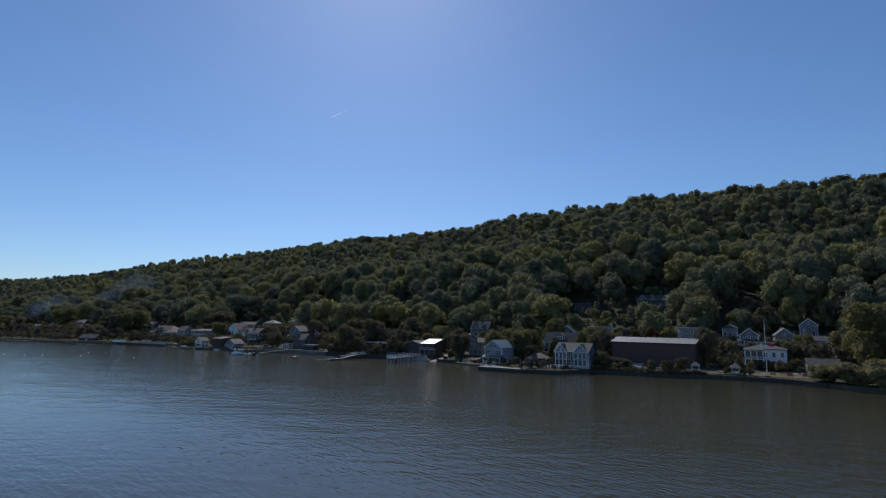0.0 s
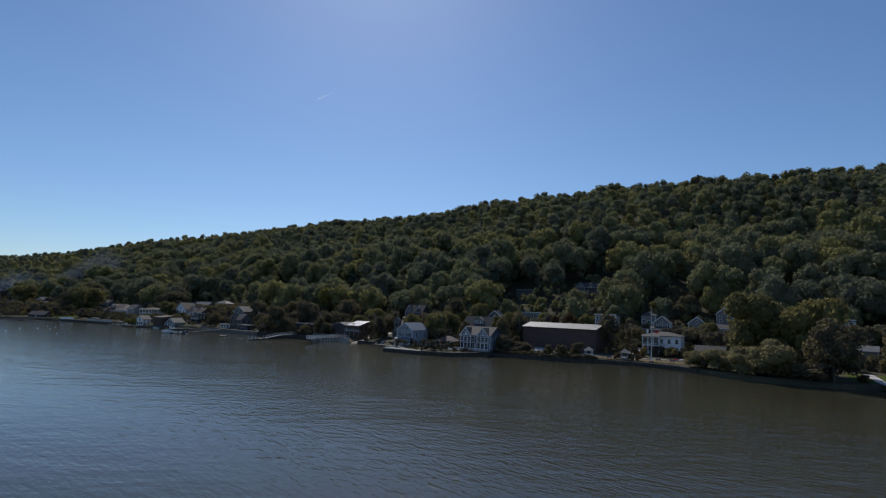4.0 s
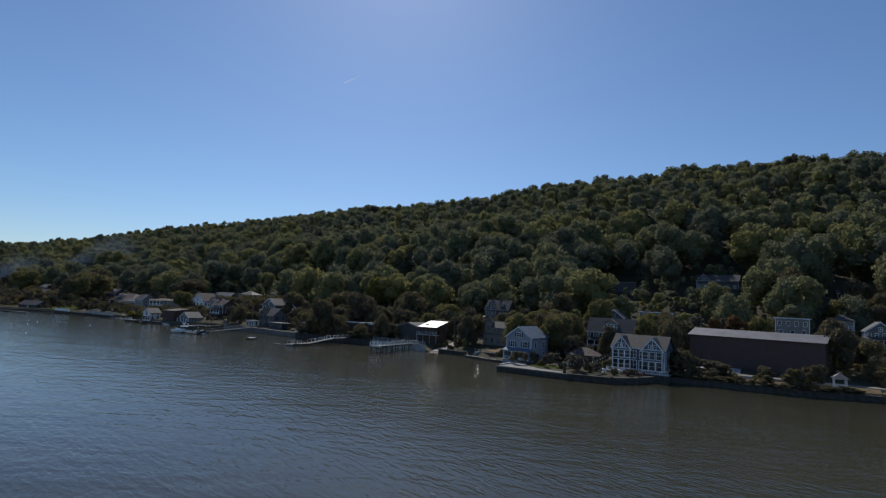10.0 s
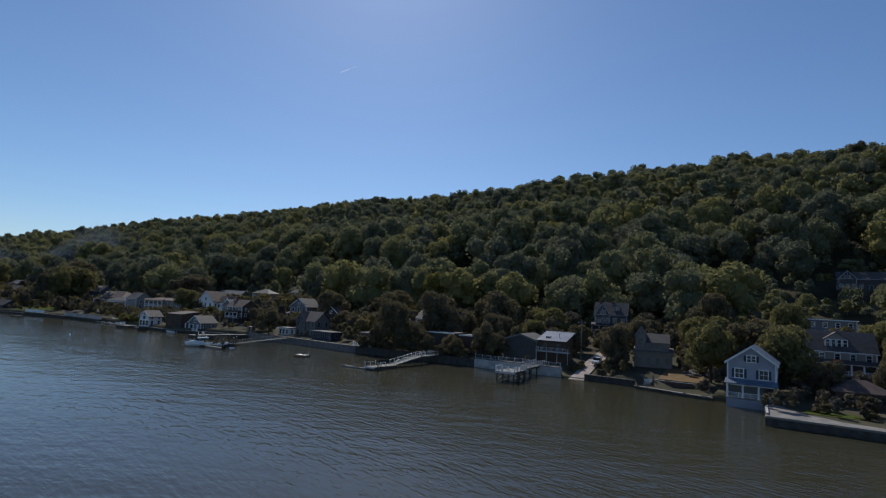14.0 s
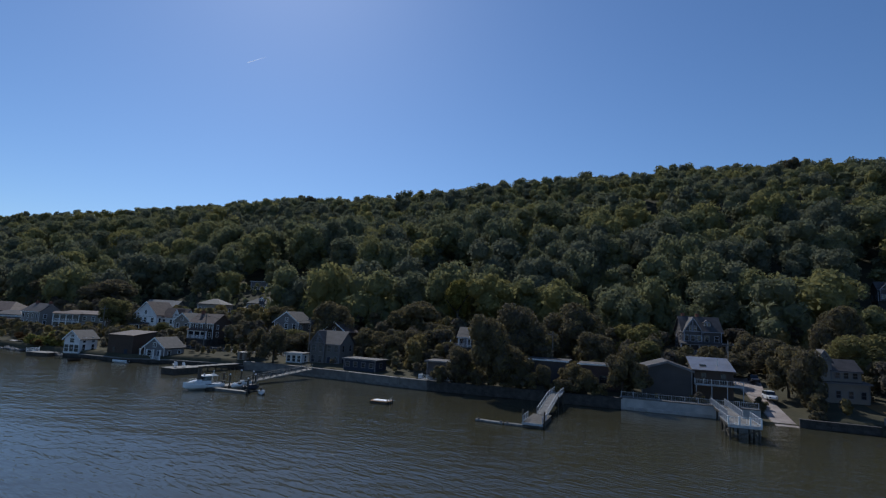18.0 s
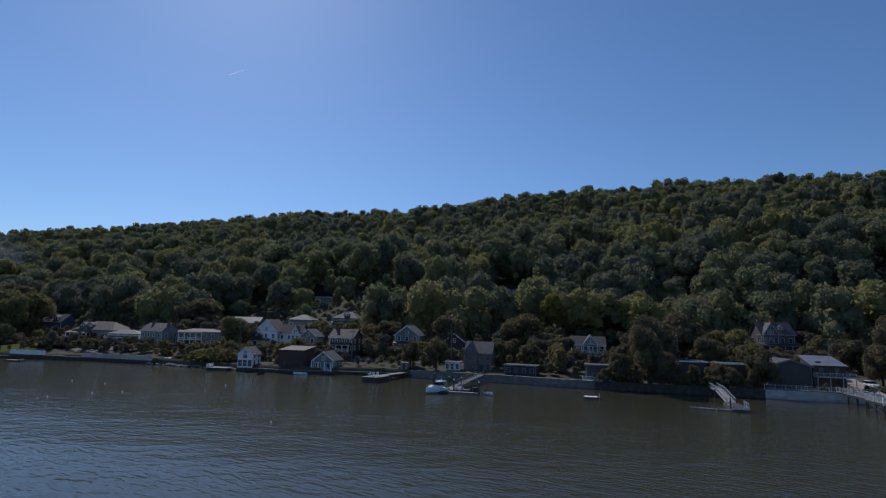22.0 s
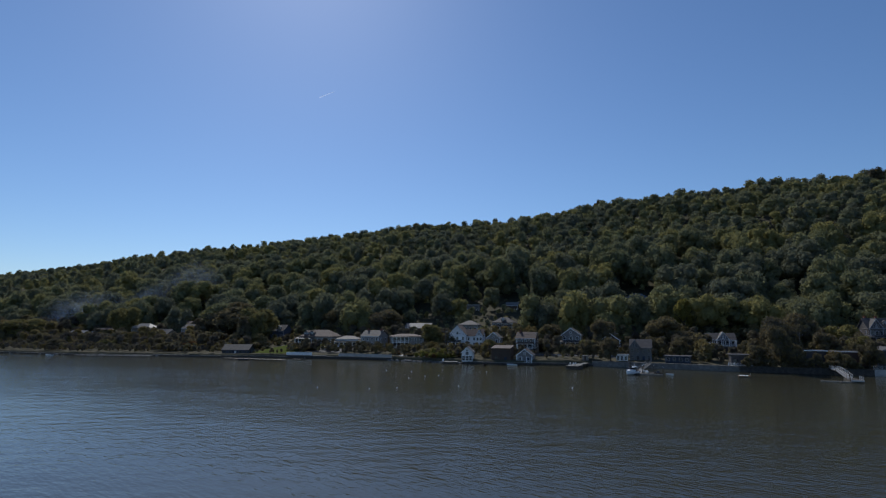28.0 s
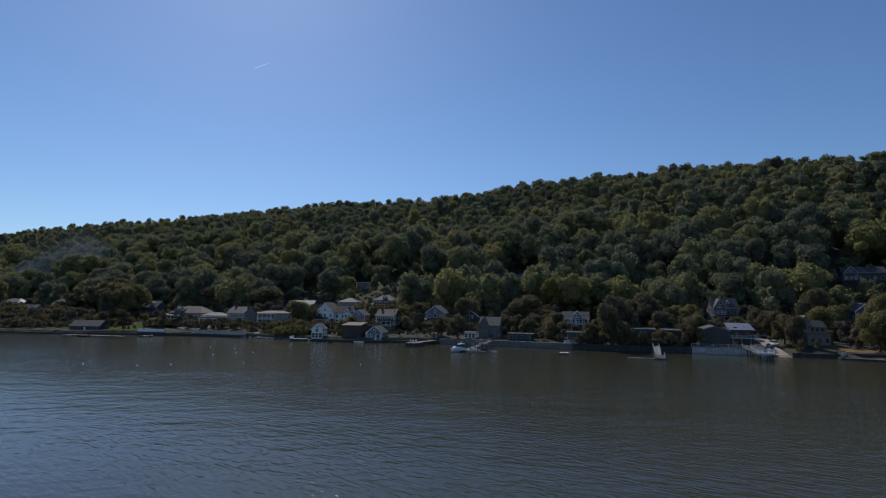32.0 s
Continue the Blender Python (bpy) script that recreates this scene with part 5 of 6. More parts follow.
# ---- sea walls ----
def sea_wall(s0, s1, top, material, label, cap=None, thick=0.9, fence=None, out=0.15):
    """A wall along the shore line from s0 to s1, with a coping."""
    W = thing("sea_wall", label, "sea wall", kind="structure")
    ss = [s0] + [s for s in SHORE_S if s0 < s < s1] + [s1]
    for p, q in zip(ss[:-1], ss[1:]):
        x0, y0 = at_su(p, shore_u(p) - out)
        x1, y1 = at_su(q, shore_u(q) - out)
        L, ang = math.hypot(x1 - x0, y1 - y0), math.degrees(math.atan2(y1 - y0, x1 - x0))
        m = pose(x0, y0, 0, 0, 0, ang)
        part("wall_body", boxes((-0.2, -thick, -2.5, L + 0.2, 0, top - 0.18)), material, W, at=m)
        part("coping", boxes((-0.25, -thick - 0.06, top - 0.18, L + 0.25, 0.08, top)), cap or CONCRETE, W, at=m)
        n = int(L / 2.2)
        for k in range(n):
            part("block", shared(("block", material.name, k % 3), lambda: as_mesh("block", boxes((0.06, 0.0, 0.05, 2.1, 0.07 + 0.03 * (k % 3), 0.62)), material)), None, W, at=m @ pose(k * 2.2, 0, 0.02 + 0.0 * k))
        if fence:
            rail(W, *at_su(p, shore_u(p) + 0.3), *at_su(q, shore_u(q) + 0.3), top, 1.0, fence, 0.3, 2.2)
    return W


sea_wall(-16, 57, 1.4, STONE, "dark stone sea wall below the dry lawn", STONE)
sea_wall(57, 76, 1.5, STONE, "stone sea wall before the blue house", STONE)
sea_wall(76, 87, 1.4, STONE, "stone quay wall with a grey coping", CONCRETE, 1.3)
sea_wall(87, 95, 1.4, STONE, "broad end of the stone quay under a grey walkway", CONCRETE, 3.0)
QD = bmesh.new()
slab(QD, [(*at_su(s_, u_), 1.47) for s_, u_ in ((95.0, -25.2), (95.0, -11.4), (92.6, -12.0), (89.6, -18.0), (85.0, -21.8), (78.0, -23.4), (78.0, -26.1))], 0.3)
tagged(part("quay_deck", QD, CONCRETE), "grey concrete deck widening towards the end of the quay", "deck", kind="structure")
QE = thing("parapet", "low white kerb closing the end of the quay", "parapet", pose(*at_su(94.9, -23.6), 1.47, 0, 0, -30))
part("parapet_body", boxes((-0.18, 0.0, -0.1, 0.18, 10.5, 0.3)), RAILPAINT, QE)
part("post", boxes((-0.16, 9.6, 0.4, 0.16, 9.9, 1.25)), WHITE, QE)
sea_wall(104, 119.3, 0.6, STONE, "low stone landing ledge below the tawny lawn", CONCRETE, 1.2)
sea_wall(120, 130.8, 1.4, STONE, "dark stone shore wall beside the boat ramp", STONE)
sea_wall(137, 160, 2.3, PALE_CONCRETE, "pale concrete sea wall below the cafe terrace", CONCRETE, 0.9, RAILPAINT)
# dark STONE on this stretch stands in for the trees' shadow on the wall
sea_wall(160, 199, 2.1, STONE, "sea wall under overhanging trees, their shade put in as dark stone", STONE)
sea_wall(199, 250, 2.1, CONCRETE, "weathered grey concrete sea wall below the boathouses")
sea_wall(250, 300, 1.0, STONE, "low dark stone landing under the boathouses", CONCRETE)
sea_wall(338, 372, 1.3, STONE, "stone sea wall with a pale slatted fence", CONCRETE, 0.9, None)
sea_wall(372, 392, 1.5, STONE, "dark sea wall below the lawn", CONCRETE)
sea_wall(392, 470, 0.9, STONE, "low stone shore edging beside the boathouse", CONCRETE)
sea_wall(470, 640, 0.7, STONE, "rough stone shore edging at the western trees", CONCRETE)


def panel_fence(label, s0, s1, du, z, h, material):
    F = thing("fence", label, "fence")
    L = s1 - s0
    n = max(1, round(L / 2.4))
    for k in range(n):
        sa, sb = s0 + L * k / n, s0 + L * (k + 1) / n
        x0, y0 = at_su(sa, shore_u(sa) + du)
        x1, y1 = at_su(sb, shore_u(sb) + du)
        l_, ang = math.hypot(x1 - x0, y1 - y0), math.degrees(math.atan2(y1 - y0, x1 - x0))
        m = pose(x0, y0, z, 0, 0, ang)
        part("panel", boxes((0.06, -0.03, 0.08, l_ - 0.06, 0.03, h)), material, F, at=m)
        part("post", boxes((-0.06, -0.06, -1.2, 0.06, 0.06, h + 0.1)), material, F, at=m)
    return F


panel_fence("pale grey panel fence along the western sea wall", 338.5, 366, 0.4, 1.3, 1.35, PALE_CONCRETE)
panel_fence("white panel wall at the edge of the lawn", 379.5, 393, 0.5, 1.5, 1.4, WHITE)
RW = thing("retaining_wall", "dark reddish stone retaining wall below the tawny lawn", "wall", pose(*at_su(104.6, 6.7), 0.2, 0, 0, 150), kind="structure")
part("wall_body", boxes((0, -0.5, -0.6, 11.2, 0, 1.35)), REDSTONE, RW)
part("coping", boxes((-0.05, -0.58, 1.35, 11.25, 0.1, 1.5)), PALE_CONCRETE, RW)
for k in range(10):
    part("block", boxes((1.12 * k + 0.05, 0.0, 0.1 + 0.04 * (k % 3), 1.12 * k + 1.07, 0.05 + 0.02 * (k % 2), 0.62), (1.12 * k - 0.4, 0.0, 0.7, 1.12 * k + 0.6, 0.06, 1.24)), REDSTONE, RW)
ST = thing("steps", "short flight of pale stone steps down to the landing", "steps", pose(*at_su(117.2, 4.4), 0.3, 0, 0, -30))
for k in range(6):
    part("step", boxes((-0.8, 0.34 * k, 0.0, 0.8, 0.34 * k + 0.36, 0.24 * (k + 1))), PALE_CONCRETE, ST)
for sx in (-0.95, 0.95):
    part("newel", boxes((sx - 0.14, 1.9, 0.0, sx + 0.14, 2.2, 2.3)), CONCRETE, ST)
    part("cheek_wall", boxes((sx - 0.12, 0.0, -0.3, sx + 0.12, 1.9, 1.0)), REDSTONE, ST)
panel_fence("low white wall along the lane by the barn", 20, 58, 9, 1.9, 0.7, PALE_CONCRETE)

# rocks along the western bank
rock_meshes = []
for k in range(4):
    b_ = bmesh.new()
    bmesh.ops.create_icosphere(b_, subdivisions=2, radius=1)
    for v in b_.verts:
        v.co *= 1 + 0.35 * noise.noise(v.co * 1.3 + Vector((k * 5, 0, 0)))
        v.co.z *= 0.6
    rock_meshes.append(as_mesh("rock", b_, ROCK))
for k in range(90):
    s = rng.uniform(301, 340) if k < 70 else rng.uniform(460, 560)
    x, y = at_su(s, shore_u(s) + rng.uniform(-1.6, 1.4))
    m = pose(x, y, rng.uniform(0.0, 0.35), rng.uniform(-20, 20), rng.uniform(-20, 20), rng.uniform(0, 360))
    sc = rng.uniform(0.35, 0.95)
    ob = part("rock", rock_meshes[k % 4], None, at=m @ Matrix.Diagonal((sc, sc, sc, 1)))
    tagged(ob, "rounded grey shore rock at the waterline", "rock", "shore rocks")


# ---- piers and floats ----
def pier_posts(P, spots, z0, z1, r=0.16):
    for px, py in spots:
        part("pier_post", shared(("pile", z0, z1, r), lambda: as_mesh("pier_post", cyl(bmesh.new(), 0, 0, z0, z1, r, 8), PILE)), None, P, at=pose(px, py, 0))


def planks(P, x0, x1, y0, y1, z, step=0.6, material=None):
    n = max(1, round((y1 - y0) / step))
    st = (y1 - y0) / n
    me = shared(("plank", round(x1 - x0, 2), round(st, 3), (material or DOCKWOOD).name), lambda: as_mesh("plank", boxes((-(x1 - x0) / 2, 0.02, -0.06, (x1 - x0) / 2, st - 0.02, 0)), material or DOCKWOOD))
    for k in range(n):
        part("plank", me, None, P, at=pose((x0 + x1) / 2, y0 + k * st, z + 0.01 * ((k * 7) % 3)))


# cafe pier: a walkway on piles with a square platform at its end
P = thing("pier", "wooden pier with white railings and a square end platform", "pier", pose(-23.05, 245.45, 0, 0, 0, -29))
planks(P, -2.2, 2.2, 1.0, 8.2, 2.2)
planks(P, -1.2, 1.2, 8.2, 24, 2.2)
part("beam", boxes((-2.1, 1.1, 1.8, -1.8, 8.1, 2.12), (1.8, 1.1, 1.8, 2.1, 8.1, 2.12), (-1.1, 8.1, 1.8, -0.9, 24, 2.12), (0.9, 8.1, 1.8, 1.1, 24, 2.12)), PILE, P)
part("skirt", boxes((-2.25, 0.92, 1.8, 2.25, 1.0, 2.2)), RAILPAINT, P)
pier_posts(P, [(x, y) for x in (-1.9, 1.9) for y in (1.4, 4.6, 7.8)] + [(x, y) for x in (-0.9, 0.9) for y in (11, 15, 19)], -3, 2.1)
rail(P, -2.15, 1.1, 2.15, 1.1, 2.2, 1.1, None, 0.8, 1.6, 0.1)
rail(P, -2.15, 1.1, -2.15, 8.1, 2.2, 1.1, RAILPAINT, 0.8, 1.6, 0.08)
rail(P, 2.15, 1.1, 2.15, 8.1, 2.2, 1.1, RAILPAINT, 0.8, 1.6, 0.08)
for sx in (-1.9, 1.9):
    part("brace", boxes((-0.05, 0, -0.08, 0.05, 6.0, 0.08)), PILE, P, at=pose(sx, 1.6, 0.2, 14, 0, 0))
    part("brace", boxes((-0.05, 0, -0.08, 0.05, 6.0, 0.08)), PILE, P, at=pose(sx, 1.6, 1.6, -14, 0, 0))
part("brace", boxes((0, -0.05, -0.08, 3.9, 0.05, 0.08)), PILE, P, at=pose(-1.9, 1.4, 0.3, 0, -18, 0))
rail(P, -1.15, 8.2, -1.15, 24, 2.2, 1.1, RAILPAINT, 0.8, 1.6, 0.08)
rail(P, 1.15, 8.2, 1.15, 24, 2.2, 1.1, RAILPAINT, 0.8, 1.6, 0.08)

# second pier with a sloping gangway
P = thing("pier", "narrow grey pier with a railed sloping gangway and low end float", "pier", pose(-52.2, 253.6, 0, 0, 0, -31))
planks(P, -1.5, 1.5, 0, 9, 0.7, 0.6, PILE)
part("float_body", boxes((-1.45, 0.1, -0.2, 1.45, 8.9, 0.63)), PILE, P)
part("edge_board", boxes((-1.55, -0.08, 0.4, 1.55, 0, 0.74)), RAILPAINT, P)
for k, (ya, yb, za, zb) in enumerate(((9, 20, 0.75, 2.1), (20, 34, 2.1, 2.2))):
    g = part("gangway", boxes((-0.9, 0, -0.18, 0.9, math.hypot(yb - ya, zb - za), 0)), DOCKWOOD, P, at=pose(0, ya, za, math.degrees(math.atan2(zb - za, yb - ya)), 0, 0))
    for sx in (-0.88, 0.88):
        r_ = rail(g, sx, 0, sx, yb - ya, 0, 1.0, RAILPAINT, 1.6, 2.0, 0.05)
rail(P, -1.45, 0.2, -1.45, 4, 0.7, 1.0, RAILPAINT, 0.7)
rail(P, 1.45, 0.2, 1.45, 4, 0.7, 1.0, RAILPAINT, 0.7)
pier_posts(P, [(-1.6, 1), (1.6, 1), (-1.0, 20), (1.0, 20), (-1.0, 27), (1.0, 27)], -3, 2.4, 0.13)
for k, (x, y, L, a_) in enumerate(((-59.4, 258.8, 4.4, -38), (-55.7, 256.0, 4.6, -30))):
    F = thing("log_float", "weathered grey log boom float lying on the water", "float", pose(x, y, 0.12, 0, 0, a_), "log floats")
    for j in range(2):
        b_ = cyl(bmesh.new(), 0, 0, 0, L, 0.22, 8)
        part("log", b_, DOCKWOOD, F, at=pose(0, 0.45 * j, 0, 0, 90, 0))
    part("cleat", boxes((0.3, 0.0, 0.2, 0.5, 0.45, 0.42), (L - 0.5, 0, 0.2, L - 0.3, 0.45, 0.4)), PILE, F)



def jet_ski(x, y, z, rz, material, label):
    J = thing("jet_ski", label, "jet ski", pose(x, y, z, 0, 0, rz), "jet skis")
    loft(hull_sections(2.9, 1.1, 0.5, 7), material, "hull", J)
    part("seat", boxes((-0.22, 0.3, 0.45, 0.22, 1.5, 0.8)), RUBBER, J)
    part("cowl", boxes((-0.3, 1.5, 0.45, 0.3, 2.2, 0.85)), material, J)
    part("handlebar", boxes((-0.38, 1.45, 0.95, 0.38, 1.52, 1.02), (-0.04, 1.45, 0.8, 0.04, 1.55, 0.96)), DARKMETAL, J)


# third pier: a dark crib
P = thing("pier", "dark crib pier with pale boards and white chairs on it", "pier", pose(-117.0, 307.5, 0, 0, 0, -38))
planks(P, -2.2, 2.2, 0, 7, 1.35)
planks(P, -1.1, 1.1, 7, 22, 1.35)
part("crib", boxes((-2.15, 0.1, -2, 2.15, 6.9, 1.28)), PILE, P)
part("beam", boxes((-1.0, 7, 0.95, 1.0, 22, 1.28)), PILE, P)
pier_posts(P, [(x, y) for x in (-1.0, 1.0) for y in (10, 14, 18)], -3, 1.2)


def deck_chair(x, y, z, rz):
    C = thing("deck_chair", "white slatted garden chair facing the lake", "chair", pose(x, y, z, 0, 0, rz), "garden chairs")
    part("seat", boxes((-0.3, -0.3, 0.36, 0.3, 0.3, 0.42)), WHITE, C)
    part("backrest", boxes((-0.3, 0.26, 0.4, 0.3, 0.32, 1.05)), WHITE, C)
    for sx in (-0.26, 0.26):
        for sy in (-0.26, 0.26):
            part("leg", shared("chairleg", lambda: as_mesh("leg", boxes((-0.03, -0.03, 0, 0.03, 0.03, 0.37)), WHITE)), None, C, at=pose(sx, sy, 0))
        part("armrest", boxes((sx - 0.05, -0.3, 0.6, sx + 0.05, 0.3, 0.64)), WHITE, C)


deck_chair(-115.8, 309.4, 1.38, 200)
deck_chair(-114.4, 310.6, 1.38, 170)
deck_chair(-116.5, 311.0, 1.38, 230)

# eastern dock: a long walkway with a cross head
P = thing("dock", "long pale wooden dock with a cross head at the eastern lawn", "dock", pose(140.6, 121.8, 0, 0, 0, -39))
planks(P, -0.9, 0.9, 0, 40, 0.75, 0.8)
part("cross_head", boxes((-2.8, -2.0, 0.55, 2.8, -0.02, 0.74)), DOCKWOOD, P)
part("edge_board", boxes((-2.85, -2.08, 0.4, 2.85, -2.004, 0.78)), RAILPAINT, P)
part("beam", boxes((-0.85, 0, 0.4, -0.7, 40, 0.66), (0.7, 0, 0.4, 0.85, 40, 0.66)), PILE, P)
pier_posts(P, [(x, y) for x in (-0.8, 0.8) for y in range(4, 40, 6)] + [(-2.6, -1.0), (2.6, -1.0)], -3, 1.2, 0.12)

# boat dock: gangway down from the wall to floats
P = thing("boat_dock", "floating boat dock reached by a railed wooden gangway", "dock", pose(-101.0, 288.5, 0, 0, 0, -32))
planks(P, -1.2, 1.2, -5, 6, 0.5)
part("float_body", boxes((-1.15, -4.9, -0.25, 1.15, 5.9, 0.43)), PILE, P)
part("finger_float", boxes((1.2, -4.5, -0.2, 8.0, -3.3, 0.45)), DOCKWOOD, P)
part("finger_float", boxes((1.2, 0.5, -0.2, 5.0, 1.7, 0.45)), DOCKWOOD, P)
g = part("gangway", boxes((-0.8, 0, -0.2, 0.8, 19, 0)), DOCKWOOD, P, at=pose(0.0, 5.5, 0.6, 4.6, 0, -6))
for sx in (-0.78, 0.78):
    rail(g, sx, 0, sx, 18.9, 0, 1.0, DOCKWOOD, 0.9)
pier_posts(P, [(-1.5, -4.5), (1.5, 5.5), (-1.5, 5.5), (8.1, -3.9), (1.6, -1.2), (4.9, 2.0), (-1.5, 0.6)], -3, 2.7, 0.15)
pier_posts(P, [(-1.9, -5.3)], -3, 4.2, 0.34)
for px, py in ((-1.5, -4.5), (1.5, 5.5), (-1.5, 5.5), (8.1, -3.9), (1.6, -1.2), (4.9, 2.0)):
    part("post_cap", shared("postcap", lambda: as_mesh("post_cap", cyl(bmesh.new(), 0, 0, 2.7, 2.95, 0.2, 8, 0.04), WHITE)), None, P, at=pose(px, py, 0))


def loft(sections, material, name, parent=None, at=None, smooth=True):
    b_ = bmesh.new()
    rings = [[b_.verts.new(p) for p in sec] for sec in sections]
    for r0, r1 in zip(rings[:-1], rings[1:]):
        for i in range(len(r0) - 1):
            b_.faces.new((r0[i], r0[i + 1], r1[i + 1], r1[i]))
    for r_ in (rings[0], rings[-1]):
        try:
            b_.faces.new(r_)
        except ValueError:
            pass
    bmesh.ops.remove_doubles(b_, verts=b_.verts[:], dist=0.002)
    return part(name, b_, material, parent, at=at)


def hull_sections(L, W, H, n=9):
    out = []
    for i in range(n):
        f = i / (n - 1)
        w = W / 2 * (1 - max(0, (f - 0.45) / 0.55) ** 2.2) + 0.02
        sheer = H + 0.35 * f * f * H
        out.append([(-w, f * L, sheer), (-w * 0.92, f * L, H * 0.45), (-w * 0.45, f * L, -0.1 + 0.25 * f * f), (0, f * L, -0.3 + 0.45 * f ** 3), (w * 0.45, f * L, -0.1 + 0.25 * f * f), (w * 0.92, f * L, H * 0.45), (w, f * L, sheer)])
    return out


def cruiser(x, y, rz):
    B = thing("cabin_cruiser", "white cabin cruiser with a hard top moored at a dock", "boat", pose(x, y, 0.05, 0, 0, rz) @ Matrix.Diagonal((0.9, 0.9, 0.95, 1)))
    secs = []
    for f, w, keel in ((0, 1.3, -0.25), (0.2, 1.42, -0.28), (0.45, 1.42, -0.28), (0.65, 1.25, -0.22), (0.8, 0.9, -0.1), (0.92, 0.45, 0.2), (1.0, 0.04, 0.75)):
        top = 1.05 + 0.5 * f * f
        yy = f * 8.2
        secs.append([(-w, yy, top), (-w * 1.02, yy, top * 0.72), (-w * 0.84, yy, 0.22 + 0.3 * f * f), (0, yy, keel), (w * 0.84, yy, 0.22 + 0.3 * f * f), (w * 1.02, yy, top * 0.72), (w, yy, top)])
    hull = loft(secs, GEL, "hull", B)
    part("rub_rail", (lambda b_: ([slab(b_, [(sx * w0 * 1.04, y0, z0), (sx * w1 * 1.04, y1, z1), (sx * w1 * 0.99, y1, z1), (sx * w0 * 0.99, y0, z0)], 0.09) for sx in (-1, 1) for y0, w0, z0, y1, w1, z1 in ((0, 1.3, 0.98, 3.7, 1.42, 1.08), (3.7, 1.42, 1.08, 6.5, 0.9, 1.28))], b_)[1])(bmesh.new()), S_NAVY, hull)
    b_ = bmesh.new()
    slab(b_, [(-1.2, 0.1, 0.92), (1.2, 0.1, 0.92), (1.3, 3.2, 0.95), (-1.3, 3.2, 0.95)], 0.08)
    part("aft_deck", b_, GEL, B)
    loft([[(-w, yy, 1.1), (-w * 0.86, yy, zt), (w * 0.86, yy, zt), (w, yy, 1.1), (-w, yy, 1.1)] for yy, w, zt in ((2.9, 1.2, 1.7), (4.6, 1.15, 1.85), (5.8, 0.9, 1.75), (6.9, 0.5, 1.5), (7.5, 0.15, 1.42))], GEL, "foredeck_cabin", B)
    loft([[(-w, yy, 1.7), (-w * 0.9, y2, 2.5), (w * 0.9, y2, 2.5), (w, yy, 1.7), (-w, yy, 1.7)] for yy, y2, w in ((2.9, 3.0, 1.12), (4.9, 4.2, 1.02))], GLASS, "windscreen", B)
    b_ = bmesh.new()
    slab(b_, [(-1.15, 1.5, 2.66), (1.15, 1.5, 2.66), (1.1, 4.2, 2.62), (0.7, 4.6, 2.56), (-0.7, 4.6, 2.56), (-1.1, 4.2, 2.62)], 0.13)
    part("hard_top", b_, GEL, B)
    for px, py in ((-1.05, 1.7), (1.05, 1.7), (-1.0, 4.1), (1.0, 4.1)):
        part("top_post", shared("toppost", lambda: as_mesh("top_post", cyl(bmesh.new(), 0, 0, 1.0, 2.6, 0.035, 6), STEEL)), None, B, at=pose(px, py, 0))
    part("radar_arch", boxes((-0.9, 1.9, 2.66, 0.9, 2.1, 2.8), (-0.05, 1.95, 2.8, 0.05, 2.05, 3.6)), GEL, B)
    part("engine", boxes((-0.3, -0.5, 0.2, 0.3, 0.0, 1.35)), RUBBER, B)
    for sx in (-1, 1):
        part("bow_rail", (lambda c_: (slab(c_, [(sx * 1.1, 4.8, 1.95), (sx * 0.42, 7.4, 2.05), (sx * 0.38, 7.4, 2.05), (sx * 1.06, 4.8, 1.95)], 0.04), c_)[1])(bmesh.new()), STEEL, B)
        for f in range(4):
            part("stanchion", shared("stanchion", lambda: as_mesh("stanchion", cyl(bmesh.new(), 0, 0, 1.2, 1.96, 0.02, 5), STEEL)), None, B, at=pose(sx * (1.08 - 0.2 * f), 4.85 + 0.8 * f, 0.02 * f))


cruiser(-101.8, 287.6, 127.4)


def skiff(x, y, rz, L=4.2, W=1.5, material=None, label="small open white skiff floating by the boathouses"):
    B = thing("skiff", label, "boat", pose(x, y, 0.02, 0, 0, rz), "small boats")
    loft(hull_sections(L, W, 0.55, 7), material or GEL, "hull", B)
    for k in range(3):
        part("thwart", boxes((-W * 0.42, L * (0.2 + 0.22 * k), 0.36, W * 0.42, L * (0.2 + 0.22 * k) + 0.25, 0.42)), DOCKWOOD, B)
    part("outboard", boxes((-0.14, -0.35, 0.1, 0.14, 0.0, 0.95)), RUBBER, B)


jet_ski(-98.2, 287.5, 0.42, 150, GEL, "white jet ski parked on the finger float")
jet_ski(-95.2, 285.8, 0.42, 150, S_NAVY, "navy jet ski parked on the finger float")
jet_ski(-97.3, 291.4, 0.42, 140, GEL, "white jet ski drawn up on the boat dock")
skiff(-132.0, 328.0, 70)
skiff(-97.0, 284.0, 200, 3.2, 1.2, RUBBER, "dark jet boat beside the finger float")
skiff(-94.0, 282.5, 190, 3.2, 1.2, GEL, "small white tender beside the finger float")
skiff(-144.5, 331.5, 160, 3.6, 1.5, S_BROWN, "small dark brown rowing boat off the boathouses")
skiff(-245.0, 371.5, 80, 5.0, 1.9, S_NAVY, "dark covered runabout near the western wall")
skiff(-350.0, 415.0, 60, 5.0, 1.8, GEL, "white runabout off the western bank")


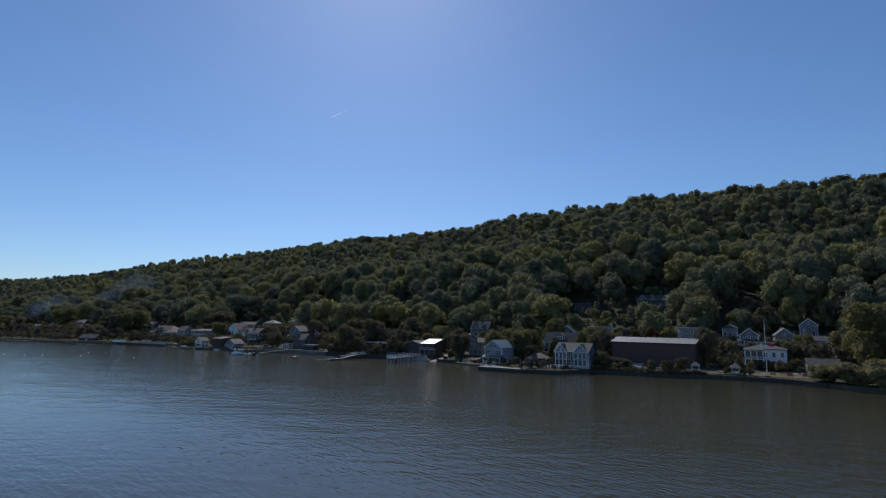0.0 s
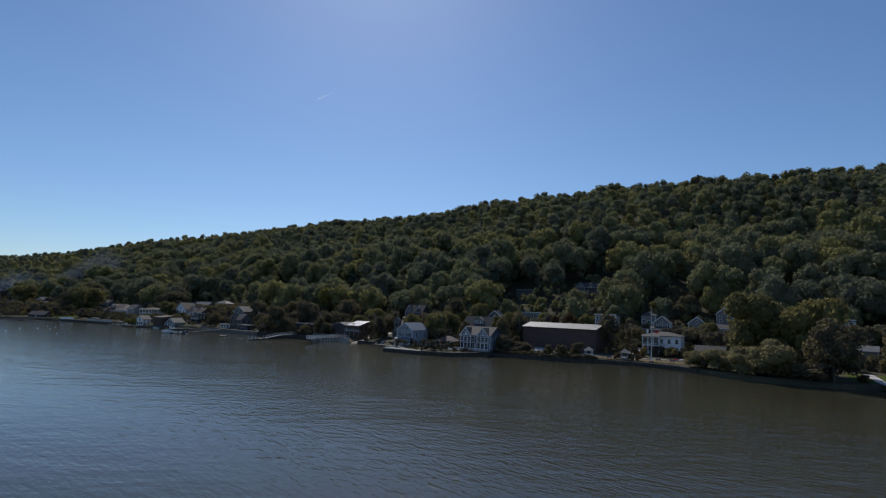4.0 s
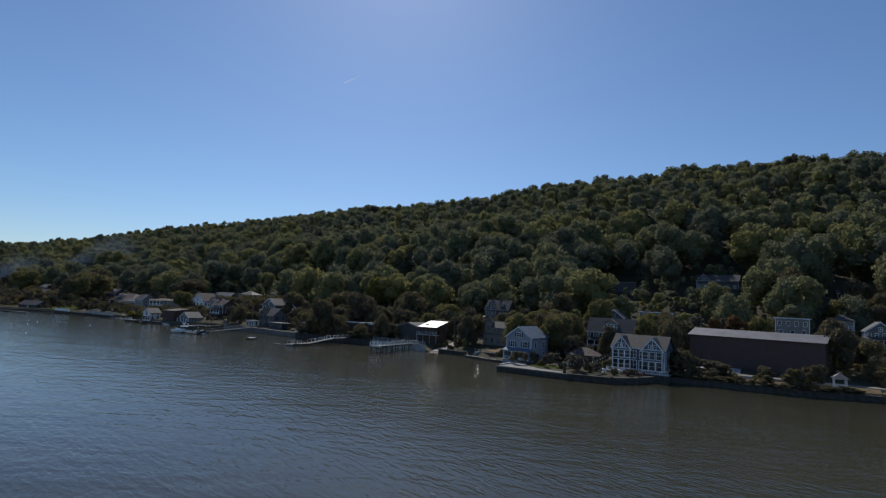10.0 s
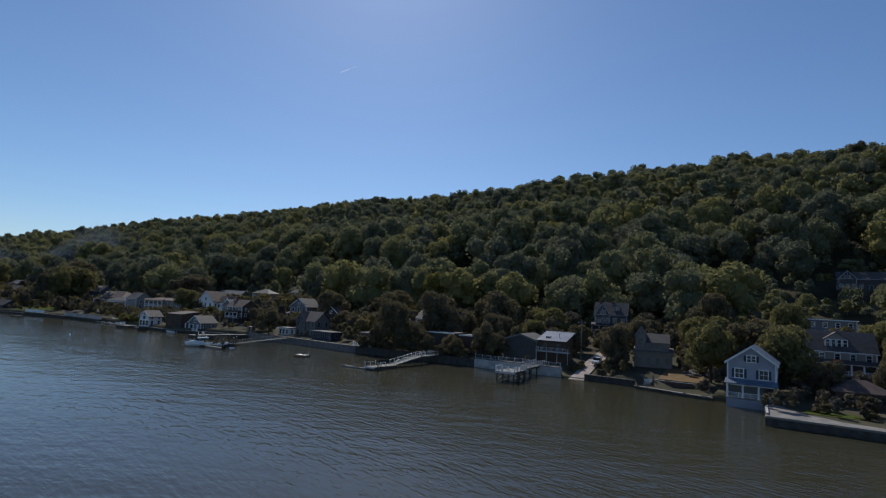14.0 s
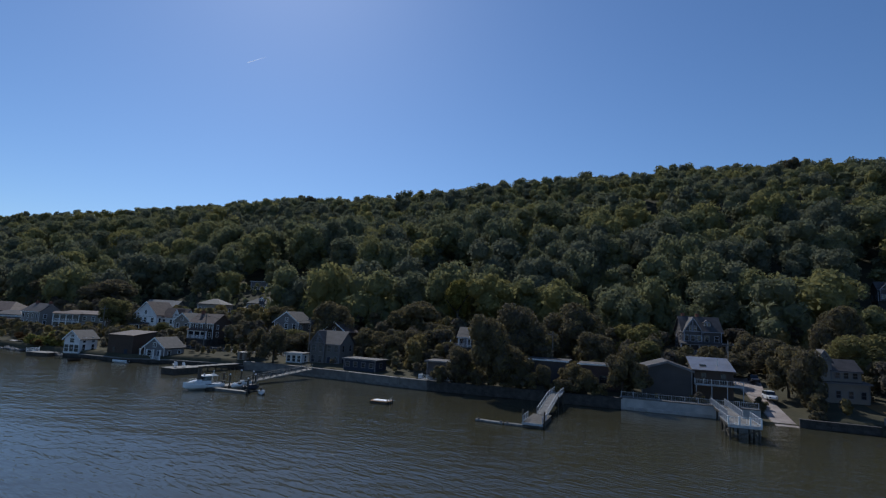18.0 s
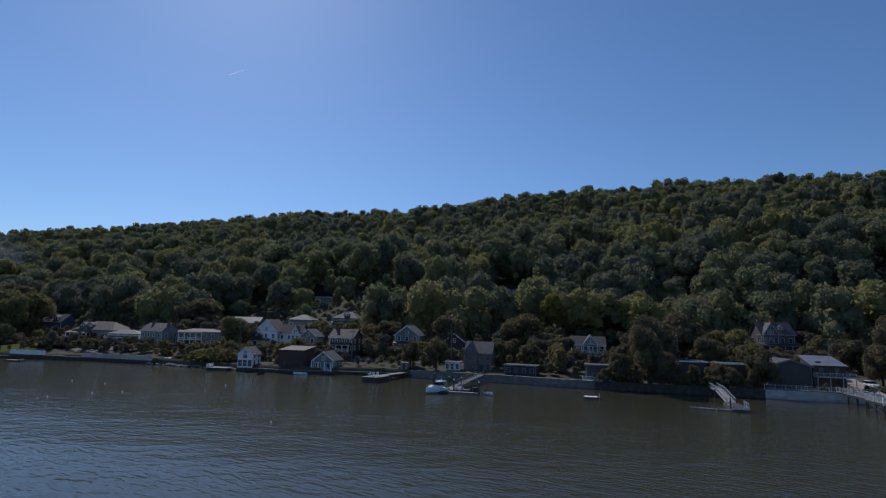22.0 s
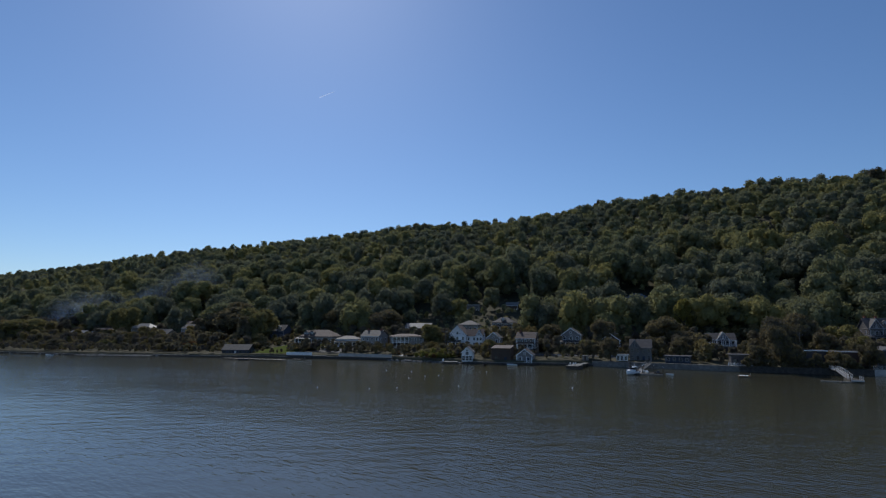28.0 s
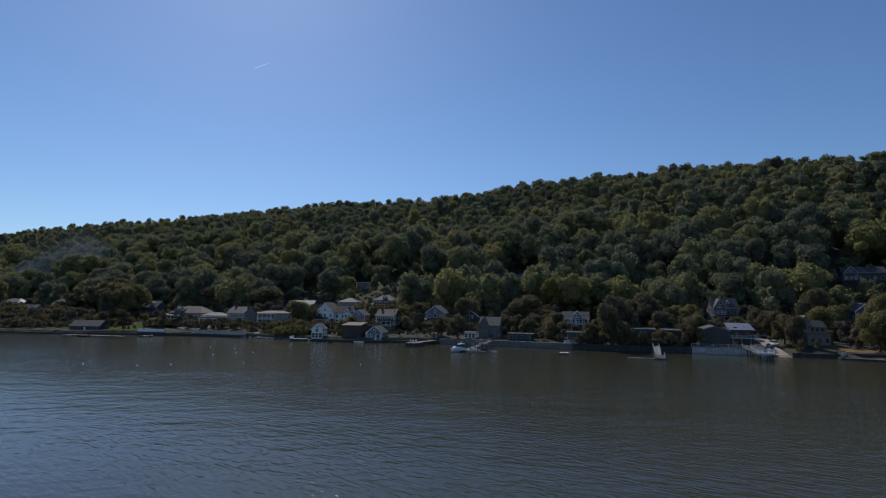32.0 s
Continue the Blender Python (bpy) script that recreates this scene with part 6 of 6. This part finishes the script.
def raft(x, y, rz, w=3.4, l=2.6, label="small square brown swimming raft with a pale mat", wood=None):
    R = thing("raft", label, "raft", pose(x, y, 0, 0, 0, rz), "rafts")
    planks(R, -w / 2, w / 2, 0, l, 0.42, 0.4, wood or RAFTWOOD)
    if wood is None:
        for k in range(3):
            part("deck_mat", boxes((-1.35 + 0.92 * k, 0.5, 0.44, -0.6 + 0.92 * k, l - 0.45, 0.5)), WHITE, R)
    part("float_body", boxes((-w / 2 + 0.05, 0.05, -0.2, w / 2 - 0.05, l - 0.05, 0.34)), PILE, R)
    part("ladder", boxes((w / 2, l * 0.4, 0.0, w / 2 + 0.05, l * 0.4 + 0.05, 1.1), (w / 2, l * 0.7, 0.0, w / 2 + 0.05, l * 0.7 + 0.05, 1.1), (w / 2, l * 0.4, 0.6, w / 2 + 0.05, l * 0.7, 0.66)), STEEL, R)
    for px, py in ((-w / 2 + 0.1, 0.1), (w / 2 - 0.1, 0.1), (-w / 2 + 0.1, l - 0.1), (w / 2 - 0.1, l - 0.1)):
        part("corner_post", shared("raftpost", lambda: as_mesh("corner_post", boxes((-0.06, -0.06, 0.3, 0.06, 0.06, 0.95)), PILE)), None, R, at=pose(px, py, 0))


RAFTWOOD = surface("orange_brown_raft_wood", (0.2, 0.1, 0.04), (0.34, 0.18, 0.07), 0.6, 0.8, 0.3, 12)
raft(-73.2, 273.0, -30)
raft(-223.0, 370.3, -20, 5.0, 2.4, "dark low swimming raft off the lawn wall", PILE)

# western docks and eastern landing
for x, y, L, a_, lab in ((-338.0, 412.0, 44, -16, "long low grey dock along the western bank"), (-258.0, 378.0, 34, -28, "low dark dock beside the lawn wall")):
    D = thing("dock", lab, "dock", pose(x, y, 0, 0, 0, a_))
    planks(D, 0, 0.001 + 2.2, 0, 0.6, 0.6)
    n = int(L / 3)
    wood = PILE if "dark" in lab else DOCKWOOD
    me = shared(("dockbay", wood.name), lambda: as_mesh("deck_bay", boxes((0.03, 0, 0.52, 2.97, 2.2, 0.66), (0.03, 0.1, 0.3, 2.97, 0.3, 0.52)), wood))
    for k in range(n):
        part("deck_bay", me, None, D, at=pose(k * 3, 0, 0))
    pier_posts(D, [(k * 3.0, 0.1) for k in range(n + 1)], -3, 1.1, 0.13)

for k in range(11):
    x, y = rng.uniform(-205, -138), rng.uniform(248, 312)
    b_ = bmesh.new()
    bmesh.ops.create_icosphere(b_, subdivisions=2, radius=0.17)
    cyl(b_, 0, 0, 0.14, 0.26, 0.04, 6)
    tagged(part("buoy", b_, WHITE, at=pose(x, y, 0.06), smooth=True), "small round white mooring buoy", "buoy", "mooring buoys")

# ---- boat ramp, car, poles ----
ra = Vector((-6.3, 254.4, -0.6))
rb = Vector((4.8, 275.8, 3.1))
b_ = bmesh.new()
e_ = Vector((0.87, -0.5, 0)) * 1.75
slab(b_, [tuple(ra - e_), tuple(ra + e_), tuple(rb + e_), tuple(rb - e_)], 0.5)
slab(b_, [tuple(rb - e_), tuple(rb + e_), (18.0, 290.0, 4.9), (12.0, 294.0, 4.9)], 0.5)
tagged(part("boat_ramp", b_, RAMP), "pale concrete boat ramp running into the water", "boat ramp", kind="structure")


def car(x, y, z, rz, paint, label):
    C = thing("car", label, "car", pose(x, y, z, 0, 0, rz))
    secs = []
    for f, w, zb, zt in ((0, 0.8, 0.45, 0.75), (0.08, 0.88, 0.3, 0.95), (0.3, 0.92, 0.25, 1.02), (0.75, 0.92, 0.25, 1.05), (0.95, 0.88, 0.3, 1.0), (1, 0.82, 0.45, 0.8)):
        yy = f * 4.6 - 2.3
        secs.append([(-w, yy, zb), (-w, yy, zt - 0.15), (-w * 0.9, yy, zt), (w * 0.9, yy, zt), (w, yy, zt - 0.15), (w, yy, zb), (-w, yy, zb)])
    loft(secs, paint, "body", C)
    secs = [[(-w, yy, 1.0), (-w * 0.86, yy2, zt), (w * 0.86, yy2, zt), (w, yy, 1.0), (-w, yy, 1.0)] for yy, yy2, w, zt in ((-0.9, -0.4, 0.86, 1.62), (2.15, 1.9, 0.86, 1.62))]
    loft(secs, GLASS, "glasshouse", C)
    part("car_roof", boxes((-0.74, -0.4, 1.6, 0.74, 1.92, 1.67)), paint, C)
    for sx in (-0.86, 0.86):
        for sy in (-1.45, 1.4):
            wl = part("wheel", cyl(bmesh.new(), 0, 0, -0.11, 0.11, 0.34, 14), RUBBER, C, at=pose(sx, sy, 0.34, 0, 90, 0))
            part("rim", cyl(bmesh.new(), 0, 0, -0.12, 0.12, 0.2, 10), STEEL, wl)
    for sx in (-0.6, 0.6):
        part("headlight", boxes((sx - 0.18, -2.32, 0.62, sx + 0.18, -2.2, 0.78)), GLASS, C)
        part("tail_light", boxes((sx - 0.16, 2.22, 0.7, sx + 0.16, 2.32, 0.9)), FLAGRED, C)


car(4.3, 271.6, 2.6, -26, CARWHITE, "white sport utility car parked on the boat ramp")
car(13.0, 286.0, 4.52, -30, CARDARK, "dark car parked at the top of the ramp")
car(-213.5, 403.5, ground_at(-213.5, 403.5) + 0.1, 50, CARWHITE, "white car parked beside the columned house")
car(-209.2, 400.0, ground_at(-209.2, 400.0) + 0.1, 50, CARDARK, "dark car parked beside the columned house")


def utility_pole(x, y, h=10.5, rz=-30):
    z = ground_at(x, y)
    U = thing("utility_pole", "weathered wooden utility pole with a crossarm", "utility pole", pose(x, y, z, 0, 0, rz), "utility poles")
    part("pole", cyl(bmesh.new(), 0, 0, -0.8, h, 0.16, 8, 0.11), DOCKWOOD, U)
    part("crossarm", boxes((-1.2, -0.06, h - 1.0, 1.2, 0.06, h - 0.85)), DOCKWOOD, U)
    for sx in (-1.0, 0, 1.0):
        part("insulator", cyl(bmesh.new(), sx, 0, h - 0.85, h - 0.65, 0.05, 6), STEEL, U)
    return Vector((x, y, z + h - 0.65))


ends = [utility_pole(*p) for p in ((2.5, 281.0), (42.0, 262.0), (-30.0, 300.0), (72.0, 246.0), (-88.0, 333.0), (-155.0, 372.0), (-118.0, 345.0))]
order = [3, 1, 0, 2, 4, 6, 5]
for i, j in zip(order[:-1], order[1:]):
    p, q = ends[i], ends[j]
    cu = bpy.data.curves.new("wire", "CURVE")
    cu.dimensions, cu.bevel_depth = "3D", 0.025
    sp = cu.splines.new("POLY")
    sp.points.add(12)
    for k in range(13):
        f = k / 12
        w = p.lerp(q, f)
        sp.points[k].co = (w.x, w.y, w.z - 1.6 * 4 * f * (1 - f), 1)
    cu.materials.append(RUBBER)
    tagged(new("power_line", cu), "thin dark sagging power line between poles", "power line", "power lines")

G = thing("guard_rail", "pale painted guard rail along the hillside lane", "guard rail")
for k in range(11):
    p, q = at_su(240 + 4 * k, 23.5), at_su(244 + 4 * k, 23.5)
    rail(G, *p, *q, ground_at(*p), 0.85, RAILPAINT, 9.0, 2.0, 0.05)


def kayak(x, y, rz, material, label):
    K = thing("kayak", label, "kayak", pose(x, y, ground_at(x, y) + 0.4, 0, 0, rz), "beached kayaks")
    loft([[(-w, yy, 0.28), (-w * 0.8, yy, 0.02), (0, yy, -0.06), (w * 0.8, yy, 0.02), (w, yy, 0.28), (0, yy, 0.34), (-w, yy, 0.28)] for yy, w in ((-1.9, 0.03), (-1.2, 0.25), (0, 0.33), (1.2, 0.25), (1.9, 0.03))], material, "hull", K)
    part("cockpit", boxes((-0.2, -0.4, 0.3, 0.2, 0.4, 0.36)), RUBBER, K)


for k, m_ in enumerate((FLAGRED, WHITE, FLAGRED, FLAGBLUE)):
    kayak(121.0 + 1.5 * k, 192.5 - 0.9 * k, 60 + 7 * k, m_, ("red", "white", "red", "blue")[k] + " plastic kayak drawn up on the dry lawn")

# ---- park by the flagpole ----
F = thing("flagpole", "tall white flagpole with a yardarm and hanging flags", "flagpole", pose(109.0, 187.2, 1.6, 0, 0, -25))
part("mast", cyl(bmesh.new(), 0, 0, -0.5, 18.6, 0.16, 10, 0.07), WHITE, F)
part("yardarm", boxes((-3.2, -0.06, 11.2, 3.2, 0.06, 11.35)), WHITE, F)
part("base_ring", cyl(bmesh.new(), 0, 0, -0.5, 0.35, 0.9, 14), STONE, F)
part("truck_ball", (lambda b: (bmesh.ops.create_icosphere(b, subdivisions=2, radius=0.16, matrix=Matrix.Translation((0, 0, 18.7))), b)[1])(bmesh.new()), STEEL, F)


def cloth(w, h, material, name, parent, at):
    b_ = bmesh.new()
    n = 8
    rows_ = [[b_.verts.new((w * i / n, 0.12 * math.sin(i * 1.1 + j * 0.4), -h * j / 4 - 0.12 * i / n)) for i in range(n + 1)] for j in range(5)]
    for j in range(4):
        for i in range(n):
            b_.faces.new((rows_[j][i], rows_[j][i + 1], rows_[j + 1][i + 1], rows_[j + 1][i]))
    ob = part(name, b_, material, parent, at=at)
    md = ob.modifiers.new("thick", "SOLIDIFY")
    md.thickness = 0.02
    return ob


fl = cloth(1.5, 1.0, FLAGRED, "flag", F, pose(0.9, 0, 11.1))
cloth(0.65, 0.5, FLAGBLUE, "canton", fl, pose(0.0, -0.03, -0.02))
cloth(0.7, 1.5, WHITE, "pennant", F, pose(-1.6, 0, 11.1))
cloth(1.5, 0.8, FLAGRED, "banner", tan_house, pose(-1.2, -2.15, 3.4))


def gazebo(x, y, z, w, label):
    G = thing("gazebo", label, "gazebo", pose(x, y, z, 0, 0, -28), "park gazebos")
    part("floor", boxes((-w / 2, -w / 2, -0.4, w / 2, w / 2, 0.15)), CONCRETE, G)
    for sx in (-1, 1):
        for sy in (-1, 1):
            part("post", shared("gazpost", lambda: as_mesh("post", boxes((-0.09, -0.09, 0.1, 0.09, 0.09, 2.2)), WHITE)), None, G, at=pose(sx * (w / 2 - 0.15), sy * (w / 2 - 0.15), 0))
    b_ = bmesh.new()
    o = w / 2 + 0.35
    vv = [b_.verts.new(p) for p in ((-o, -o, 2.2), (o, -o, 2.2), (o, o, 2.2), (-o, o, 2.2))]
    tp = b_.verts.new((0, 0, 3.5))
    b_.faces.new(vv[::-1])
    for i in range(4):
        b_.faces.new((vv[i], vv[(i + 1) % 4], tp))
    part("roof", b_, SHINGLE_PALE, G)
    part("beam", boxes((-w / 2, -w / 2, 2.0, w / 2, -w / 2 + 0.14, 2.19), (-w / 2, w / 2 - 0.14, 2.0, w / 2, w / 2, 2.19)), WHITE, G)
    rail(G, -w / 2 + 0.15, -w / 2 + 0.15, w / 2 - 0.15, -w / 2 + 0.15, 0.15, 0.8)


gazebo(90.7, 199.7, 2.0, 2.6, "small white gazebo with a pale pointed roof")
gazebo(102.3, 194.4, 2.0, 2.6, "small open white gazebo beside the dry lawn")


def bench(x, y, rz):
    z = ground_at(x, y) + 0.1
    B = thing("bench", "plain wooden park bench facing the lake", "bench", pose(x, y, z, 0, 0, rz), "park benches")
    part("seat", boxes((-0.8, -0.2, 0.4, 0.8, 0.2, 0.46)), DOCKWOOD, B)
    part("backrest", boxes((-0.8, 0.18, 0.5, 0.8, 0.24, 0.9)), DOCKWOOD, B)
    for sx in (-0.6, 0.6):
        part("leg", boxes((sx - 0.05, -0.18, -0.1, sx + 0.05, 0.2, 0.4)), DARKMETAL, B)


for x, y in ((115.0, 184.5), (119.5, 183.5), (112.0, 189.0), (96.5, 194.0)):
    bench(x, y, -28)


def lounge_chair(x, y, z, rz):
    C = thing("lounge_chair", "red-brown slatted wooden lounge chair on the terrace", "chair", pose(x, y, z, 0, 0, rz), "terrace lounge chairs")
    for k in range(5):
        part("slat", shared("lounge_slat", lambda: as_mesh("slat", boxes((-0.34, -0.06, -0.015, 0.34, 0.06, 0.015)), BRICK)), None, C, at=pose(0, -0.34 + 0.15 * k, 0.36 - 0.02 * k))
        part("back_slat", shared("lounge_back", lambda: as_mesh("back_slat", boxes((-0.055, -0.015, 0, 0.055, 0.015, 0.85)), BRICK)), None, C, at=pose(-0.28 + 0.14 * k, 0.34, 0.3, -22, 0, 0))
    for sx in (-0.4, 0.4):
        part("armrest", boxes((sx - 0.07, -0.42, 0.56, sx + 0.07, 0.42, 0.6)), BRICK, C)
        for sy in (-0.38, 0.36):
            part("leg", boxes((sx - 0.04, sy - 0.04, -0.02, sx + 0.04, sy + 0.04, 0.56)), BRICK, C)


for k in range(4):
    lounge_chair(44.0 + 1.15 * k, 206.6 - 0.75 * k, 1.7, 160 + 12 * k)

# garden furniture on the terrace and the cafe deck
def garden_table(x, y, z):
    T_ = thing("garden_table", "round white garden table on the terrace", "table", pose(x, y, z), "garden tables")
    part("tabletop", cyl(bmesh.new(), 0, 0, 0.7, 0.75, 0.55, 14), WHITE, T_)
    part("stem", cyl(bmesh.new(), 0, 0, 0.05, 0.7, 0.05, 8), WHITE, T_)
    part("foot", cyl(bmesh.new(), 0, 0, -0.1, 0.05, 0.3, 10), WHITE, T_)


for x, y, z in ((39.5, 209.6, 1.75), (43.8, 210.2, 1.75)):
    garden_table(x, y, z)
    for k in range(3):
        deck_chair(x + 1.3 * math.cos(k * 2.1 + 0.5), y + 1.3 * math.sin(k * 2.1 + 0.5), z - 0.02, math.degrees(k * 2.1 + 0.5) - 90)

# terrace deck of the blue house, quay gate post
D = thing("terrace_deck", "low wooden deck with a white rail before the blue house", "deck", pose(50.2, 213.5, 1.6, 0, 0, -32))
planks(D, -7.5, 7.5, -4.6, -0.1, 0.25, 0.5)
part("deck_base", boxes((-7.4, -4.5, -2.5, 7.4, -0.2, 0.18)), STONE, D)
rail(D, -7.4, -4.5, 7.4, -4.5, 0.25, 1.0)
G = thing("gate_post", "dark stone gate post at the end of the quay", "post", pose(29.0, 204.5, 1.2))
part("shaft", boxes((-0.3, -0.3, -1, 0.3, 0.3, 2.6)), STONE, G)
part("cap", boxes((-0.4, -0.4, 2.6, 0.4, 0.4, 2.8)), CONCRETE, G)
F = thing("festoon", "string of small white lamps slung over the terrace", "string lights")
p, q = Vector((29.0, 204.5, 3.95)), Vector((44.3, 217.9, 6.2))
line = [p.lerp(q, k / 18) - Vector((0, 0, 1.3 * 4 * (k / 18) * (1 - k / 18))) for k in range(19)]
cu = bpy.data.curves.new("cable", "CURVE")
cu.dimensions, cu.bevel_depth = "3D", 0.02
sp = cu.splines.new("POLY")
sp.points.add(18)
for k, w in enumerate(line):
    sp.points[k].co = (*w, 1)
cu.materials.append(RUBBER)
new("cable", cu).parent = F
for w in line[1:-1]:
    part("lamp", shared("festoonlamp", lambda: as_mesh("lamp", cyl(bmesh.new(), 0, 0, -0.26, -0.02, 0.13, 8, 0.05), WHITE)), None, F, at=pose(*w))

# slips of white landing by the small boathouse
L_ = thing("landing", "white-edged timber landing beside the small boathouse", "landing", pose(-157.5, 340.5, 0, 0, 0, -18))
planks(L_, -3.2, 3.2, -1.2, 3, 0.95, 0.5)
part("landing_base", boxes((-3.1, -1.1, -2.5, 3.1, 2.9, 0.88)), PILE, L_)
rail(L_, -3.1, -1.1, -3.1, 2.9, 0.95, 1.0)
H_ = thing("pump_hut", "small grey hut with a flat roof by the pier", "hut", pose(-104.5, 325.5, 2.1, 0, 0, -30))
part("wall", boxes((-1.1, 0, -1.5, 1.1, 1.8, 1.8)), S_TAN, H_)
part("roof", boxes((-1.25, -0.2, 1.8, 1.25, 2.0, 1.93)), SHINGLE_PALE, H_)
part("door", boxes((-0.4, -0.05, 0.05, 0.4, 0, 1.7)), S_BROWN, H_)

# far vapour trail
b_ = bmesh.new()
for k in range(10):
    f0, f1 = k / 10, (k + 1) / 10
    w0, w1 = 1.3 - 1.0 * f0, 1.3 - 1.0 * f1
    b_.faces.new([b_.verts.new(p) for p in ((f0 * 44 - 22, 0, f0 * 22 - 11 - w0), (f1 * 44 - 22, 0, f1 * 22 - 11 - w1), (f1 * 44 - 22, 0, f1 * 22 - 11 + w1), (f0 * 44 - 22, 0, f0 * 22 - 11 + w0))])
tm, tn, tl, tb = nodes_of("vapour")
tb.inputs["Base Color"].default_value = (0.9, 0.9, 0.9, 1)
tr_ = tn.new("ShaderNodeBsdfTransparent")
tx = tn.new("ShaderNodeBsdfTranslucent")
mx = tn.new("ShaderNodeMixShader")
mx.inputs[0].default_value = 0.35
tl.new(tr_.outputs[0], mx.inputs[1])
tl.new(tx.outputs[0], mx.inputs[2])
tl.new(mx.outputs[0], tn["Material Output"].inputs["Surface"])
tagged(part("vapour_trail", b_, tm, at=pose(-318.6, 1554.6, 637)), "thin white vapour trail high in the sky", "vapour trail")


# thin wood smoke drifting over the western houses
sm, sn, sl, sb = nodes_of("wood_smoke")
stx = sn.new("ShaderNodeTexCoord")
snz = sn.new("ShaderNodeTexNoise")
snz.inputs["Scale"].default_value, snz.inputs["Detail"].default_value = 0.034, 5
sl.new(stx.outputs["Object"], snz.inputs["Vector"])
sat = sn.new("ShaderNodeAttribute")
sat.attribute_name = "thick"
sr = sn.new("ShaderNodeMapRange")
sr.inputs["From Min"].default_value, sr.inputs["From Max"].default_value = 0.3, 0.72
sl.new(snz.outputs["Fac"], sr.inputs["Value"])
smu = sn.new("ShaderNodeMath")
smu.operation = "MULTIPLY"
sl.new(sr.outputs[0], smu.inputs[0])
sl.new(sat.outputs["Fac"], smu.inputs[1])
sdf, str_, smx, smx2 = sn.new("ShaderNodeBsdfDiffuse"), sn.new("ShaderNodeBsdfTransparent"), sn.new("ShaderNodeMixShader"), sn.new("ShaderNodeMixShader")
stl = sn.new("ShaderNodeBsdfTranslucent")
sdf.inputs["Color"].default_value = stl.inputs["Color"].default_value = (0.42, 0.52, 0.7, 1)
smx2.inputs[0].default_value = 0.35
sl.new(sdf.outputs[0], smx2.inputs[1])
sl.new(stl.outputs[0], smx2.inputs[2])
sl.new(smu.outputs[0], smx.inputs[0])
sl.new(str_.outputs[0], smx.inputs[1])
sl.new(smx2.outputs[0], smx.inputs[2])
sl.new(smx.outputs[0], sn["Material Output"].inputs["Surface"])
SM = thing("smoke", "thin bluish wood smoke drifting up the western slope", "smoke", kind="stuff")
for k in range(4):
    nx, nz = 40, 12
    V, W = [], []
    for i in range(nx + 1):
        f = i / nx
        s = 688 - 100 * f
        u = 66 + 95 * f + 6 * (k - 1.5)
        mid, half = 16 + 42 * f ** 1.1, 7 + 15 * f
        for j in range(nz + 1):
            g = j / nz * 2 - 1
            x, y = at_su(s + 6 * math.sin(g * 2 + k), u + 9 * math.sin(f * 9 + g * 2 + k))
            V.append((x, y, mid + half * g + 5 * math.sin(f * 7 + k * 1.3)))
            W.append(0.23 * max(0.0, 1 - g * g) ** 1.5 * min(1, f * 7) * (1 - f) ** 0.7)
    F_ = [(i * (nz + 1) + j, (i + 1) * (nz + 1) + j, (i + 1) * (nz + 1) + j + 1, i * (nz + 1) + j + 1) for i in range(nx) for j in range(nz)]
    me = bpy.data.meshes.new("wisp")
    me.from_pydata(V, [], F_)
    at_ = me.attributes.new("thick", "FLOAT", "POINT")
    at_.data.foreach_set("value", np.array(W, dtype=np.float32))
    me.materials.append(sm)
    me.shade_smooth()
    w_ = part("wisp", me, None, SM)

forest("woodland", "dense mixed woodland on the lower hillside, green turning olive", spots_in(-200, 810, 80, 235, 14.6, 6.6, 13.0), NEARBY, LEAF)
forest("upper_woodland", "dense mixed woodland on the upper hillside", spots_in(-260, 800, 235, 500, 12.4, 5.8, 10.8), FAR, LEAF)
forest("village_woodland", "trees and shrubs filling the gaps between the houses", spots_in(-140, 640, 14, 80, 6.0, 1.8, 4.6) + spots_in(640, 810, 10, 80, 11.0, 4.0, 8.0), VILLAGE, LEAF_LOW)
forest("far_woodland", "distant woodland along the far end of the ridge", spots_in(800, 1500, -10, 500, 17, 7.5, 11.5) + spots_in(1500, 2100, -10, 500, 24, 11, 15) + spots_in(-420, -260, 0, 500, 13, 6, 9), FARTHER, LEAF)
forest("ridge_woodland", "woodland along the crest of the hill", spots_in(-260, 800, 478, 545, 8.5, 5.0, 7.6), FARTHER, LEAF)
forest("undergrowth", "low shrubs, hedges and weeds between the houses and along the shore", spots_in(-140, 640, -60, 62, 3.7, 0.9, 2.3, 1.6), SHRUB, LEAF_LOW)
forest("slope_undergrowth", "low shrubs on the open slope behind the houses", spots_in(-140, 640, 62, 150, 7.0, 1.8, 3.4), SHRUB, LEAF)
forest("hill_undergrowth", "low shrubs in the clearings of the hillside", spots_in(-140, 640, 150, 270, 11.0, 2.4, 4.4), SHRUB, LEAF)
